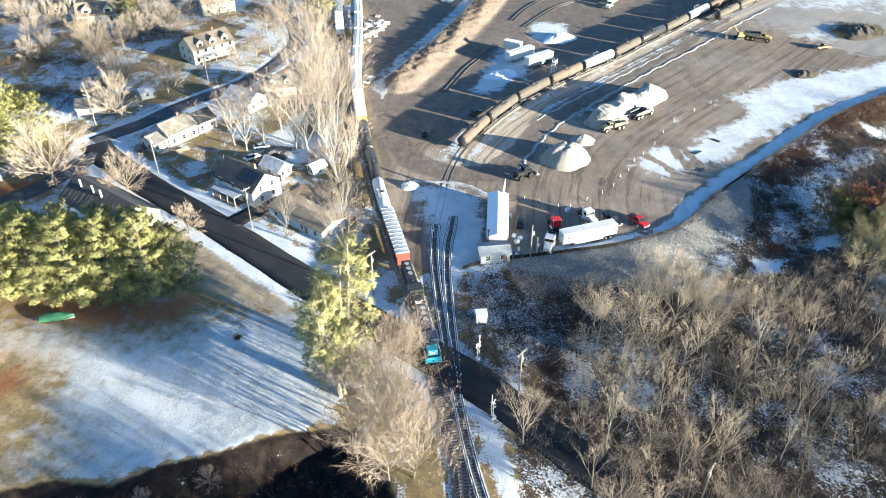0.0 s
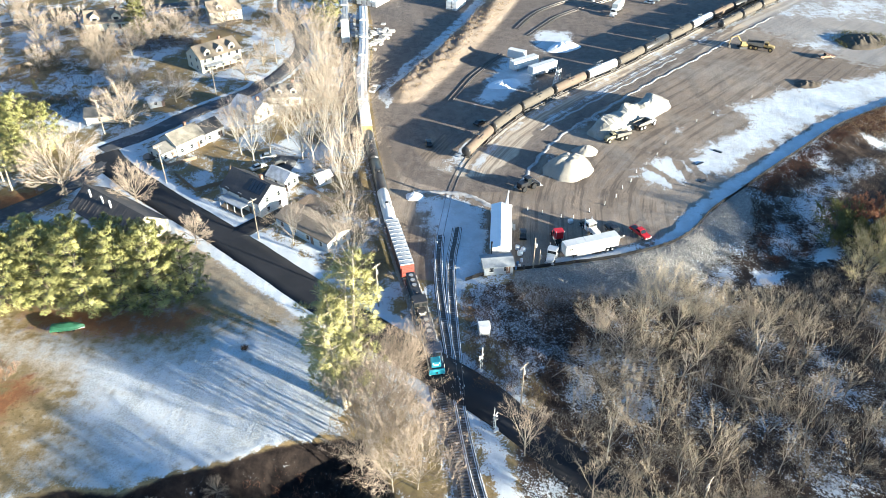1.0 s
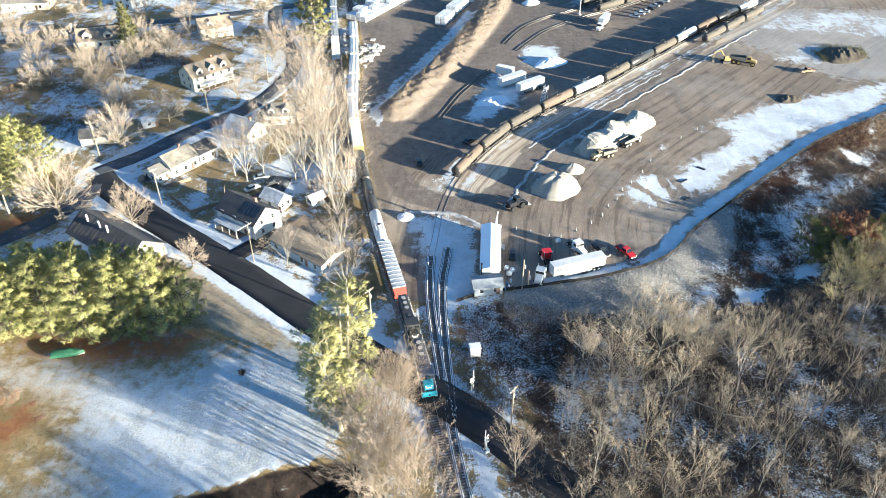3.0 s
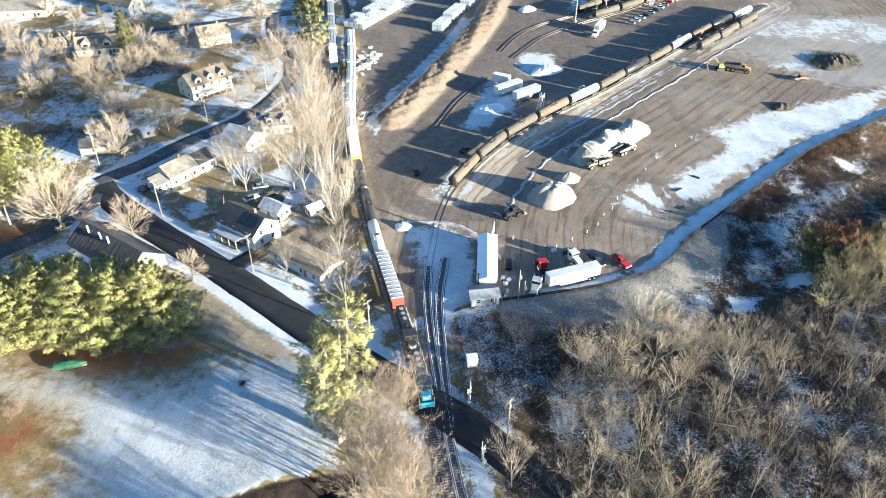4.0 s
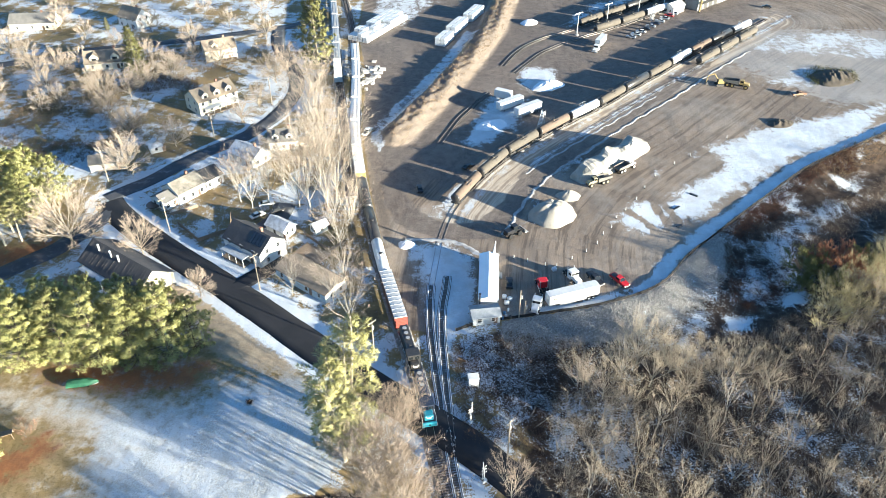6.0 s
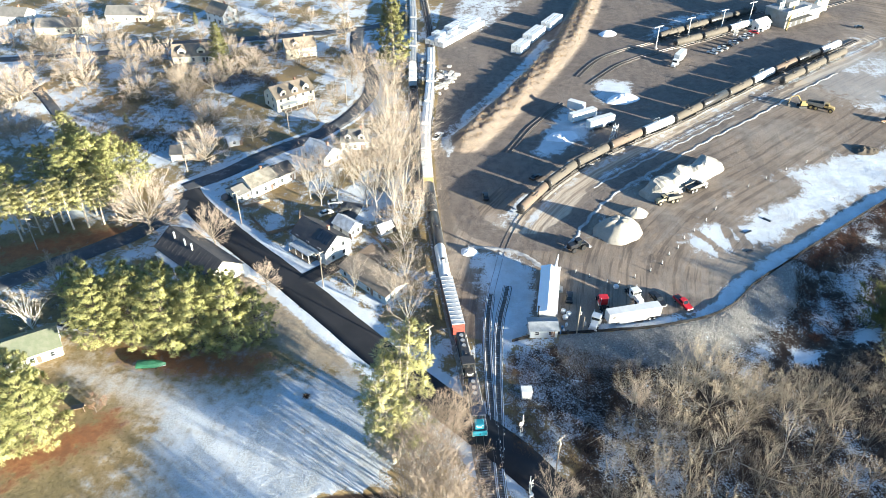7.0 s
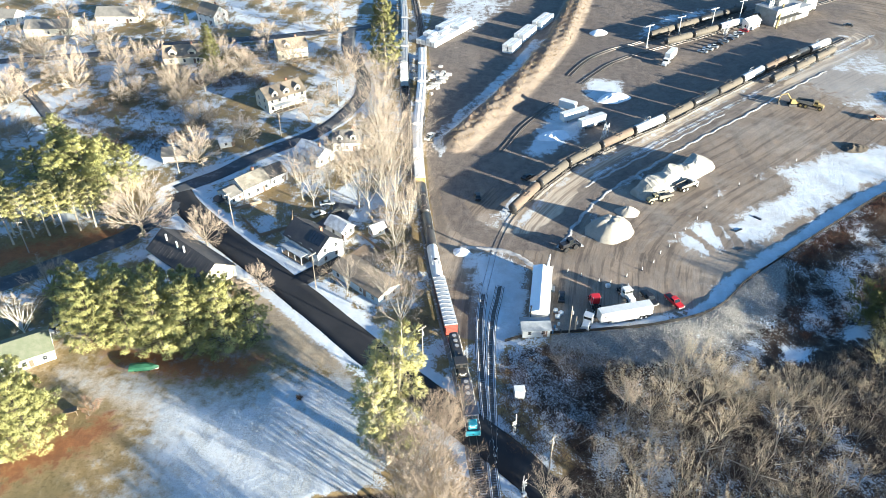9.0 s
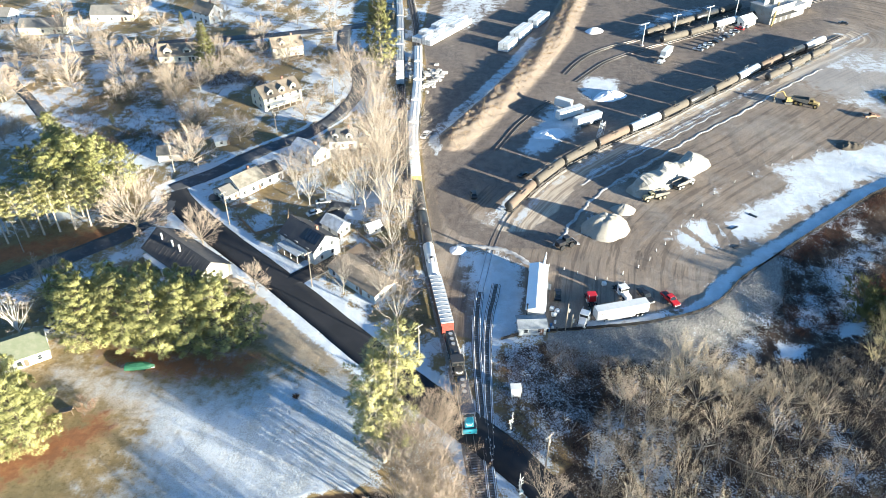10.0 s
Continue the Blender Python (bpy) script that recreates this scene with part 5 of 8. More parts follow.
def lathe(profile, n=16, axis="x"):
    """Turns (along, radius) pairs round the x axis."""
    bm = bmesh.new()
    rings = []
    for a, r in profile:
        rings.append([bm.verts.new((a, r * math.cos(2 * math.pi * i / n), r * math.sin(2 * math.pi * i / n))) for i in range(n)])
    for p, q in zip(rings, rings[1:]):
        for i in range(n):
            bm.faces.new((p[i], p[(i + 1) % n], q[(i + 1) % n], q[i]))
    bm.faces.new(rings[0][::-1])
    bm.faces.new(rings[-1])
    bmesh.ops.recalc_face_normals(bm, faces=bm.faces)
    return bm


def shift(bm, x=0, y=0, z=0):
    bmesh.ops.translate(bm, vec=(x, y, z), verts=bm.verts)
    return bm


def add_wheels(parent, spots, r, w, material=RUBBER, rim=None, name="wheel"):
    """Round wheels that turn about y, each a part, with a rim as its own piece."""
    me = None
    for x, y in spots:
        if me is None:
            bm = rods(((0, -w / 2, 0), (0, w / 2, 0), r), n=14)
            bmesh.ops.bevel(bm, geom=[e for e in bm.edges if abs((e.verts[0].co - e.verts[1].co).y) < 1e-4], offset=r * 0.08, segments=1, affect="EDGES")
            o = part(name, bm, material, parent)
            me = o.data
            rm = None
            if rim:
                ro = part("rim", rods(((0, -w / 2 - 0.012, 0), (0, w / 2 + 0.012, 0), r * 0.55), n=10), rim, o)
                rm = ro.data
        else:
            o = new(name, me)
            o.parent = parent
            if rm:
                ro = new("rim", rm)
                ro.parent = o
        o.matrix_basis = pose(x, y, r)


def bogies(root, xs, spread=1.75):
    """Two-axle trucks under a rail car, on rails 0.42 above the ground."""
    for x in xs:
        f = boxes((-1.55, 1.55, -1.0, -0.85, 0.35, 0.75), (-1.55, 1.55, 0.85, 1.0, 0.35, 0.75), (-0.28, 0.28, -1.15, 1.15, 0.45, 0.95))
        b = part("bogie", f, DARK_STEEL, root)
        b.matrix_basis = pose(x, 0, 0.42)
        add_wheels(b, [(-spread / 2, -0.76), (-spread / 2, 0.76), (spread / 2, -0.76), (spread / 2, 0.76)], 0.45, 0.14, DARK_STEEL)


def couplers(root, L):
    for s in (-1, 1):
        part("coupler", boxes((s * L / 2 - s * 0.55 if s > 0 else -L / 2, s * L / 2 if s > 0 else -L / 2 + 0.55, -0.14, 0.14, 1.15, 1.42), bevel=0.03), DARK_STEEL, root)


def tank_car(name, label, body, L=17.2, r=1.48):
    root = thing(name, Matrix.Identity(4), label, "tank car", "tank cars")
    h = L / 2 - 0.4
    prof = [(-h, 0.25), (-h + 0.08, 0.8), (-h + 0.28, 1.18), (-h + 0.6, r), (0, r + 0.03), (h - 0.6, r), (h - 0.28, 1.18), (h - 0.08, 0.8), (h, 0.25)]
    t = part("tank", shift(lathe(prof, 20), z=2.75), body, root, smooth=True)
    part("head_cap", shift(lathe([(-h - 0.02, 0.3), (-h + 0.06, 0.85), (-h + 0.26, 1.2), (-h + 0.5, r + 0.012)], 20), z=2.75), BLACK_TANK, t, "black painted tank end", True)
    d = part("dome", rods(((0, 0, 4.1), (0, 0, 4.62), 0.42), n=14), body, root)
    part("dome_lid", rods(((0, 0, 4.62), (0, 0, 4.7), 0.48), n=14), DARK_STEEL, d)
    bm = boxes((-1.6, 1.6, -0.95, -0.55, 4.12, 4.18), (-1.6, 1.6, 0.55, 0.95, 4.12, 4.18))
    for x in (-1.55, 0, 1.55):
        for y in (-0.93, 0.93):
            add_rod(bm, (x, y, 4.15), (x, y, 5.0), 0.03, n=5)
    for y in (-0.93, 0.93):
        add_rod(bm, (-1.55, y, 5.0), (1.55, y, 5.0), 0.03, n=5)
    part("walkway", bm, DARK_STEEL, root)
    part("sill", boxes((-L / 2 + 0.5, L / 2 - 0.5, -0.35, 0.35, 1.0, 1.4), (-L / 2 + 0.5, -L / 2 + 1.3, -1.4, 1.4, 1.15, 1.32), (L / 2 - 1.3, L / 2 - 0.5, -1.4, 1.4, 1.15, 1.32), bevel=0.03), DARK_STEEL, root)
    for y in (-1.5, 1.5):
        bm = rods(((-0.25, y, 1.0), (-0.25, y * 0.85, 4.1), 0.03), ((0.25, y, 1.0), (0.25, y * 0.85, 4.1), 0.03), n=5)
        for k in range(8):
            f = k / 8
            add_rod(bm, (-0.25, y * (1 - 0.15 * f), 1.1 + 3 * f), (0.25, y * (1 - 0.15 * f), 1.1 + 3 * f), 0.02, n=4)
        part("ladder", bm, DARK_STEEL, root)
    couplers(root, L)
    bogies(root, (-L / 2 + 2.6, L / 2 - 2.6))
    return root


def box_car(name, label, side, roof, end, L, ribs=12, H=4.55, hatch=False):
    root = thing(name, Matrix.Identity(4), label, "rail car", "train cars")
    W = 1.53
    body = part("body", boxes((-L / 2 + 0.6, L / 2 - 0.6, -W, W, 1.15, H - 0.15), bevel=0.04), side, root)
    bm = bmesh.new()
    add_prism(bm, [(-W - 0.05, H - 0.2), (W + 0.05, H - 0.2), (W + 0.05, H - 0.06), (0.5, H + 0.06), (-0.5, H + 0.06), (-W - 0.05, H - 0.06)], -L / 2 + 0.55, L / 2 - 0.55)
    rf = part("roof", bm, roof, root)
    if hatch:
        n = 10
        for k in range(n):
            x = -L / 2 + 1.6 + (L - 3.2) * (k + 0.5) / n
            part("hatch", boxes((x - 0.62, x + 0.62, -0.42, 0.42, H + 0.03, H + 0.17), bevel=0.03), roof, rf)
        for y in (-1.1, 0.75):
            part("running_board", boxes((-L / 2 + 0.7, L / 2 - 0.7, y, y + 0.35, H + 0.02, H + 0.1)), ROOF_GALV, rf)
    else:
        for k in range(ribs + 1):
            x = -L / 2 + 0.75 + (L - 1.5) * k / ribs
            part("roof_rib", boxes((x - 0.07, x + 0.07, -W, W, H - 0.03, H + 0.11), bevel=0.02), roof, rf)
    for s in (-1, 1):
        x = s * (L / 2 - 0.6)
        bm = boxes((x - 0.06, x + 0.06, -W - 0.01, W + 0.01, 1.15, H - 0.1))
        panel = part("end_panel", bm, end, root, "" if end is side else "painted end panel")
        for k in range(7):
            z = 1.5 + k * 0.42
            part("end_rib", boxes((x - 0.13, x + 0.13, -W + 0.15, W - 0.15, z, z + 0.14), bevel=0.02), end, panel)
    for s in (-1, 1):
        for k in range(ribs + 1):
            x = -L / 2 + 0.75 + (L - 1.5) * k / ribs
            part("side_post", boxes((x - 0.06, x + 0.06, s * W - 0.02, s * W + 0.07, 1.15, H - 0.2)), side, body)
    part("door", boxes((-1.6, 1.6, W, W + 0.07, 1.3, H - 0.35)), side, body)
    part("sill", boxes((-L / 2 + 0.5, L / 2 - 0.5, -0.4, 0.4, 0.85, 1.15)), DARK_STEEL, root)
    couplers(root, L)
    bogies(root, (-L / 2 + 2.3, L / 2 - 2.3))
    return root


def locomotive(name, label, hood, nose, cabc, L=14.4, flip=False):
    """A road switcher: short nose, cab, long hood, walkways and rails."""
    root = thing(name, Matrix.Identity(4), label, "locomotive", "locomotives")
    part("frame", boxes((-L / 2 + 0.4, L / 2 - 0.4, -1.5, 1.5, 1.35, 1.7), (-2.2, 2.2, -1.3, 1.3, 0.7, 1.35), bevel=0.05), hood, root)
    part("long_hood", boxes((-L / 2 + 0.9, L / 2 - 5.2, -0.95, 0.95, 1.7, 4.1), bevel=0.12), hood, root)
    for k in range(3):
        x = -L / 2 + 2.2 + k * 1.7
        f = part("radiator_fan", rods(((x, 0, 4.1), (x, 0, 4.22), 0.62), n=14), DARK_STEEL, root)
        part("fan_guard", rods(((x, 0, 4.22), (x, 0, 4.25), 0.5), n=14), GREY_STEEL, f)
    part("exhaust", boxes((L / 2 - 6.6, L / 2 - 6.0, -0.25, 0.25, 4.1, 4.35)), DARK_STEEL, root)
    cab = part("cab", boxes((L / 2 - 5.1, L / 2 - 2.7, -1.45, 1.45, 1.7, 4.25), bevel=0.1), cabc, root)
    part("cab_roof", boxes((L / 2 - 5.2, L / 2 - 2.6, -1.5, 1.5, 4.2, 4.38), bevel=0.08), hood, cab)
    for y in (-0.75, 0.75):
        part("windshield", boxes((L / 2 - 2.72, L / 2 - 2.66, y - 0.45, y + 0.45, 3.2, 3.9)), DARK_GLASS, cab)
    for s in (-1, 1):
        part("side_window", boxes((L / 2 - 4.6, L / 2 - 3.3, s * 1.45 - 0.02, s * 1.45 + 0.02, 3.1, 3.8)), DARK_GLASS, cab)
    part("nose_hood", boxes((L / 2 - 2.7, L / 2 - 1.0, -0.95, 0.95, 1.7, 3.1), bevel=0.12), nose if flip else hood, root)
    part("pilot", boxes((L / 2 - 0.55, L / 2 - 0.2, -1.5, 1.5, 0.7, 1.9), bevel=0.06), nose, root)
    part("number_panel", boxes((L / 2 - 1.02, L / 2 - 0.97, -0.5, 0.5, 2.3, 2.65)), WHITE, root)
    for y in (-0.6, 0.6):
        part("headlight", rods(((L / 2 - 1.02, y, 2.9), (L / 2 - 0.9, y, 2.9), 0.13), n=10), WHITE, root)
    for s in (-1, 1):
        bm = bmesh.new()
        for k in range(9):
            x = -L / 2 + 0.6 + (L - 1.2) * k / 8
            add_rod(bm, (x, s * 1.47, 1.7), (x, s * 1.47, 2.75), 0.025, n=5)
        add_rod(bm, (-L / 2 + 0.6, s * 1.47, 2.75), (L / 2 - 0.6, s * 1.47, 2.75), 0.025, n=5)
        part("handrail", bm, WHITE, root)
    for y in (-1.55, 1.1):
        part("step", boxes((L / 2 - 0.75, L / 2 - 0.3, y, y + 0.45, 0.5, 1.4)), WHITE, root)
    couplers(root, L)
    bogies(root, (-L / 2 + 2.9, L / 2 - 2.9), 2.4)
    return root


class Path:
    def __init__(self, pts):
        self.c = resample(pts, 0.5)
        self.s = np.concatenate([[0], np.cumsum(np.hypot(*np.diff(self.c, axis=0).T))])

    def at(self, s):
        return np.array([np.interp(s, self.s, self.c[:, 0]), np.interp(s, self.s, self.c[:, 1])])

    def near(self, x, y):
        return float(self.s[np.argmin(np.hypot(self.c[:, 0] - x, self.c[:, 1] - y))])

    def seat(self, s0, s1, back=False):
        a, b = self.at(s0 + 0.12 * (s1 - s0)), self.at(s1 - 0.12 * (s1 - s0))
        m = (a + b) / 2
        d = (a - b) if back else (b - a)
        return pose(m[0], m[1], gz(m[0], m[1]), 0, 0, math.degrees(math.atan2(d[1], d[0])))


TANK_KINDS = {k: tank_car("tank_car", lb, m) for k, lb, m in (("t", "dusty tan tank car standing on the yard track", TAN_TANK), ("r", "rust-brown tank car standing on the yard track", RUST_TANK), ("b", "black tank car standing on the yard track", BLACK_TANK), ("w", "white tank car standing on the yard track", WHITE_TANK))}
for o in TANK_KINDS["w"].children:
    if o.name.startswith("walkway"):
        o.data.materials[0] = ROOF_GALV
ORIGINALS = set()


def put_car(kind, path, s, L, back=False):
    """Seats a rail car on a track; the first takes the original, later ones copies."""
    m = path.seat(s, s + L, back)
    if kind.name in ORIGINALS:
        return copy_thing(kind, m)
    ORIGINALS.add(kind.name)
    kind.matrix_basis = m
    return kind


P_MAIN, P_A, P_C, P_2 = Path(MAINLINE), Path(TRACK_A), Path(TRACK_C), Path(SECOND)
s = P_A.near(5.2, 180.0)
for k in "rttrwtbtwrbw":
    put_car(TANK_KINDS[k], P_A, s, 17.2)
    s += 17.5
s = P_C.near(108, 286)
for k in "ttt":
    put_car(TANK_KINDS[k], P_C, s, 17.2)
    s += 17.75

# the train on the main line, with its nose at s
s = P_MAIN.near(0, 90.0) + 7.0
loco = locomotive("locomotive", "dark blue locomotive with a teal nose", BLUE_DARK, TEAL, BLUE_DARK, flip=True)
put_car(loco, P_MAIN, s, 14.4, True)
loco_two = locomotive("locomotive", "black locomotive with a yellow front behind the first", BLACK_TANK, YELLOW, BLACK_TANK)
put_car(loco_two, P_MAIN, s + 14.7, 14.4, True)
BOX = box_car("box_car", "boxcar with a ribbed grey roof and red ends", DULL_RED, ROOF_GALV, RED_OXIDE, 19.6)
put_car(BOX, P_MAIN, s + 29.8, 19.6)
put_car(TANK_KINDS["w"], P_MAIN, s + 50, 12.5)
put_car(TANK_KINDS["b"], P_MAIN, s + 63.5, 17.2)
put_car(TANK_KINDS["b"], P_MAIN, s + 81.0, 17.2)
YBOX = box_car("box_car", "white-roofed boxcar with yellow ends", HOPPER_WHITE, WHITE_TANK, YELLOW, 18.6, 14)
put_car(YBOX, P_MAIN, s + 98.4, 18.6)
HOP = box_car("hopper_car", "pale covered hopper car with roof hatches", HOPPER_WHITE, WHITE_TANK, HOPPER_WHITE, 18.2, 9, hatch=True)
for k in range(5):
    put_car(HOP, P_MAIN, s + 117.3 + 18.6 * k, 18.2)
GRAIN = box_car("hopper_car", "dark grey covered hopper car", GREY_STEEL, GREY_STEEL, GREY_STEEL, 18.2, 9, hatch=True)
s = P_2.near(-38.5, 269)
WB = box_car("box_car", "pale blue-white boxcar on the second track", BLUE_SIDING, WHITE_TANK, BLUE_SIDING, 16.5)
put_car(WB, P_2, s, 16.5)
for k in range(5):
    put_car(GRAIN, P_2, s + 17.2 + 18.6 * k, 18.2)

FAR_ONE = [(31.8, 281), (46, 303), (62, 318), (80, 331), (100, 347), (122, 364), (150, 386), (200, 424)]
FAR_TWO = [(27.6, 288.3), (35, 304), (46, 318), (66, 333), (88, 352), (112, 372), (150, 402), (190, 434)]
track("track_loading", FAR_ONE, "far yard track beside the loading rack", False)
track("track_buried", [(0.8, 220), (7.2, 237.7), (14, 251), (20.4, 261.6)], "disused track half buried in snow", False)
track("track_back", FAR_TWO, "far yard track behind the loading rack", False)
for pts, x, y, kinds in ((FAR_ONE, 72, 325, "ttwt"), (FAR_TWO, 66, 333, "ttbt")):
    p = Path(pts)
    s = p.near(x, y)
    for k in kinds:
        put_car(TANK_KINDS[k], p, s, 17.2)
        s += 17.8


# ---- road vehicles ----
def cars_body(bm, profile, w, taper=0.0):
    """A side profile in x-z drawn across, narrowed towards the top."""
    zs = [z for _, z in profile]
    z0, z1 = min(zs), max(zs)
    rows = []
    for s in (-1, 1):
        rows.append([bm.verts.new((x, s * (w / 2 - taper * (z - z0) / (z1 - z0)), z)) for x, z in profile])
    n = len(profile)
    for i in range(n):
        bm.faces.new((rows[0][i], rows[0][(i + 1) % n], rows[1][(i + 1) % n], rows[1][i]))
    bm.faces.new(rows[0][::-1])
    bm.faces.new(rows[1])
    bmesh.ops.recalc_face_normals(bm, faces=bm.faces)
    return bm


def pickup(name, label, body_m, m, tank=False):
    root = thing(name, m, label, "pickup truck")
    L = 5.8
    bm = cars_body(bmesh.new(), [(-2.9, 0.5), (2.75, 0.5), (2.9, 0.75), (2.85, 1.0), (1.3, 1.12), (1.2, 1.15), (-0.75, 1.15), (-0.75, 1.12), (-2.9, 1.12)], 1.95, 0.06)
    bmesh.ops.bevel(bm, geom=list(bm.edges), offset=0.04, segments=1, affect="EDGES")
    b = part("body", bm, body_m, root)
    bm = cars_body(bmesh.new(), [(-0.8, 1.12), (1.25, 1.12), (0.65, 1.85), (-0.7, 1.85)], 1.8, 0.14)
    bmesh.ops.bevel(bm, geom=list(bm.edges), offset=0.05, segments=1, affect="EDGES")
    c = part("cab", bm, body_m, root)
    part("windshield", cars_body(bmesh.new(), [(1.2, 1.2), (1.29, 1.2), (0.73, 1.8), (0.66, 1.8)], 1.55, 0.1), DARK_GLASS, c)
    part("rear_window", boxes((-0.82, -0.72, -0.7, 0.7, 1.3, 1.75)), DARK_GLASS, c)
    for s in (-1, 1):
        part("side_window", boxes((-0.6, 0.75, s * 0.83 - 0.06, s * 0.83 + 0.06, 1.25, 1.7)), DARK_GLASS, c)
        part("headlight", boxes((2.84, 2.92, s * 0.75 - 0.15, s * 0.75 + 0.15, 0.78, 0.95)), WHITE, b)
    part("bed", boxes((-2.75, -0.85, -0.78, 0.78, 1.115, 1.135)), BLACK, b, "dark open load bed")
    for x in (2.85, -2.98):
        part("bumper", boxes((x, x + 0.13, -0.9, 0.9, 0.48, 0.68), bevel=0.02), SILVER, b)
    add_wheels(root, [(-1.8, -0.88), (-1.8, 0.88), (1.85, -0.88), (1.85, 0.88)], 0.39, 0.26, RUBBER, SILVER)
    return root


def saloon(name, label, body_m, m, cat="car"):
    root = thing(name, m, label, cat, "parked cars")
    bm = cars_body(bmesh.new(), [(-2.25, 0.4), (2.2, 0.4), (2.3, 0.6), (2.2, 0.82), (1.1, 0.95), (-1.5, 0.98), (-2.25, 0.95)], 1.8, 0.08)
    bmesh.ops.bevel(bm, geom=list(bm.edges), offset=0.05, segments=1, affect="EDGES")
    b = part("body", bm, body_m, root)
    bm = cars_body(bmesh.new(), [(-1.75, 0.93), (1.1, 0.93), (0.35, 1.45), (-1.1, 1.48)], 1.62, 0.2)
    bmesh.ops.bevel(bm, geom=list(bm.edges), offset=0.05, segments=1, affect="EDGES")
    c = part("cabin", bm, DARK_GLASS, root)
    part("roof_panel", boxes((-1.0, 0.3, -0.6, 0.6, 1.44, 1.5), bevel=0.03), body_m, c)
    for s in (-1, 1):
        part("headlight", boxes((2.18, 2.27, s * 0.65 - 0.16, s * 0.65 + 0.16, 0.62, 0.76)), WHITE, b)
    add_wheels(root, [(-1.35, -0.82), (-1.35, 0.82), (1.4, -0.82), (1.4, 0.82)], 0.33, 0.22, RUBBER, SILVER)
    return root


def semi_trailer(name, label, m, L=13.6, body=WHITE_TANK, logo=False):
    root = thing(name, m, label, "trailer", "trailers")
    b = part("box", boxes((-L / 2, L / 2, -1.28, 1.28, 1.2, 4.0), bevel=0.06), body, root)
    for k in range(int(L / 1.2)):
        x = -L / 2 + 0.6 + k * 1.2
        part("roof_bow", boxes((x - 0.04, x + 0.04, -1.22, 1.22, 3.99, 4.03)), body, b)
    for y in (-1.2, 0.02):
        part("rear_door", boxes((L / 2, L / 2 + 0.05, y, y + 1.18, 1.3, 3.9)), body, b)
    for s in (-1, 1):
        part("side_skirt", boxes((-L / 2 + 3, L / 2 - 3.4, s * 1.23 - 0.03, s * 1.23 + 0.03, 0.6, 1.2)), GREY_STEEL, root)
        part("landing_leg", rods(((-L / 2 + 2.4, s * 0.8, 0), (-L / 2 + 2.4, s * 0.8, 1.2), 0.09), n=6), DARK_STEEL, root)
    part("chassis", boxes((-L / 2 + 0.5, L / 2 - 0.3, -0.5, 0.5, 0.95, 1.2)), CHASSIS, root)
    if logo:
        part("painted_mark", boxes((-L / 2 + 1.0, -L / 2 + 1.35, -1.295, -1.27, 2.7, 3.2), (-L / 2 + 1.5, -L / 2 + 1.85, -1.295, -1.27, 2.7, 3.2)), DARK_STEEL, b, "two dark painted marks")
    add_wheels(root, [(L / 2 - 1.5, -1.0), (L / 2 - 1.5, 1.0), (L / 2 - 2.75, -1.0), (L / 2 - 2.75, 1.0)], 0.5, 0.5, RUBBER, SILVER)
    return root


def tractor_unit(name, label, m, body, L=6.2):
    root = thing(name, m, label, "truck")
    part("chassis", boxes((-L / 2, L / 2 - 0.4, -0.45, 0.45, 0.65, 0.95)), CHASSIS, root)
    hood = cars_body(bmesh.new(), [(0.9, 0.7), (L / 2, 0.7), (L / 2, 1.55), (0.9, 1.85)], 1.8, 0.1)
    bmesh.ops.bevel(hood, geom=list(hood.edges), offset=0.08, segments=1, affect="EDGES")
    part("bonnet", hood, body, root)
    c = part("cab", boxes((-1.0, 1.0, -1.15, 1.15, 0.9, 2.9), bevel=0.12), body, root)
    part("windshield", boxes((0.98, 1.04, -1.0, 1.0, 1.9, 2.6)), DARK_GLASS, c)
    for s in (-1, 1):
        part("side_window", boxes((-0.2, 0.8, s * 1.15 - 0.02, s * 1.15 + 0.02, 1.8, 2.5)), DARK_GLASS, c)
        part("exhaust_stack", rods(((-1.15, s * 0.95, 0.9), (-1.15, s * 0.95, 3.3), 0.08), n=8), SILVER, root)
        part("fuel_tank", rods(((-0.9, s * 0.95, 0.65), (0.6, s * 0.95, 0.65), 0.3), n=10), SILVER, root)
    part("bumper", boxes((L / 2 - 0.05, L / 2 + 0.12, -1.15, 1.15, 0.45, 0.8), bevel=0.03), SILVER, root)
    add_wheels(root, [(2.2, -1.0), (2.2, 1.0), (-1.6, -0.95), (-1.6, 0.95), (-2.8, -0.95), (-2.8, 0.95)], 0.5, 0.4, RUBBER, SILVER)
    return root


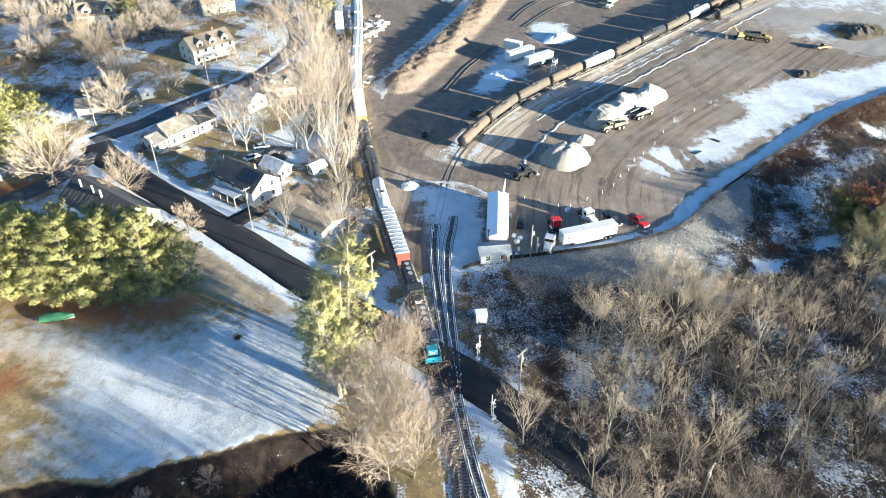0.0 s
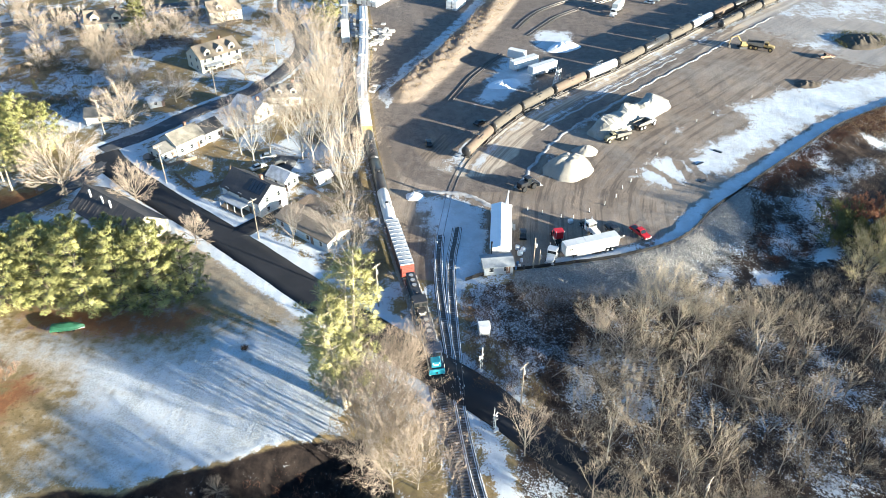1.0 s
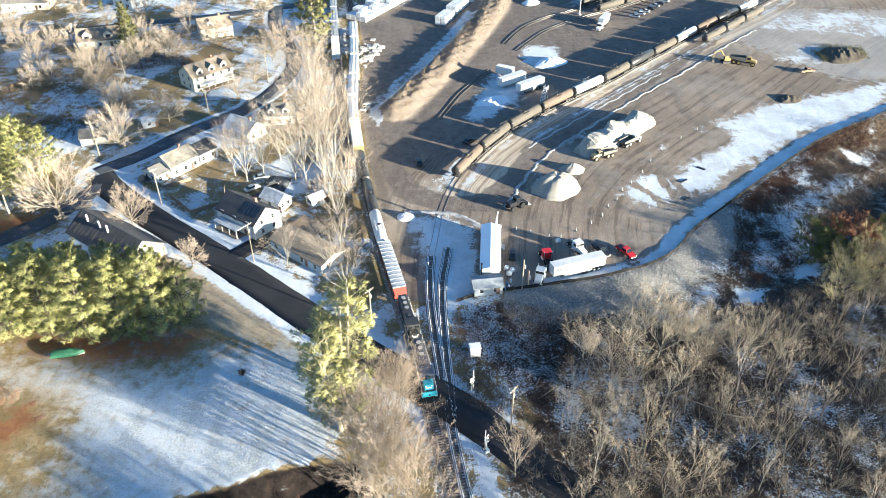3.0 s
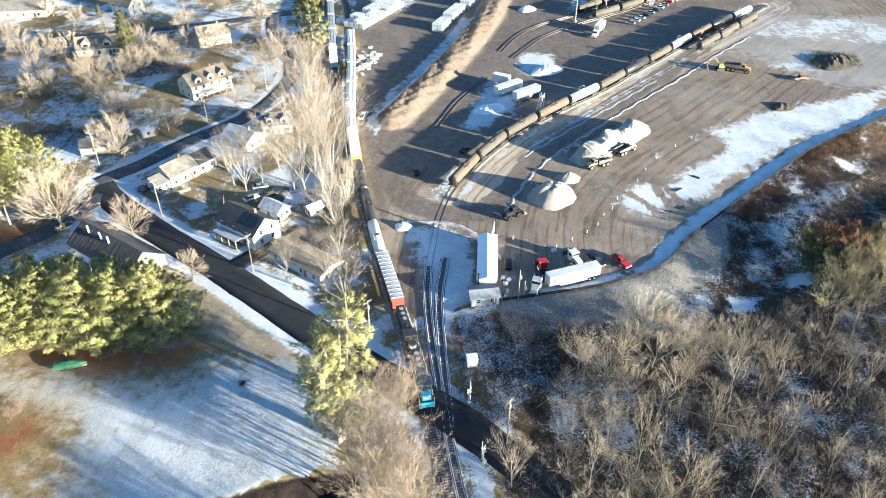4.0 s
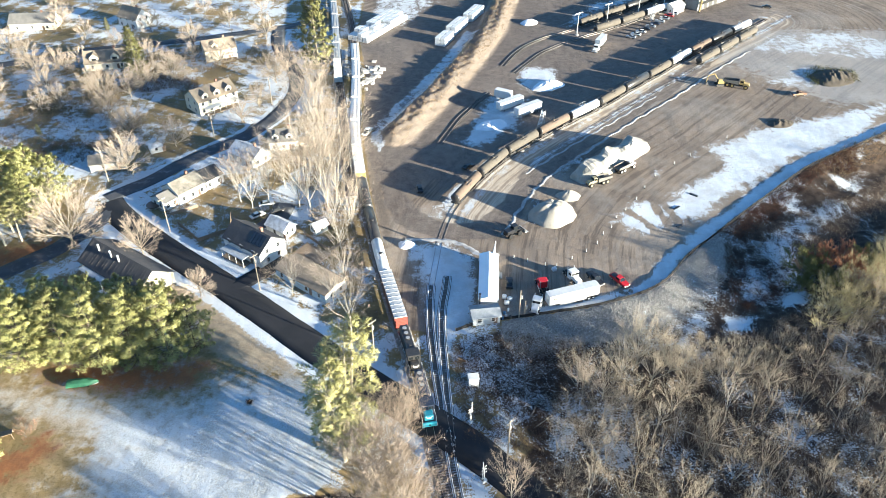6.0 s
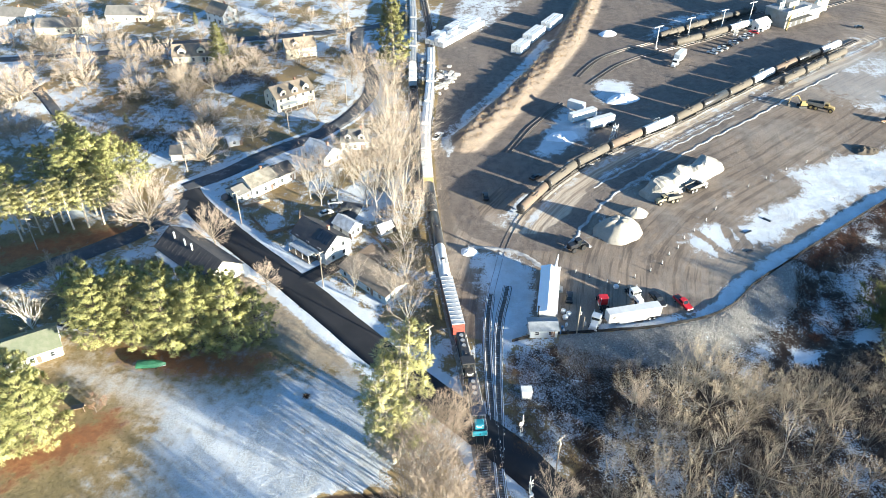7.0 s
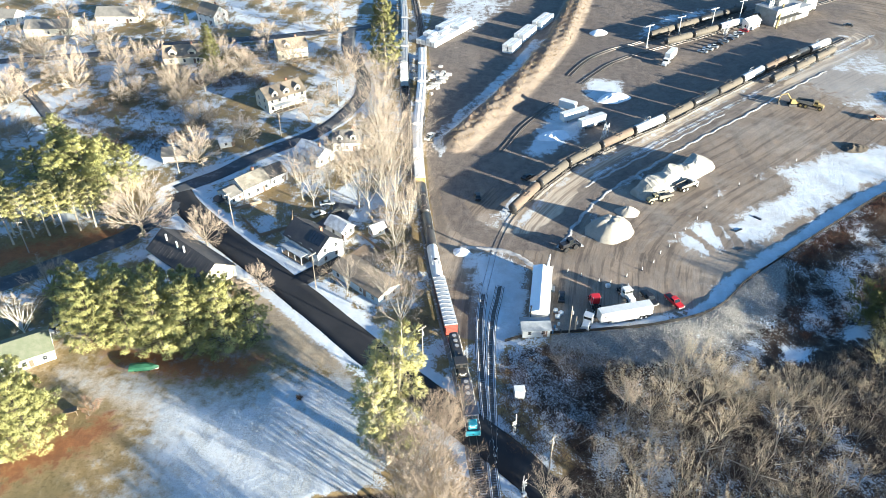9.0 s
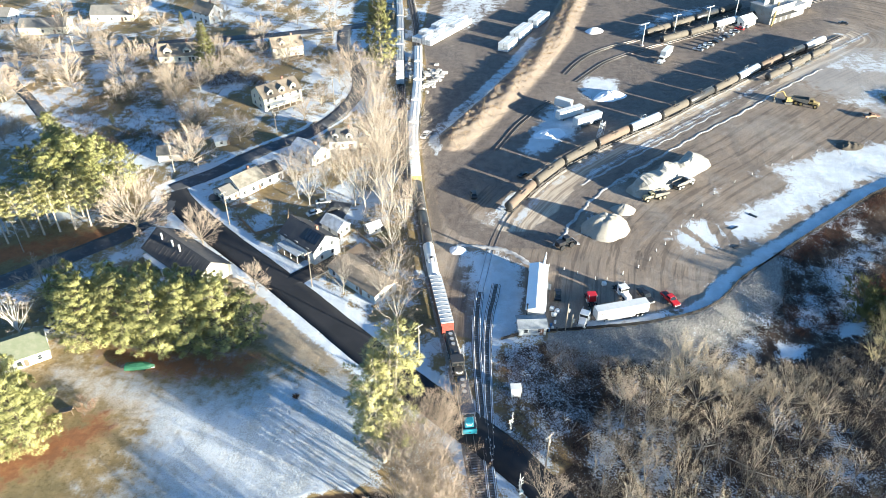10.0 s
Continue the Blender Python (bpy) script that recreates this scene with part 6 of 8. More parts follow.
def dump_truck(name, label, m, body):
    root = thing(name, m, label, "dump truck", "dump trucks")
    hood = cars_body(bmesh.new(), [(2.6, 1.1), (4.8, 1.1), (4.9, 1.5), (4.6, 2.1), (2.6, 2.5)], 2.2, 0.15)
    bmesh.ops.bevel(hood, geom=list(hood.edges), offset=0.08, segments=1, affect="EDGES")
    part("bonnet", hood, body, root)
    c = part("cab", boxes((1.2, 2.7, -0.95, 0.95, 1.5, 3.3), bevel=0.1), body, root)
    part("windshield", boxes((2.68, 2.74, -0.85, 0.85, 2.4, 3.15)), DARK_GLASS, c)
    for s in (-1, 1):
        part("side_window", boxes((1.4, 2.5, s * 0.95 - 0.02, s * 0.95 + 0.02, 2.35, 3.1)), DARK_GLASS, c)
    part("chassis", boxes((-4.4, 3.8, -0.55, 0.55, 0.9, 1.35)), CHASSIS, root)
    bm = bmesh.new()
    o = [(-5.0, 2.1), (0.9, 1.5), (0.9, 3.1), (-4.9, 2.9)]
    for s in (-1, 1):
        vs = [bm.verts.new((x, s * 1.45, z)) for x, z in o]
        ws = [bm.verts.new((x, s * 1.3, z)) for x, z in o]
        for i in range(4):
            bm.faces.new((vs[i], vs[(i + 1) % 4], ws[(i + 1) % 4], ws[i]))
        bm.faces.new(vs)
        bm.faces.new(ws)
    add_box(bm, 0.8, 0.95, -1.45, 1.45, 1.5, 3.25)
    a = [bm.verts.new(v) for v in ((-5.0, -1.4, 2.1), (0.9, -1.4, 1.5), (0.9, 1.4, 1.5), (-5.0, 1.4, 2.1))]
    b = [bm.verts.new((v.co.x, v.co.y, v.co.z + 0.15)) for v in a]
    for i in range(4):
        bm.faces.new((a[i], a[(i + 1) % 4], b[(i + 1) % 4], b[i]))
    bm.faces.new(a)
    bm.faces.new(b)
    bmesh.ops.recalc_face_normals(bm, faces=bm.faces)
    part("dump_body", bm, DUSTY_STEEL, root)
    add_wheels(root, [(3.7, -1.1), (3.7, 1.1), (-1.4, -1.1), (-1.4, 1.1), (-3.2, -1.1), (-3.2, 1.1)], 0.85, 0.6, RUBBER, body)
    return root


def wheel_loader(name, label, m, body):
    root = thing(name, m, label, "wheel loader")
    part("engine_cover", boxes((-3.2, -0.6, -1.0, 1.0, 1.2, 2.5), bevel=0.15), body, root)
    part("front_frame", boxes((-0.4, 1.6, -0.7, 0.7, 0.9, 1.8), bevel=0.1), body, root)
    c = part("cab", boxes((-0.9, 0.6, -0.8, 0.8, 1.6, 3.3), bevel=0.08), DARK_GLASS, root)
    part("cab_roof", boxes((-1.0, 0.7, -0.88, 0.88, 3.28, 3.42), bevel=0.04), body, c)
    for s in (-1, 1):
        part("lift_arm", rods(((0.4, s * 0.6, 1.9), (2.0, s * 0.6, 1.6), 0.16), ((2.0, s * 0.6, 1.6), (3.2, s * 0.6, 0.6), 0.16), n=6), body, root)
    bm = cars_body(bmesh.new(), [(3.0, 0.15), (4.2, 0.05), (4.2, 0.15), (3.25, 0.35), (3.2, 1.2), (3.0, 1.25)], 2.8)
    part("bucket", bm, GREY_STEEL, root)
    add_wheels(root, [(-2.1, -1.1), (-2.1, 1.1), (1.1, -1.1), (1.1, 1.1)], 0.8, 0.6, RUBBER, body)
    return root


def excavator(name, label, m, body):
    root = thing(name, m, label, "excavator")
    for s in (-1, 1):
        t = cars_body(bmesh.new(), [(-2.2, 0.35), (-1.8, 0.0), (1.8, 0.0), (2.2, 0.35), (2.0, 0.85), (-2.0, 0.85)], 0.6)
        part("crawler_track", shift(t, y=s * 1.2), DARK_STEEL, root)
    part("upper_body", boxes((-2.4, 1.0, -1.4, 1.4, 1.0, 2.2), bevel=0.12), body, root)
    c = part("cab", boxes((0.0, 1.7, 0.4, 1.35, 1.1, 2.9), bevel=0.08), body, root)
    part("windshield", boxes((1.68, 1.74, 0.5, 1.25, 1.6, 2.7)), DARK_GLASS, c)
    part("counterweight", boxes((-3.0, -2.3, -1.4, 1.4, 1.05, 2.1), bevel=0.15), GREY_STEEL, root)
    part("boom", rods(((0.9, -0.1, 1.8), (3.2, -0.1, 4.8), 0.28, 0.24), ((3.2, -0.1, 4.8), (5.6, -0.1, 4.2), 0.24, 0.2), n=6), body, root)
    part("stick", rods(((5.6, -0.1, 4.3), (5.9, -0.1, 1.6), 0.2, 0.15), n=6), body, root)
    part("bucket", cars_body(bmesh.new(), [(5.5, 1.6), (6.1, 1.6), (6.3, 0.9), (5.7, 0.3), (5.0, 0.6), (5.4, 1.0)], 1.2), DARK_STEEL, root)
    return root


def on(x, y, turn):
    return pose(x, y, gz(x, y), 0, 0, turn)


semi_trailer("semi_trailer", "long white box trailer parked by the yard edge", on(33.4, 137.4, 19), 13.8, WHITE_TANK, True)
tractor_unit("truck_tractor", "white truck tractor coupled ahead of the box trailer", on(24.4, 134.9, 250), WHITE_TANK)
tractor_unit("truck_tractor", "red truck tractor parked behind the trailer", on(26.6, 142.2, 100), RED, 4.6)
pickup("pickup_truck", "red pickup truck parked in the yard", RED, on(46.8, 144.6, -60))
pickup("pickup_truck", "black pickup truck parked in the yard", BLACK, on(40.6, 145.2, -66))
tractor_unit("utility_truck", "white utility truck with gear on its deck", on(34.9, 146.0, -66), WHITE_TANK)
saloon("utility_cart", "dark green utility vehicle beside the white shed", BLACK, on(18.3, 143.6, 86), "vehicle")
dump_truck("dump_truck", "articulated dump truck with a yellow cab by the salt heap", on(50.2, 193.4, 205) @ Matrix.Scale(0.86, 4), PALE_YELLOW)
dump_truck("dump_truck", "articulated dump truck with a white cab by the salt heap", on(60.2, 201.6, 38) @ Matrix.Scale(0.86, 4), WHITE)
wheel_loader("wheel_loader", "dark wheel loader standing by the sand heaps", on(21.5, 166.0, 35), BLACK)
excavator("excavator", "yellow excavator with its boom raised", on(112, 268, 185), YELLOW)
dump_truck("dump_truck", "yellow dump truck beside the excavator", on(117.5, 266, -25), YELLOW)
pickup("pickup_truck", "orange pickup at the far yard edge", ORANGE, on(139, 258, 10))
saloon("car", "black car parked on the shaded yard", BLACK, on(-5.5, 190.2, 98))
saloon("car", "black car parked near the tank cars", BLACK, on(10, 203.4, 45))
pickup("pickup_truck", "white pickup beside the long train", WHITE, on(-24.3, 228, 70))
saloon("car", "black car on the far yard road", BLACK, on(165, 362, 160))
for i, m_ in enumerate((SILVER, WHITE, WHITE, BLACK, SILVER, BLUE_DARK, WHITE, SILVER, RED, WHITE)):
    x, y = 88 + i * 3.1, 320.5 + i * 3.6
    saloon("car", "car parked in a row in the far yard", m_, on(x, y, 150))
semi_trailer("semi_trailer", "white box trailer parked on snowy ground", on(27.0, 247.4, 37), 11.5)
semi_trailer("semi_trailer", "white box trailer beside another on snowy ground", on(33.2, 242.6, 37), 11.5)
semi_trailer("semi_trailer", "short white box trailer behind two long ones", on(25.2, 255.4, -30), 6.5)
saloon("car", "white van parked in the house drive", WHITE, on(-52.5, 176, 40))
saloon("car", "dark car parked in the house drive", BLACK, on(-47.2, 178.5, 35))
saloon("car", "silver car parked in the house drive", SILVER, on(-51, 182, 20))
saloon("car", "silver car parked by the grey house", SILVER, on(-104.2, 121.2, 75))
pickup("pickup_truck", "silver pickup with a brown load by the grey house", SILVER, on(-100.6, 121.6, 100))


# ---- heaps ----
def heap(name, label, x, y, turn, rx, ry, h, material, seed, flat=0.0, n=30, lump=0.0):
    """A heap of loose stuff with gullies down its flanks."""
    rng = random.Random(seed)
    ph = [rng.uniform(0, 6.28) for _ in range(6)]
    verts, faces = [(0, 0, h * 0.97)], []
    rings = 9 if not lump else 16
    for j in range(1, rings + 1):
        u = j / rings
        for i in range(n):
            a = 2 * math.pi * i / n
            k = 1 + 0.05 * math.sin(3 * a + ph[0]) + 0.035 * math.sin(5 * a + ph[1]) + 0.02 * math.sin(9 * a + ph[2])
            z = h * (1 - max(0, (u - flat) / (1 - flat)) ** 1.25) * (1 + 0.16 * math.sin(4 * a + ph[3]) * u * (1 - u)) + 0.12 * math.sin(7 * a + ph[4] + 3 * u) * u * (1 - u) * 4 + rng.uniform(-0.12, 0.12) * u * (u < 1)
            vx, vy = rx * k * u * math.cos(a), ry * k * u * math.sin(a)
            z += lump * (math.sin(vx * 1.3 + ph[5]) * math.sin(vy * 1.1 + ph[2]) + 0.7 * math.sin(vx * 2.4 - vy * 1.9 + ph[1])) * (1 - u * u)
            verts.append((vx, vy, z if u < 1 else -0.25))
    for i in range(n):
        faces.append((0, 1 + i, 1 + (i + 1) % n))
    for j in range(rings - 1):
        for i in range(n):
            a, b = 1 + j * n, 1 + (j + 1) * n
            faces.append((a + i, b + i, b + (i + 1) % n, a + (i + 1) % n))
    ob = mesh_ob(name, verts, faces, material, True)
    ob.matrix_basis = on(x, y, turn)
    return tagged(ob, label, "heap", "heaps")


heap("sand_mound", "pale conical sand heap in the yard", 33.6, 175.5, 20, 7.4, 6.2, 4.2, SAND, 1, 0.34, 48, 0.1)
heap("sand_mound", "small pale sand heap", 39.8, 186, 0, 4.0, 3.0, 2.2, SAND, 2, 0.1)


def ridge(name, label, pts, w, h, material, seed):
    """A long tipped heap with a lumpy crest and steep, gullied flanks."""
    rng = random.Random(seed)
    c = resample(pts, 0.7)
    nrm = normals_of(c)
    verts, faces, m = [], [], len(c)
    prof = ((-0.5, -0.1), (-0.44, 0.22), (-0.34, 0.62), (-0.25, 0.9), (-0.08, 1.0), (0.12, 0.97), (0.26, 0.86), (0.36, 0.5), (0.45, 0.18), (0.5, -0.1))
    for i, (q, n) in enumerate(zip(c, nrm)):
        u = i / (m - 1)
        end = min(1.0, u / 0.10, (1 - u) / 0.16) ** 0.6
        crest = 0.07 * math.sin(i * 0.37) + 0.05 * math.sin(i * 0.83 + 1) + rng.uniform(-0.02, 0.02)
        for a, z in prof:
            b = Vector((q[0], q[1], 0)) * 0.22 + Vector((0, 0, 1.5 * a))
            p = q + n * (a * w * (0.45 + 0.55 * end) + 1.6 * noise.noise(b) * (z > -0.05))
            verts.append((p[0], p[1], gz(p[0], p[1]) + max(-0.2, z * h * end * (1 + crest + 0.22 * noise.noise(b * 1.7)) + 0.22 * noise.noise(b * 3.1) * (z > 0.1))))
    k = len(prof)
    for i in range(m - 1):
        for j in range(k - 1):
            a = i * k + j
            faces.append((a, a + 1, a + k + 1, a + k))
    faces.append(tuple(range(k))[::-1])
    faces.append(tuple((m - 1) * k + j for j in range(k)))
    tagged(mesh_ob(name, verts, faces, material), label, "heap", "heaps")


ridge("salt_mound", "long white salt heap with steep gullied faces", [(43.5, 195), (50, 200.5), (58.5, 208.5), (66, 215.5), (71, 219)], 9.5, 4.4, SALT, 3)
heap("snow_mound", "rounded dirty snow heap", -8.6, 161.2, 0, 2.6, 2.2, 1.4, SNOW, 4)
heap("snow_mound", "ploughed snow heap on the dark yard", 44, 268, 30, 7.5, 4.5, 2.0, SNOW, 5, 0.2, 44, 0.1)
heap("snow_mound", "ploughed snow heap by the trailers", 19.5, 234, 30, 6.5, 4.0, 1.1, SNOW, 6, 0.2, 44, 0.08)
heap("snow_mound", "far ploughed snow heap", 44, 341, 30, 5, 3.5, 1.8, SNOW, 7, 0.2)
heap("brush_mound", "dark brush heap at the far yard edge", 160, 275, 30, 11, 8, 2.0, DARK_EARTH, 9, 0.2, 48, 0.4)
heap("gravel_mound", "low dark gravel heap at the edge of the snow", 122.8, 234.5, 25, 5.6, 3.6, 0.9, DARK_EARTH, 10, 0.2, 40, 0.22)


# ---- yard buildings ----
def long_shed():
    root = thing("long_shed", pose(12.9, 143.2, 0, 0, 0, 86), "long narrow white-roofed shed beside the tracks", "shed")
    bm = bmesh.new()
    add_prism(bm, [(-2.3, -0.3), (2.3, -0.3), (2.3, 3.3), (0, 4.0), (-2.3, 3.3)], -9.2, 9.2)
    part("wall", bm, WHITE, root)
    bm = bmesh.new()
    add_prism(bm, [(-2.5, 3.26), (0, 4.02), (2.5, 3.26), (2.5, 3.38), (0, 4.16), (-2.5, 3.38)], -9.4, 9.4)
    roof = part("roof", bm, SNOWY_WHITE, root)
    for k in range(9):
        x = -8.4 + k * 2.1
        part("roof_seam", boxes((x - 0.03, x + 0.03, -0.05, 0.05, 4.1, 4.2)), WHITE, roof)
    part("roof_mast", rods(((9.0, -1.2, 3.6), (9.3, -1.6, 7.6), 0.42, 0.12), n=8), WHITE_TANK, root)
    for k in range(3):
        part("dock_door", boxes((-6 + k * 5, -3.6 + k * 5, -2.36, -2.28, 0.2, 2.7)), GREY_STEEL, root)
    for y in (-2.7, -3.3):
        part("dock_step", boxes((3.0, 5.2, y - 0.3, y + 0.3, 0, 0.9 if y > -3 else 0.5)), CONCRETE, root)
    return root


FROST_ROOF = mat("frosted_blue_grey_roof", (0.20, 0.22, 0.24), (0.30, 0.32, 0.34), 0.8, coarse=0.8, fine=5)
SNOWY_WHITE = mat("snow_covered_metal_roof", (0.78, 0.79, 0.80), (0.7, 0.71, 0.72), 0.6, coarse=0.6, amount=0.4)
long_shed()
house("shed", 11.3, 130.6, 8, 6.6, 4.4, 2.3, 0.7, GREY_SIDING, FROST_ROOF, "low grey shed with a frosted shallow roof", False, 2)
part_pipe = thing("stove_pipe", on(10.2, 133.9, 0), "black upright stove pipe beside the shed", "pipe")
part("pipe", rods(((0, 0, 0), (0, 0, 4.8), 0.16), ((0, 0, 4.8), (0, 0, 5.1), 0.26), n=10), BLACK, part_pipe)


def relay_box(x, y, turn):
    root = thing("signal_cabinet", on(x, y, turn), "white metal railway signal cabinet", "cabinet")
    b = part("body", boxes((-1.1, 1.1, -0.9, 0.9, 0.15, 2.5), bevel=0.04), GREY_LIGHT, root)
    part("roof", boxes((-1.2, 1.2, -1.0, 1.0, 2.5, 2.64), bevel=0.04), WHITE, root)
    part("door", boxes((-0.5, 0.5, -0.95, -0.88, 0.25, 2.3)), WHITE, b)
    part("base", boxes((-1.15, 1.15, -0.95, 0.95, -0.2, 0.15)), CONCRETE, root)


GREY_LIGHT = paint("light_grey_paint", (0.55, 0.56, 0.57), 0.5)
relay_box(7.6, 109.2, 8)


OFFICE_WALL = mat("weathered_grey_cladding", (0.26, 0.26, 0.255), (0.18, 0.178, 0.172), 0.8, coarse=0.4, grime=(0.2, 0.17, 0.14))
OFFICE_ROOF = mat("dirty_flat_roof", (0.33, 0.33, 0.33), (0.22, 0.22, 0.22), 0.85, coarse=0.4)


def yard_office():
    root = thing("yard_office", on(132, 368, 40), "grey flat-roofed yard building with stacks and loading gear", "building")
    b = part("wall", boxes((-9, 9, -6, 6, -0.3, 7.5), (9, 19, -6, 4, -0.3, 5.5)), OFFICE_WALL, root)
    part("roof", boxes((-9.3, 9.3, -6.3, 6.3, 7.5, 7.9), (8.9, 19.3, -6.3, 4.3, 5.5, 5.8)), OFFICE_ROOF, root)
    part("parapet", boxes((-9.3, 9.3, -6.3, -6.0, 7.9, 8.5)), OFFICE_WALL, root)
    part("penthouse", boxes((-3, 5, -2, 5, 7.9, 10.4), bevel=0.08), OFFICE_WALL, root)
    for k in range(4):
        part("dock_door", boxes((-8 + k * 4.4, -5 + k * 4.4, -6.08, -5.98, 0.1, 3.6)), DARK_STEEL, b)
    for x in (-7.5, -6, -4.4, 7):
        part("roof_stack", rods(((x, 0, 7.9), (x, 0, 11.2 + 0.4 * math.sin(x)), 0.35), n=8), WHITE, root)
    for x in (21.5, 25, 28.5):
        t = part("silo", rods(((x, -2, 1.2), (x, -2, 6.5), 1.5), ((x, -2, 6.5), (x, -2, 7.6), 1.5, 0.3), n=12), CREAM, root, "cream steel silo")
        part("silo_leg", rods(((x - 1.1, -3.0, 0), (x - 1.1, -3.0, 1.3), 0.1), ((x + 1.1, -3.0, 0), (x + 1.1, -3.0, 1.3), 0.1), ((x, -0.7, 0), (x, -0.7, 1.3), 0.1), n=6), DARK_STEEL, t)
    part("conveyor", rods(((-12, -9, 0.8), (-2, -4, 9.2), 0.45), n=6), YELLOW, root, "yellow inclined conveyor")
    part("dock_canopy", boxes((-8.6, 8.6, -8.6, -6.1, 3.9, 4.1)), DARK_STEEL, root)
    for k in range(3):
        window(root, pose(-6 + k * 5, -6.0, 5.6), 0.95, 1.25)


yard_office()
house("shed", 117, 357, 40, 9, 6, 3.2, 1.6, WHITE, SNOWY_ROOF, "small white gabled shed in the far yard", False, 2)


def rack_mast(x, y, turn):
    root = thing("loading_mast", on(x, y, turn), "tall pale loading mast beside the tank cars", "mast", "loading masts")
    part("post", rods(((0, 0, 0), (0, 0, 10.5), 0.22, 0.16), n=8), WHITE, root)
    part("arm", boxes((-2.6, 2.6, -0.12, 0.12, 10.0, 10.25)), WHITE, root)
    part("base", boxes((-0.6, 0.6, -0.6, 0.6, 0, 0.5)), CONCRETE, root)


for x, y in ((64, 324), (80, 337), (98, 351), (114, 364)):
    rack_mast(x, y, 38)


def loading_rack(x, y, turn):
    root = thing("loading_stair", on(x, y, turn), "pale metal access stair by the tank cars", "stair")
    bm = boxes((-0.9, 0.9, -0.6, 0.6, 4.2, 4.35))
    for k in range(10):
        add_box(bm, -2.8 + k * 0.28, -2.5 + k * 0.28, -0.6, 0.6, 0.4 * k + 0.2, 0.4 * k + 0.27)
    part("stair", bm, WHITE, root)
    part("frame", rods(((-0.8, -0.55, 0), (-0.8, -0.55, 5.3), 0.07), ((0.8, -0.55, 0), (0.8, -0.55, 5.3), 0.07), ((-0.8, 0.55, 0), (-0.8, 0.55, 5.3), 0.07), ((0.8, 0.55, 0), (0.8, 0.55, 5.3), 0.07), ((-2.9, -0.6, 0.2), (-0.2, -0.6, 5.2), 0.06), ((-2.9, 0.6, 0.2), (-0.2, 0.6, 5.2), 0.06), n=6), WHITE, root)


semi_trailer("semi_trailer", "short white tank trailer by the loading rack", on(72.5, 311.5, 62), 9.0)
tractor_unit("truck_tractor", "white truck tractor by the loading rack", on(69.6, 305.2, 242), WHITE_TANK)
loading_rack(37.6, 234.5, 60)
loading_rack(104, 346, 60)


def lumber_pack(x, y, z, turn, L, W, H):
    root = thing("lumber_pack", pose(x, y, z, 0, 0, turn), "white plastic-wrapped pack of lumber on bearers", "lumber", "lumber packs")
    part("wrap", boxes((-L / 2, L / 2, -W / 2, W / 2, 0.12, H), bevel=0.06), PLASTIC_WRAP, root)
    for k in (-0.35, 0, 0.35):
        part("bearer", boxes((k * L - 0.06, k * L + 0.06, -W / 2, W / 2, 0, 0.12)), TIMBER, root)
        part("strap", boxes((k * L - 0.03, k * L + 0.03, -W / 2 - 0.012, W / 2 + 0.012, 0.11, H + 0.012)), BLACK, root)


rng = random.Random(31)
for (cx, cy), ang, rows_n, cols in (((-27, 333), 62, 4, 7), ((3.5, 316), 66, 2, 2), ((9.5, 332), 66, 2, 3), ((18, 350), 66, 2, 3)):
    for i in range(rows_n):
        for j in range(cols):
            u, v = (j - (cols - 1) / 2) * 5.2, (i - (rows_n - 1) / 2) * 2.6
            c, sn = math.cos(radians(ang)), math.sin(radians(ang))
            for k in range(rng.choice((2, 3, 3)) if rows_n > 2 else 3):
                x, y = cx + u * c - v * sn, cy + u * sn + v * c
                lumber_pack(x, y, gz(cx, cy) + 1.25 * k, ang + rng.uniform(-1, 1), 4.9, 2.3, 1.25)


def junk():
    rng = random.Random(12)
    for k in range(34):
        x, y = -27.5 + rng.gauss(0, 2.6), 279 + rng.gauss(0, 6.5)
        a, b, c = rng.uniform(0.5, 1.8), rng.uniform(0.4, 1.1), rng.uniform(0.4, 1.2)
        ob = part("concrete_block", boxes((-a, a, -b, b, 0, c), bevel=0.08), CONCRETE)
        ob.matrix_basis = pose(x, y, gz(x, y), 0, 0, rng.uniform(0, 180)) @ pose(0, 0, -0.08, rng.uniform(-6, 6), rng.uniform(-6, 6), 0)
        tagged(ob, "broken concrete block dumped by the tracks", "block", "dumped blocks")


junk()


# ---- poles, wires and signals ----
def utility_pole(x, y, h=11.0, turn=0.0, arms=1, label="weathered wooden utility pole with a crossarm"):
    root = thing("utility_pole", on(x, y, turn), label, "utility pole", "utility poles")
    part("pole", rods(((0, 0, -0.3), (0, 0, h), 0.17, 0.12), n=8), WOOD_POLE, root)
    for k in range(arms):
        z = h - 0.5 - k * 1.0
        a = part("crossarm", boxes((-1.25, 1.25, -0.07, 0.07, z, z + 0.16)), WOOD_POLE, root)
        for q in (-1.1, -0.45, 0.45, 1.1):
            part("insulator", rods(((q, 0, z + 0.16), (q, 0, z + 0.36), 0.06), n=6), GREY_LIGHT, a)
    part("transformer", rods(((0.32, 0.1, h - 2.6), (0.32, 0.1, h - 1.6), 0.24), n=10), GREY_STEEL, root)
    return root


def wire(name, ends, sag, label):
    cu = bpy.data.curves.new(name, "CURVE")
    cu.dimensions, cu.bevel_depth, cu.bevel_resolution = "3D", 0.022, 0
    for a, b in zip(ends, ends[1:]):
        sp = cu.splines.new("POLY")
        sp.points.add(12)
        for i in range(13):
            t = i / 12
            p = Vector(a).lerp(Vector(b), t)
            sp.points[i].co = (p.x, p.y, p.z - sag * 4 * t * (1 - t), 1)
    cu.materials.append(WIRE)
    return tagged(new(name, cu), label, "cable", "overhead cables")


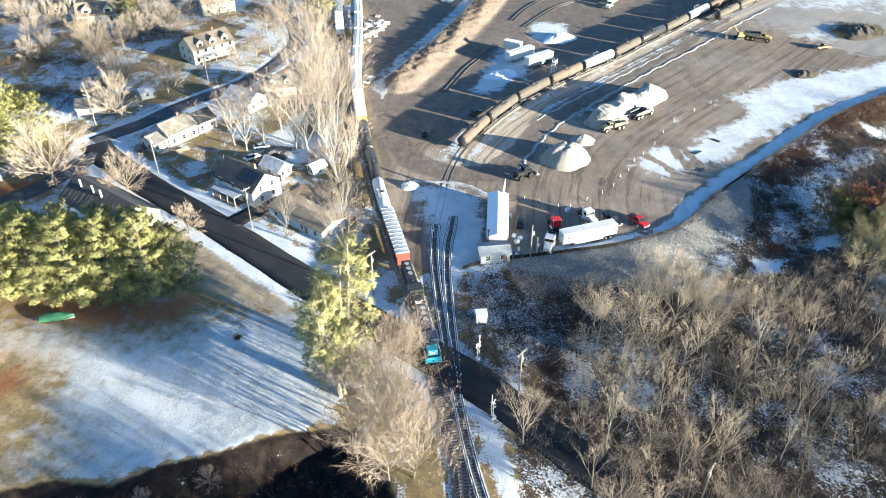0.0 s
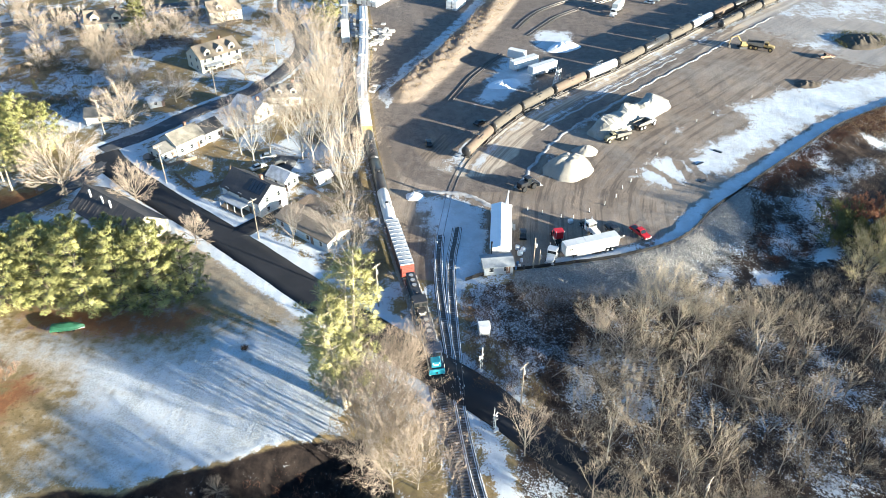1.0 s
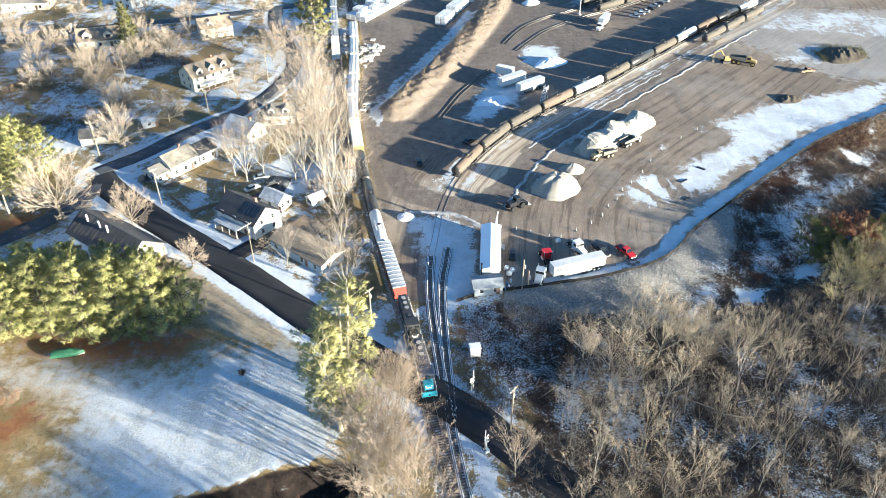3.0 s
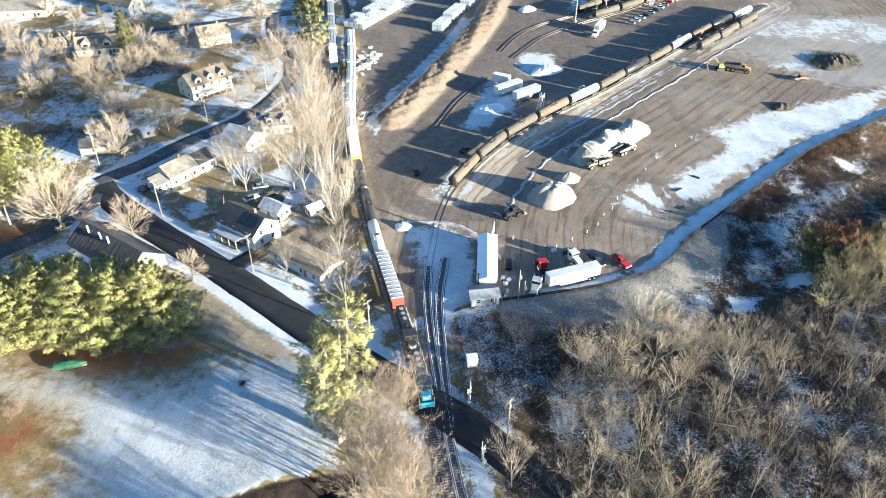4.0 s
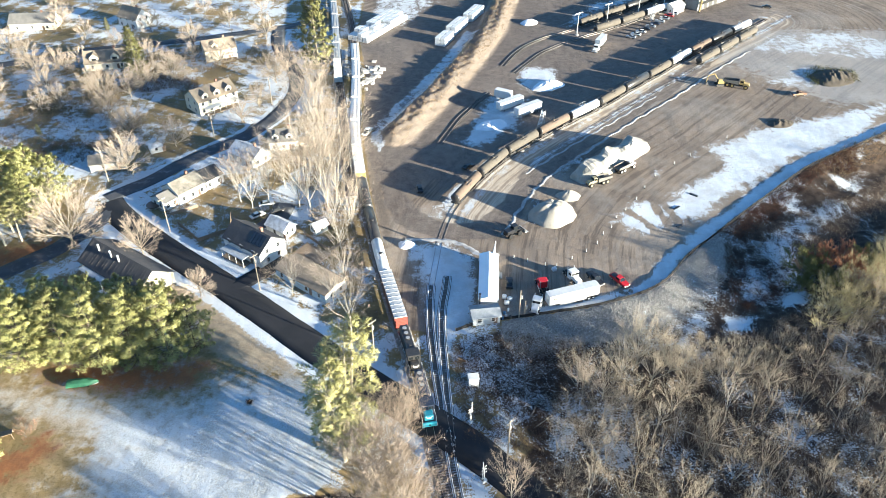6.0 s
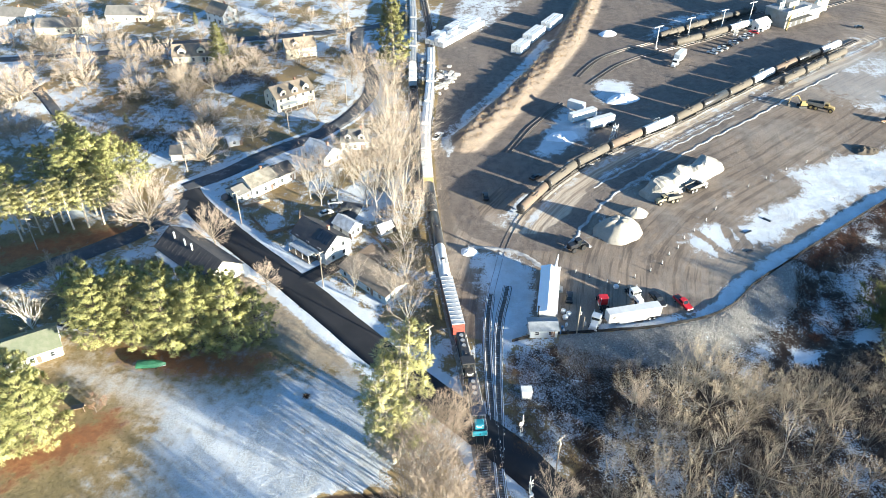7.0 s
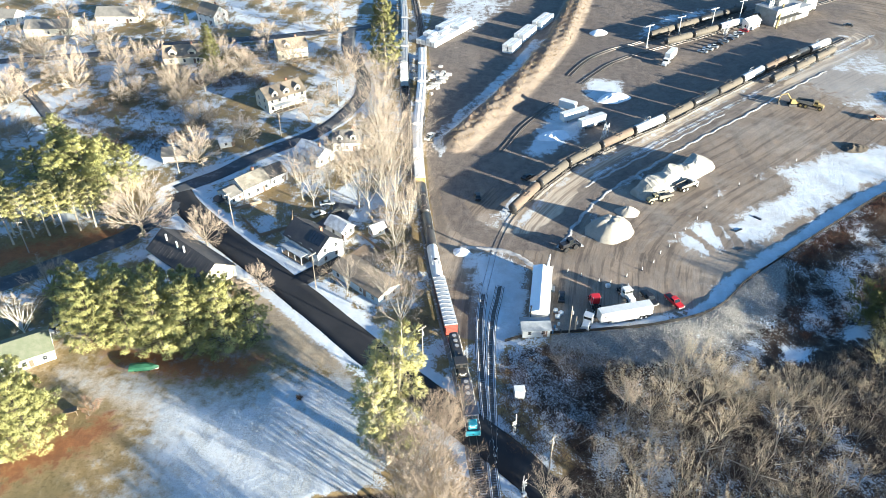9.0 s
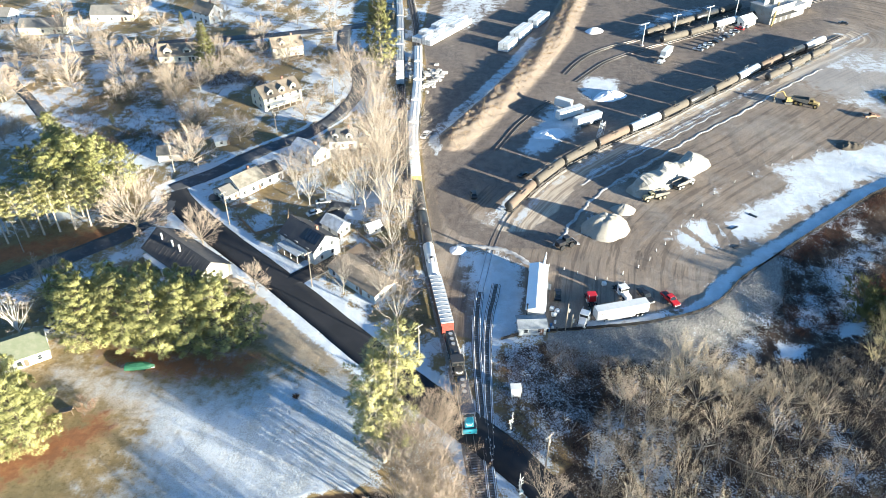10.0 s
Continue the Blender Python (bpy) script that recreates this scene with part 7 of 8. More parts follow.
POLES = [(-103, 196, 0), (-75.6, 168, 50), (-45.2, 142, 50), (-14.5, 117.5, 50), (13.6, 90.2, 50), (40, 68, 50)]
for x, y, a in POLES:
    utility_pole(x, y, 11.2, a)
for off in (-1.1, 0.0, 1.1):
    wire("power_cable", [(x + off * 0.64, y + off * 0.77, 10.9 + gz(x, y)) for x, y, _ in POLES], 1.1, "black overhead power cable between poles")
UP = [(-103, 196, 30), (-76.5, 223.5, 40), (-62, 252, 80)]
for x, y, a in UP[1:]:
    utility_pole(x, y, 10.5, a)
wire("power_cable", [(x, y, 10.3 + gz(x, y)) for x, y, _ in UP], 0.9, "black overhead power cable along the street")
for x, y in ((-110.5, 318), (-128, 150), (-181, 285)):
    utility_pole(x, y, 10.5, 10)
utility_pole(19.6, 131.0, 8.5, 0, 0, "plain brown wooden pole at the yard edge")
utility_pole(21.0, 131.4, 5.0, 0, 0, "short pale wooden post at the yard edge")


def crossing_signal(x, y, turn):
    root = thing("crossing_signal", on(x, y, turn), "white railroad crossing signal with crossbuck", "crossing signal", "crossing signals")
    part("post", rods(((0, 0, 0), (0, 0, 4.2), 0.09), n=8), WHITE, root)
    for s in (-1, 1):
        b = part("crossbuck_board", boxes((-0.75, 0.75, -0.03, 0.0, -0.13, 0.13)), WHITE, root)
        b.matrix_basis = pose(0, -0.1 - 0.02 * s, 3.9, 0, 45 * s, 0)
        part("lamp", rods(((s * 0.5, -0.12, 2.7), (s * 0.5, -0.3, 2.7), 0.28), n=12), BLACK, root)
    part("lamp_arm", boxes((-0.6, 0.6, -0.08, 0.02, 2.66, 2.74)), WHITE, root)
    part("base", boxes((-0.5, 0.5, -0.4, 0.4, 0, 0.7), bevel=0.04), GREY_LIGHT, root)
    arm = part("barrier_arm", boxes((0.3, 0.42, -0.05, 0.05, 0.9, 6.2)), WHITE, root)
    part("counterweight", boxes((0.2, 0.55, -0.15, 0.15, 0.6, 1.0)), DARK_STEEL, arm)


crossing_signal(6.5, 98.6, 35)
crossing_signal(8.6, 84.2, 215)

# slender posts that mark the lanes in the yard
for x, y in ((11, 153.5), (16.5, 156), (20.5, 155), (24, 153.5), (28.5, 151.5), (31.5, 151.2), (36, 154.2), (40.5, 157.6), (44, 161), (46.5, 165.5), (49.5, 169), (52, 174), (55.5, 178), (60, 184), (64, 190.5), (69, 197.5), (77, 205), (84, 211), (92, 217.5), (100, 223), (110, 228.5)):
    p = thing("marker_post", on(x, y, 0), "short white marker post in the muddy yard", "post", "marker posts")
    part("post", rods(((0, 0, 0), (0, 0, 1.15), 0.10, 0.08), n=8), WHITE, p)
    part("foot", rods(((0, 0, 0), (0, 0, 0.12), 0.26), n=8), BLACK, p)


# ---- silt fence and stone slope ----
def silt_fence():
    c = resample(SILT, 2.4)
    c = c[(c[:, 0] > 3) & (c[:, 0] < 210)]
    nrm = normals_of(c)
    root = tagged(new("silt_fence"), "low black silt fence along the yard edge", "fence")
    verts, faces = [], []
    for i, (q, n) in enumerate(zip(c, nrm)):
        z = gz(*q)
        h = 0.85 + 0.07 * math.sin(i * 2.1)
        for o in (-0.04, 0.04):
            verts += [(q[0] + n[0] * o, q[1] + n[1] * o, z - 0.15), (q[0] + n[0] * o, q[1] + n[1] * o, z + h)]
        if i:
            a, b = (i - 1) * 4, i * 4
            faces += [(a, b, b + 1, a + 1), (a + 2, a + 3, b + 3, b + 2), (a + 1, b + 1, b + 3, a + 3)]
    o = mesh_ob("fabric", verts, faces, FABRIC)
    o.parent = root
    stake = part("stake", boxes((-0.03, 0.03, -0.03, 0.03, -0.2, 1.1)), TIMBER, root)
    stake.matrix_basis = pose(c[0][0], c[0][1], gz(*c[0]))
    for q in c[1:]:
        k = new("stake", stake.data)
        k.parent = root
        k.matrix_basis = pose(q[0], q[1], gz(*q))


silt_fence()


def rock(rng, verts, faces, x, y, z, s):
    k = len(verts)
    pts = [(1, 0, 0), (0, 1, 0), (-1, 0, 0), (0, -1, 0), (0, 0, 0.9), (0.6, 0.6, 0.5), (-0.6, 0.55, 0.55)]
    a = rng.uniform(0, 6.28)
    ca, sa = math.cos(a), math.sin(a)
    for px, py, pz in pts:
        px, py, pz = (px * rng.uniform(0.7, 1.2) * s, py * rng.uniform(0.6, 1.1) * s, (pz * rng.uniform(0.6, 1.1) - 0.15) * s)
        verts.append((x + px * ca - py * sa, y + px * sa + py * ca, z + pz))
    for f in ((0, 5, 4), (5, 1, 4), (1, 6, 4), (6, 2, 4), (2, 3, 4), (3, 0, 4), (0, 1, 5), (1, 2, 6)):
        faces.append(tuple(k + i for i in f))


def riprap():
    rng = random.Random(77)
    c = resample(SILT, 0.5)
    nrm = normals_of(c)
    ok = (c[:, 0] > 12) & (c[:, 0] < 84)
    c, nrm = c[ok], nrm[ok]
    verts, faces = [], []
    for _ in range(15000):
        i = rng.randrange(len(c))
        d = rng.uniform(0.5, 11.0) if rng.random() < 0.8 else rng.uniform(8, 16)
        x, y = c[i] - nrm[i] * d + np.array([nrm[i][1], -nrm[i][0]]) * rng.uniform(-0.6, 0.6)
        if not 14 < x < 82 or rng.random() < max(0, (x - 66) / 20) or rng.random() < max(0, (24 - x) / 14):
            continue
        rock(rng, verts, faces, x, y, gz(x, y), rng.uniform(0.10, 0.30))
    for i in range(0, len(c), 1):
        if c[i][0] > 60:
            x, y = c[i] - nrm[i] * rng.uniform(0.4, 4)
            rock(rng, verts, faces, x, y, gz(x, y), rng.uniform(0.15, 0.4))
    ob = mesh_ob("riprap_stones", verts, faces, STONE)
    tagged(ob, "slope of loose grey riprap stones below the yard", "stones", kind="stuff")


riprap()


# ---- undergrowth ----
def brush(name, label, spots, material, seed, height, stems):
    rng = random.Random(seed)
    verts, faces = [], []
    for x, y, sc in spots:
        z = gz(x, y)
        base = Vector((x, y, z - 0.05))
        for _ in range(stems):
            d = Vector((rng.gauss(0, 0.55), rng.gauss(0, 0.55), 1)).normalized()
            b = base + Vector((rng.gauss(0, 0.5), rng.gauss(0, 0.5), 0))
            tip = b + d * height * sc * rng.uniform(0.5, 1.2)
            spike(verts, faces, b, tip, 0.03)
            for _ in range(3):
                m_ = b.lerp(tip, rng.uniform(0.3, 0.8))
                off = Vector((rng.gauss(0, 0.6), rng.gauss(0, 0.6), rng.uniform(0.2, 1))).normalized()
                blade(verts, faces, m_, m_ + off * height * sc * rng.uniform(0.25, 0.5), 0.03)
    ob = mesh_ob(name, verts, faces, material)
    return tagged(ob, label, "undergrowth", kind="stuff")


BRUSH_BROWN = mat("brown_brush", (0.12, 0.082, 0.06), (0.075, 0.052, 0.04), 0.9, coarse=0.25, fine=2, relief=0)
BRUSH_TAN = mat("tan_dry_grass", (0.36, 0.26, 0.16), (0.25, 0.18, 0.11), 0.9, coarse=0.25, fine=2, relief=0)
BRUSH_OLIVE = mat("olive_brush", (0.16, 0.145, 0.055), (0.11, 0.10, 0.045), 0.9, coarse=0.25, fine=2, relief=0)
BRUSH_RED = mat("dark_red_brush", (0.135, 0.068, 0.045), (0.085, 0.048, 0.035), 0.9, coarse=0.25, fine=2, relief=0)
brush("undergrowth", "tangled brown undergrowth on the woodland floor", scatter(1300, [(14, 62), (14, 82), (22, 97), (26, 108), (34, 118), (60, 124), (100, 130), (160, 180), (160, 110), (110, 62)], 1.1, 41), TWIG_DARK, 42, 2.9, 8)
brush("undergrowth", "dark reddish brush bank right below the yard fence", scatter(300, [(81.8, 166), (92, 176), (106.4, 189), (122, 203), (144, 219), (136, 203), (124, 200), (107.5, 185), (102, 177), (92.8, 171), (86, 161.4)], 0.7, 43), BRUSH_RED, 44, 1.5, 11)
brush("undergrowth", "thick dark russet brush beside the ditch", scatter(95, [(79, 157.7), (87, 155), (95, 152), (90, 143), (81, 138.6), (77, 138.6), (75.4, 145.4)], 0.6, 46), BRUSH_RED, 47, 1.7, 11)
brush("undergrowth", "olive scrub over a far earth heap", scatter(170, [(150, 268), (168, 270), (172, 282), (158, 286), (149, 278)], 0.9, 71), BRUSH_OLIVE, 72, 1.5, 9)
brush("undergrowth", "grey-brown thicket along the ditch edge", scatter(380, [(66, 118), (84, 133), (98, 139), (118, 158), (150, 184), (162, 174), (122, 140), (96, 118)], 1.0, 73), TWIG_WOOD, 74, 2.6, 8)
brush("undergrowth", "thin grey weeds in the snowy ditch", [(x, y, 0.5) for x, y, _ in scatter(520, [(86, 160), (96, 172), (120, 188), (134, 192), (150, 210), (160, 200), (130, 178), (108, 160), (94, 152)], 1.0, 48)], TWIG_WOOD, 49, 1.4, 7)
brush("undergrowth", "rusty dry brush on the bank by the fence", scatter(260, [(118, 200), (131.7, 212), (150, 224), (168, 234), (172, 226), (150, 212), (129.8, 200)], 0.9, 45), BRUSH_TAN, 46, 1.3, 12)
brush("undergrowth", "brown scrub between the tracks and the wood", scatter(1100, [(6, 94), (20, 92), (28, 110), (36, 124), (16, 126), (3, 122), (4, 104)], 0.45, 47), BRUSH_BROWN, 48, 1.15, 8)
brush("undergrowth", "dry orange-tan weeds on the mound", [(x, y, 0.6) for x, y, _ in scatter(900, [(-19, 222), (-12, 220), (4, 256), (16, 288), (30, 328), (42, 385), (32, 385), (20, 332), (6, 292), (-4, 262), (-13, 240)], 0.6, 49)], BRUSH_TAN, 50, 1.4, 7)
brush("undergrowth", "dark scrub in the shaded hollow", scatter(260, [(-90, 56), (-62, 68), (-45, 71), (-30, 77), (-14, 80), (-8, 68), (-10, 50), (-60, 48)], 1.1, 51), BRUSH_RED, 52, 1.6, 8)
brush("undergrowth", "hedge scrub between gardens", scatter(300, [(-128, 268), (-112, 262), (-100, 268), (-92, 262), (-96, 276), (-120, 282)], 0.7, 53) + scatter(160, [(-136, 206), (-104, 210), (-108, 222), (-132, 222)], 0.9, 54), BRUSH_BROWN, 55, 1.5, 9)
brush("undergrowth", "brown thorny brush among the gardens", scatter(520, [(-166, 226), (-128, 205), (-106, 206), (-104, 236), (-126, 248), (-150, 262)], 1.1, 61) + scatter(160, [(-160, 300), (-120, 296), (-84, 306), (-90, 312), (-150, 312)], 1.4, 62), BRUSH_BROWN, 63, 1.4, 8)
brush("undergrowth", "pale tan weeds and saplings between the gardens", scatter(420, [(-210, 250), (-160, 236), (-120, 262), (-112, 290), (-150, 296), (-200, 284)], 1.3, 81) + scatter(200, [(-100, 280), (-66, 300), (-74, 318), (-120, 306)], 1.2, 82), BRUSH_TAN, 83, 1.7, 7)
brush("undergrowth", "trackside brush under the tall trees", scatter(330, [(-24, 134), (-16, 128), (-21, 160), (-27, 190), (-33, 230), (-44, 256), (-50, 250), (-42, 215), (-40, 180), (-30, 165)], 0.9, 56), BRUSH_TAN, 57, 1.5, 8)


# ---- gardens ----
def tarp_boat():
    root = thing("covered_boat", on(-77.4, 109.8, 8) @ Matrix.Scale(0.95, 4), "small boat under a bright green tarpaulin on grass", "boat")
    hull, rng = bmesh.new(), random.Random(3)
    secs = []
    for k in range(9):
        u = k / 8
        x = -3.3 + 6.6 * u
        w = 1.15 * (1 - max(0, (u - 0.45) / 0.55) ** 2.2) + 0.05
        secs.append([hull.verts.new(v) for v in ((x, -w, 0.75), (x, -w * 0.75, 0.25), (x, 0, 0.05), (x, w * 0.75, 0.25), (x, w, 0.75))])
    for a, b in zip(secs, secs[1:]):
        for i in range(4):
            hull.faces.new((a[i], b[i], b[i + 1], a[i + 1]))
    hull.faces.new(secs[0])
    part("hull", hull, WHITE, root)
    t = bmesh.new()
    rows_ = []
    for k in range(13):
        u = k / 12
        x = -3.4 + 6.85 * u
        w = 1.25 * (1 - max(0, (u - 0.45) / 0.55) ** 2.2) + 0.06
        top = 1.35 + 0.35 * math.sin(u * math.pi) - 0.2 * u
        rows_.append([t.verts.new((x, w * math.cos(a), 0.55 + (top - 0.55) * math.sin(a) ** 0.8 + rng.uniform(-0.07, 0.07))) for a in [math.pi * j / 8 for j in range(9)]])
    for a, b in zip(rows_, rows_[1:]):
        for i in range(8):
            t.faces.new((a[i], a[i + 1], b[i + 1], b[i]))
    t.faces.new(rows_[0])
    t.faces.new(rows_[-1])
    bmesh.ops.recalc_face_normals(t, faces=t.faces)
    part("tarpaulin", t, GREEN_TARP, root, "bright green tarpaulin")
    for x in (-2, 1.2):
        part("trailer_wheel", rods(((x, -0.9, 0.3), (x, 0.9, 0.3), 0.3), n=12), RUBBER, root)


tarp_boat()
grow(BUSH, [(-83.4, 95.4, 1.1), (-82.4, 97.5, 0.9), (-85.5, 98.5, 0.9), (-58, 108, 0.4), (-46, 113.5, 0.35)], "bare_shrub", "leafless reddish shrub on the brown lawn", "lawn shrubs")


def lean_to():
    root = thing("wooden_lean_to", on(-87.4, 95.6, 25) @ Matrix.Scale(0.62, 4), "open weathered wooden lean-to in brown leaves", "shelter")
    roof = bmesh.new()
    add_box(roof, -2.2, 2.2, -1.8, 1.8, -0.06, 0.06, 0, Matrix.Translation((0, 0, 1.9)) @ Matrix.Rotation(radians(-18), 4, "X"))
    part("roof", roof, TIMBER, root)
    for x in (-2, 2):
        for y, h in ((-1.5, 2.3), (1.5, 1.4)):
            part("post", boxes((x - 0.07, x + 0.07, y - 0.07, y + 0.07, -0.2, h)), TIMBER, root)
    part("back_panel", boxes((-2.1, 2.1, 1.5, 1.58, 0, 1.4)), TIMBER, root)


lean_to()
s_ = thing("garden_tuft", on(-40.2, 104.6, 0), "dark evergreen tuft alone on the snowy field", "shrub")
bm_v, bm_f, rng = [], [], random.Random(8)
for _ in range(220):
    d = Vector((rng.gauss(0, 1), rng.gauss(0, 1), abs(rng.gauss(0, 0.9)))).normalized()
    spike(bm_v, bm_f, Vector((0, 0, 0.1)), d * rng.uniform(0.7, 1.3), 0.05)
tuft = mesh_ob("foliage", bm_v, bm_f, BRUSH_BROWN)
tuft.parent = s_


def fence(name, label, pts, h=1.2):
    root = thing(name, Matrix.Identity(4), label, "fence")
    for a, b in zip(pts, pts[1:]):
        a, b = np.array(a, float), np.array(b, float)
        n = max(1, int(np.hypot(*(b - a)) / 2.4))
        ang = math.degrees(math.atan2(*(b - a)[::-1]))
        for k in range(n):
            q = a + (b - a) * (k + 0.5) / n
            L = np.hypot(*(b - a)) / n
            o = part("panel", boxes((-L / 2 + 0.06, L / 2 - 0.06, -0.03, 0.03, 0.05, h)), TIMBER, root)
            o.matrix_basis = on(q[0], q[1], ang)
            o = part("post", boxes((-0.06, 0.06, -0.06, 0.06, -0.3, h + 0.12)), TIMBER, root)
            o.matrix_basis = on(*(a + (b - a) * k / n), ang)


fence("garden_fence", "brown wooden garden fence round a snowy yard", [(-74.5, 172), (-66.5, 163.5), (-58.5, 168.5), (-60.5, 177)])
fence("garden_fence", "low wooden fence beside the white house", [(-86, 186.5), (-78, 176.5), (-71, 181)], 1.0)
fence("garden_fence", "wooden fence behind the shed", [(-37.5, 166.5), (-29.5, 158), (-25.5, 163)], 1.1)
house("shed", -44.5, 219.5, 5, 3.4, 2.8, 2.2, 1.0, CREAM, SHINGLE_TAN, "small cream garden shed with a tan roof", False, 1)
house("shed", -94.2, 215.8, 30, 4, 3, 2.2, 1.1, GREY_SIDING, SNOWY_ROOF, "small grey garden shed by the street", False, 1)
house("garage", -107.5, 205.5, 15, 8, 6, 2.6, 1.8, GREY_SIDING, SHINGLE_GREY, "grey garage half hidden under a round tree", False, 1)
house("shed", -33.5, 168.5, 40, 4, 3, 2.2, 0.9, WHITE, SNOWY_ROOF, "small white shed at the garden end", False, 1)
deck = thing("patio", on(-34, 157.2, -34), "brown flat patio deck behind the low house", "deck")
for k in range(12):
    part("plank", boxes((-4.5, 4.5, -3 + k * 0.5, -2.53 + k * 0.5, 0.25, 0.32)), TIMBER, deck)
part("frame", boxes((-4.4, 4.4, -2.9, 2.9, 0, 0.25)), TIMBER, deck)
pool = thing("trampoline", on(-84.2, 181.3, 0), "round black trampoline in a snowy garden", "trampoline")
part("mat", rods(((0, 0, 0.85), (0, 0, 0.9), 2.0), n=24), BLACK, pool)
part("rim", lathe([(-0.06, 2.0), (-0.06, 2.2), (0.06, 2.2), (0.06, 2.0)], 24), BLACK, pool).matrix_basis = pose(0, 0, 0.87, 0, 90, 0)
for k in range(6):
    a = k * math.pi / 3
    part("leg", rods(((2.1 * math.cos(a), 2.1 * math.sin(a), 0), (2.1 * math.cos(a), 2.1 * math.sin(a), 0.86), 0.04), n=5), GREY_STEEL, pool)


# ---- ploughed windrows ----
DIRTY_SNOW = mat("dirty_snow", (0.40, 0.395, 0.39), (0.25, 0.24, 0.23), 0.85, coarse=0.5, fine=3, amount=0.9, relief=0.4, grime=(0.26, 0.22, 0.18))


def windrow(pts, w, h, label, seed):
    rng = random.Random(seed)
    c = resample(pts, 0.8)
    nrm = normals_of(c)
    verts, faces = [], []
    prof = ((-0.5, -0.1), (-0.3, 0.45), (-0.05, 0.9), (0.15, 0.8), (0.35, 0.35), (0.5, -0.1))
    for q, n in zip(c, nrm):
        k = rng.uniform(0.1, 1.2)
        for u, v in prof:
            p = q + n * (u * w * rng.uniform(0.5, 1.5) + 0.3 * math.sin(q[1] * 0.9))
            verts.append((p[0], p[1], gz(p[0], p[1]) + v * h * k))
    for i in range(len(c) - 1):
        for j in range(5):
            a = i * 6 + j
            faces.append((a, a + 6, a + 7, a + 1))
    tagged(mesh_ob("snow_bank", verts, faces, DIRTY_SNOW, True), label, "snow bank", "snow banks")


windrow([(18, 166), (21, 171), (24, 178.5), (34, 196), (50, 214), (70, 236), (92, 258), (116, 284), (136, 304)], 1.1, 0.22, "low ploughed snow bank along the yard lane", 61)
windrow([(28, 200), (42, 214.5), (62, 235), (84, 258)], 0.9, 0.1, "thin ridge of snow beside the rails", 62)
windrow([(-9, 163.5), (0, 163.5), (8, 160.5), (12, 156)], 1.8, 0.3, "dirty snow bank across the track end", 63)


# ---- pipes on the long dark roof ----
for u in (-7.5, -2.5, 0.8):
    q = pose(-80.7, 148.3, 0, 0, 0, -35.5) @ Vector((u, -1.6, 5.75))
    p = thing("vent_pipe", pose(q.x, q.y, q.z), "white upright vent pipe on a dark roof", "pipe", "vent pipes")
    part("pipe", rods(((0, 0, 0), (0, 0, 2.1), 0.24), n=10), WHITE, p)
    part("cap", rods(((0, 0, 2.1), (0, 0, 2.2), 0.3), n=10), GREY_LIGHT, p)


# ---- the level crossing ----
def crossing():
    c = resample([(-11, 106.2), (-7.6, 103.5), (2.5, 95.5), (11.2, 87.9)], 0.7)
    nrm = normals_of(c)
    n = len(c)
    verts, faces = [], []
    for i, (q, k) in enumerate(zip(c, nrm)):
        ramp_h = 0.10 + 0.30 * float(smooth(np.array(min(i, n - 1 - i) / 5.0)))
        for u in (-4.2, -4.1, 0, 4.1, 4.2):
            p = q + k * u
            z = gz(*p) + (ramp_h if abs(u) < 4.15 else -0.1)
            verts.append((p[0], p[1], z))
    for i in range(n - 1):
        for j in range(4):
            a = i * 5 + j
            faces.append((a, a + 5, a + 6, a + 1))
    tagged(mesh_ob("crossing_deck", verts, faces, ASPHALT, True), "asphalt deck of the level crossing flush with the rails", "road", kind="structure")


crossing()


# ---- small things about the yard ----
def plank(x, y, turn, L, W, label):
    ob = part("timber_mat", boxes((-L / 2, L / 2, -W / 2, W / 2, 0, 0.22), bevel=0.03), BLACK)
    ob.matrix_basis = on(x, y, turn)
    tagged(ob, label, "timber mat", "timber mats")


plank(78.1, 186.6, -42, 2.6, 0.8, "black timber mat lying on the yard snow")
plank(71.0, 179.4, 36, 2.6, 0.6, "dark timber mat half under snow")
plank(69.2, 170.1, 28, 2.0, 0.7, "dark timber mat at the edge of the snow")


def boulder(x, y, s):
    rng = random.Random(5)
    bm = bmesh.new()
    bmesh.ops.create_icosphere(bm, subdivisions=2, radius=s)
    for v in bm.verts:
        v.co *= rng.uniform(0.85, 1.1)
        v.co.z = max(-0.3, v.co.z * 0.8)
    ob = part("boulder", bm, STONE)
    ob.matrix_basis = on(x, y, 20)
    tagged(ob, "grey boulder standing in the brushy ditch", "boulder")


boulder(90.1, 163.9, 1.2)


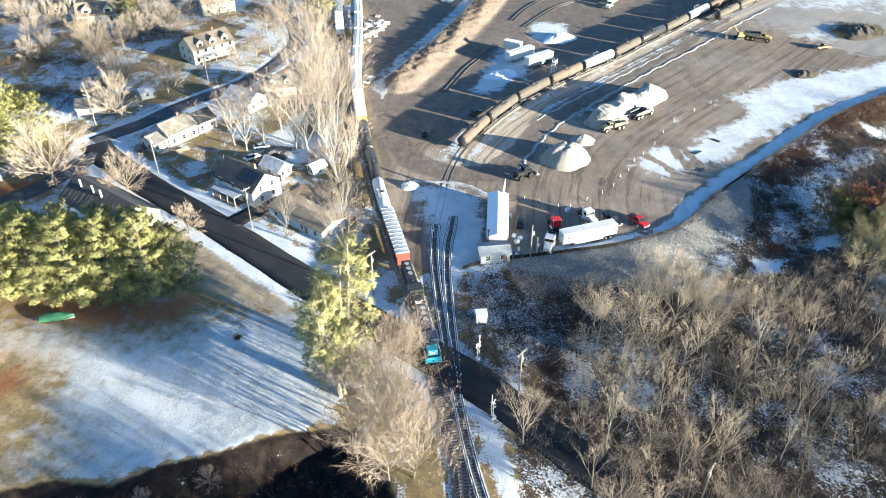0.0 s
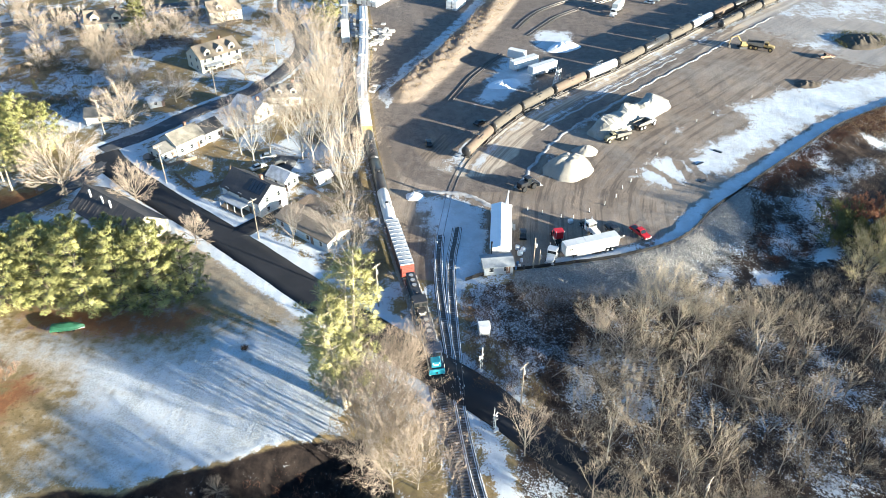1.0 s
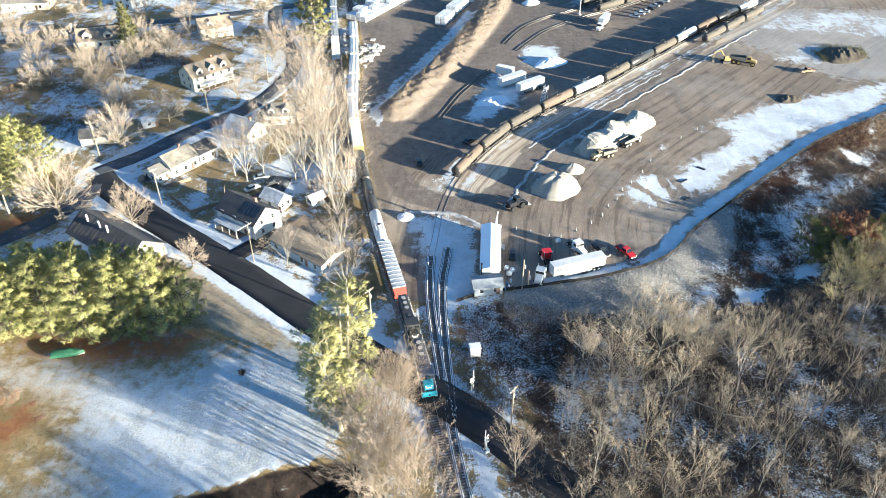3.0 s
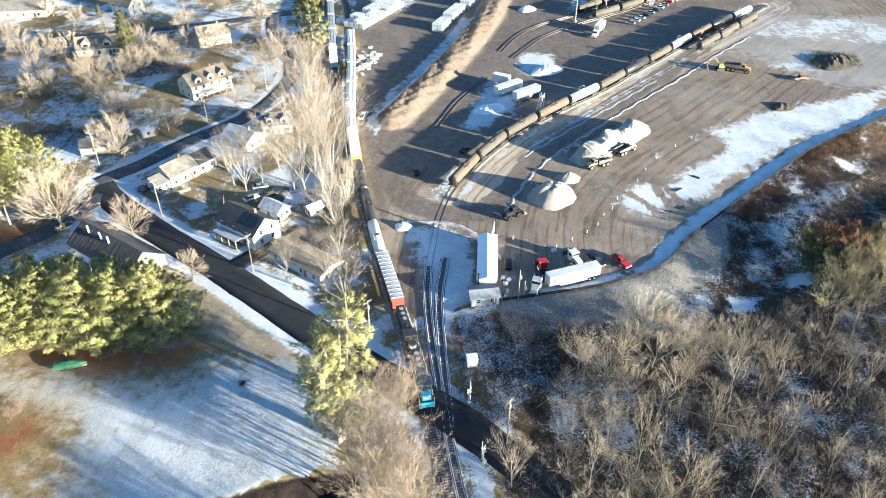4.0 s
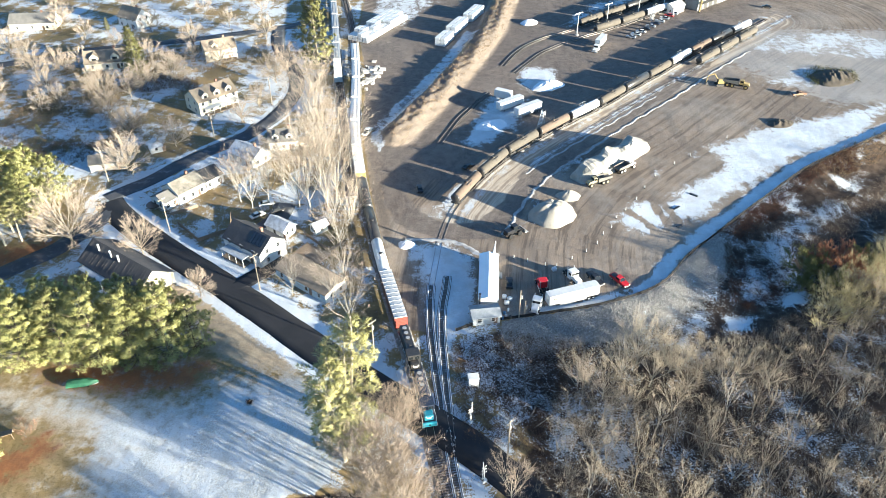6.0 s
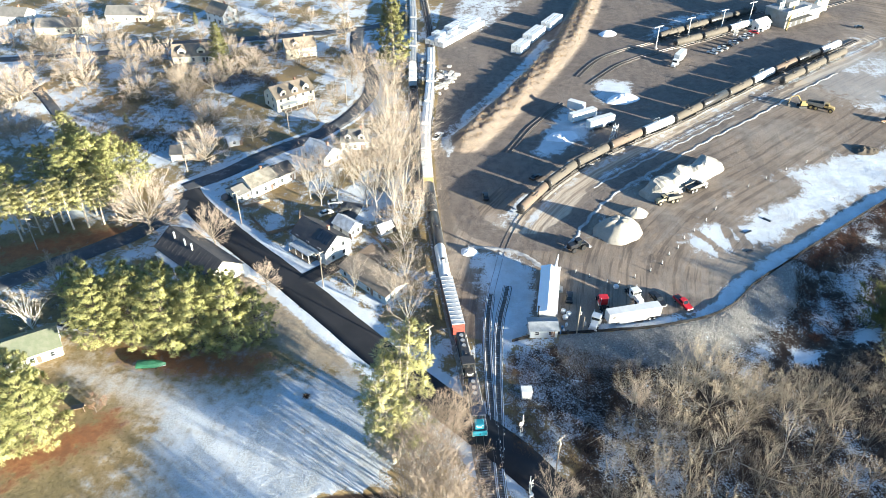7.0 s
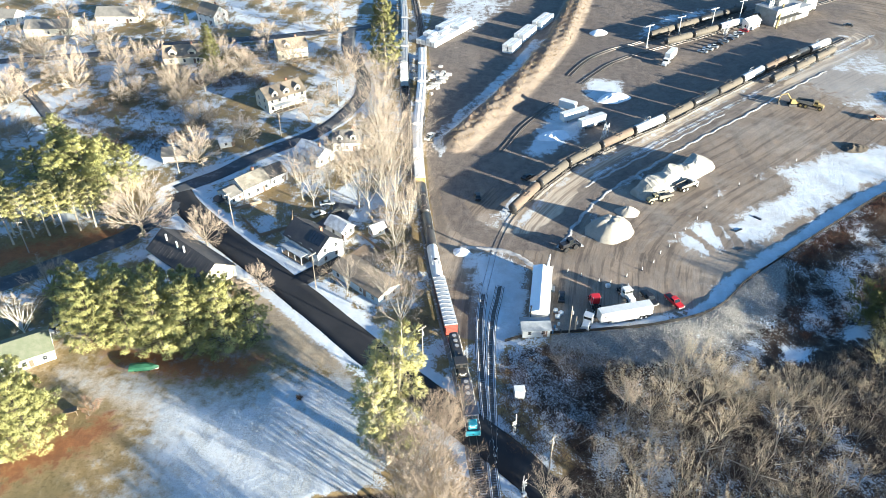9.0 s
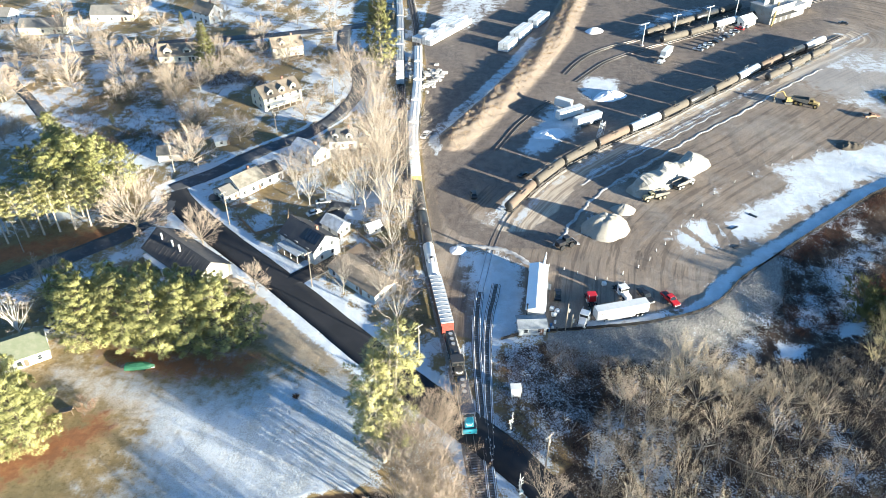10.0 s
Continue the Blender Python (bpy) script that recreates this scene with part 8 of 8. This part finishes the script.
def barrel(x, y, material, label):
    root = thing("barrel", on(x, y, 0), label, "barrel", "barrels")
    b = part("body", lathe([(0, 0.0), (0, 0.29), (0.3, 0.3), (0.6, 0.3), (0.88, 0.29), (0.88, 0.0)], 14), material, root)
    b.matrix_basis = pose(0, 0, 0, 0, -90, 0)
    for z in (0.3, 0.6):
        h = part("hoop", lathe([(-0.02, 0.295), (0, 0.32), (0.02, 0.295)], 14), material, root)
        h.matrix_basis = pose(0, 0, z, 0, -90, 0)


BLUE_DRUM = paint("blue_drum", (0.06, 0.16, 0.30), 0.5)
for x, y, m_, lb in ((15.6, 130.4, BLUE_DRUM, "blue steel barrel beside the grey shed"), (16.5, 131.1, GREY_LIGHT, "pale grey barrel beside the grey shed"), (16.2, 132.2, BLUE_DRUM, "blue steel barrel beside the grey shed"), (17.5, 130.7, BLACK, "black barrel beside the grey shed"), (17.2, 133.4, GREY_LIGHT, "pale grey barrel beside the grey shed")):
    barrel(x, y, m_, lb)


def sack(x, y, turn, s):
    bm = bmesh.new()
    add_box(bm, -0.5 * s, 0.5 * s, -0.45 * s, 0.45 * s, 0, 0.9 * s, 0.16 * s)
    ob = part("bulk_bag", bm, PLASTIC_WRAP, None, "", True)
    ob.matrix_basis = on(x, y, turn)
    tagged(ob, "white woven bulk bag standing in the yard", "bag", "bulk bags")


for x, y, a in ((17.0, 136.0, 10), (17.9, 137.4, 40), (16.6, 138.2, 75), (30.6, 149.5, 20)):
    sack(x, y, a, 1.2)


def pallet(x, y, turn):
    root = thing("pallet", on(x, y, turn), "broken wooden pallet beside the red pickup", "pallet", "pallets")
    for k in range(6):
        part("slat", boxes((-0.6, 0.6, -0.5 + k * 0.19, -0.38 + k * 0.19, 0.11, 0.135)), TIMBER, root)
    for k in (-0.5, 0, 0.5):
        part("bearer", boxes((k - 0.05, k + 0.05, -0.5, 0.57, 0, 0.11)), TIMBER, root)


pallet(47.6, 139.9, 25)
pallet(49.0, 140.9, 70)
pallet(46.6, 140.4, 48)
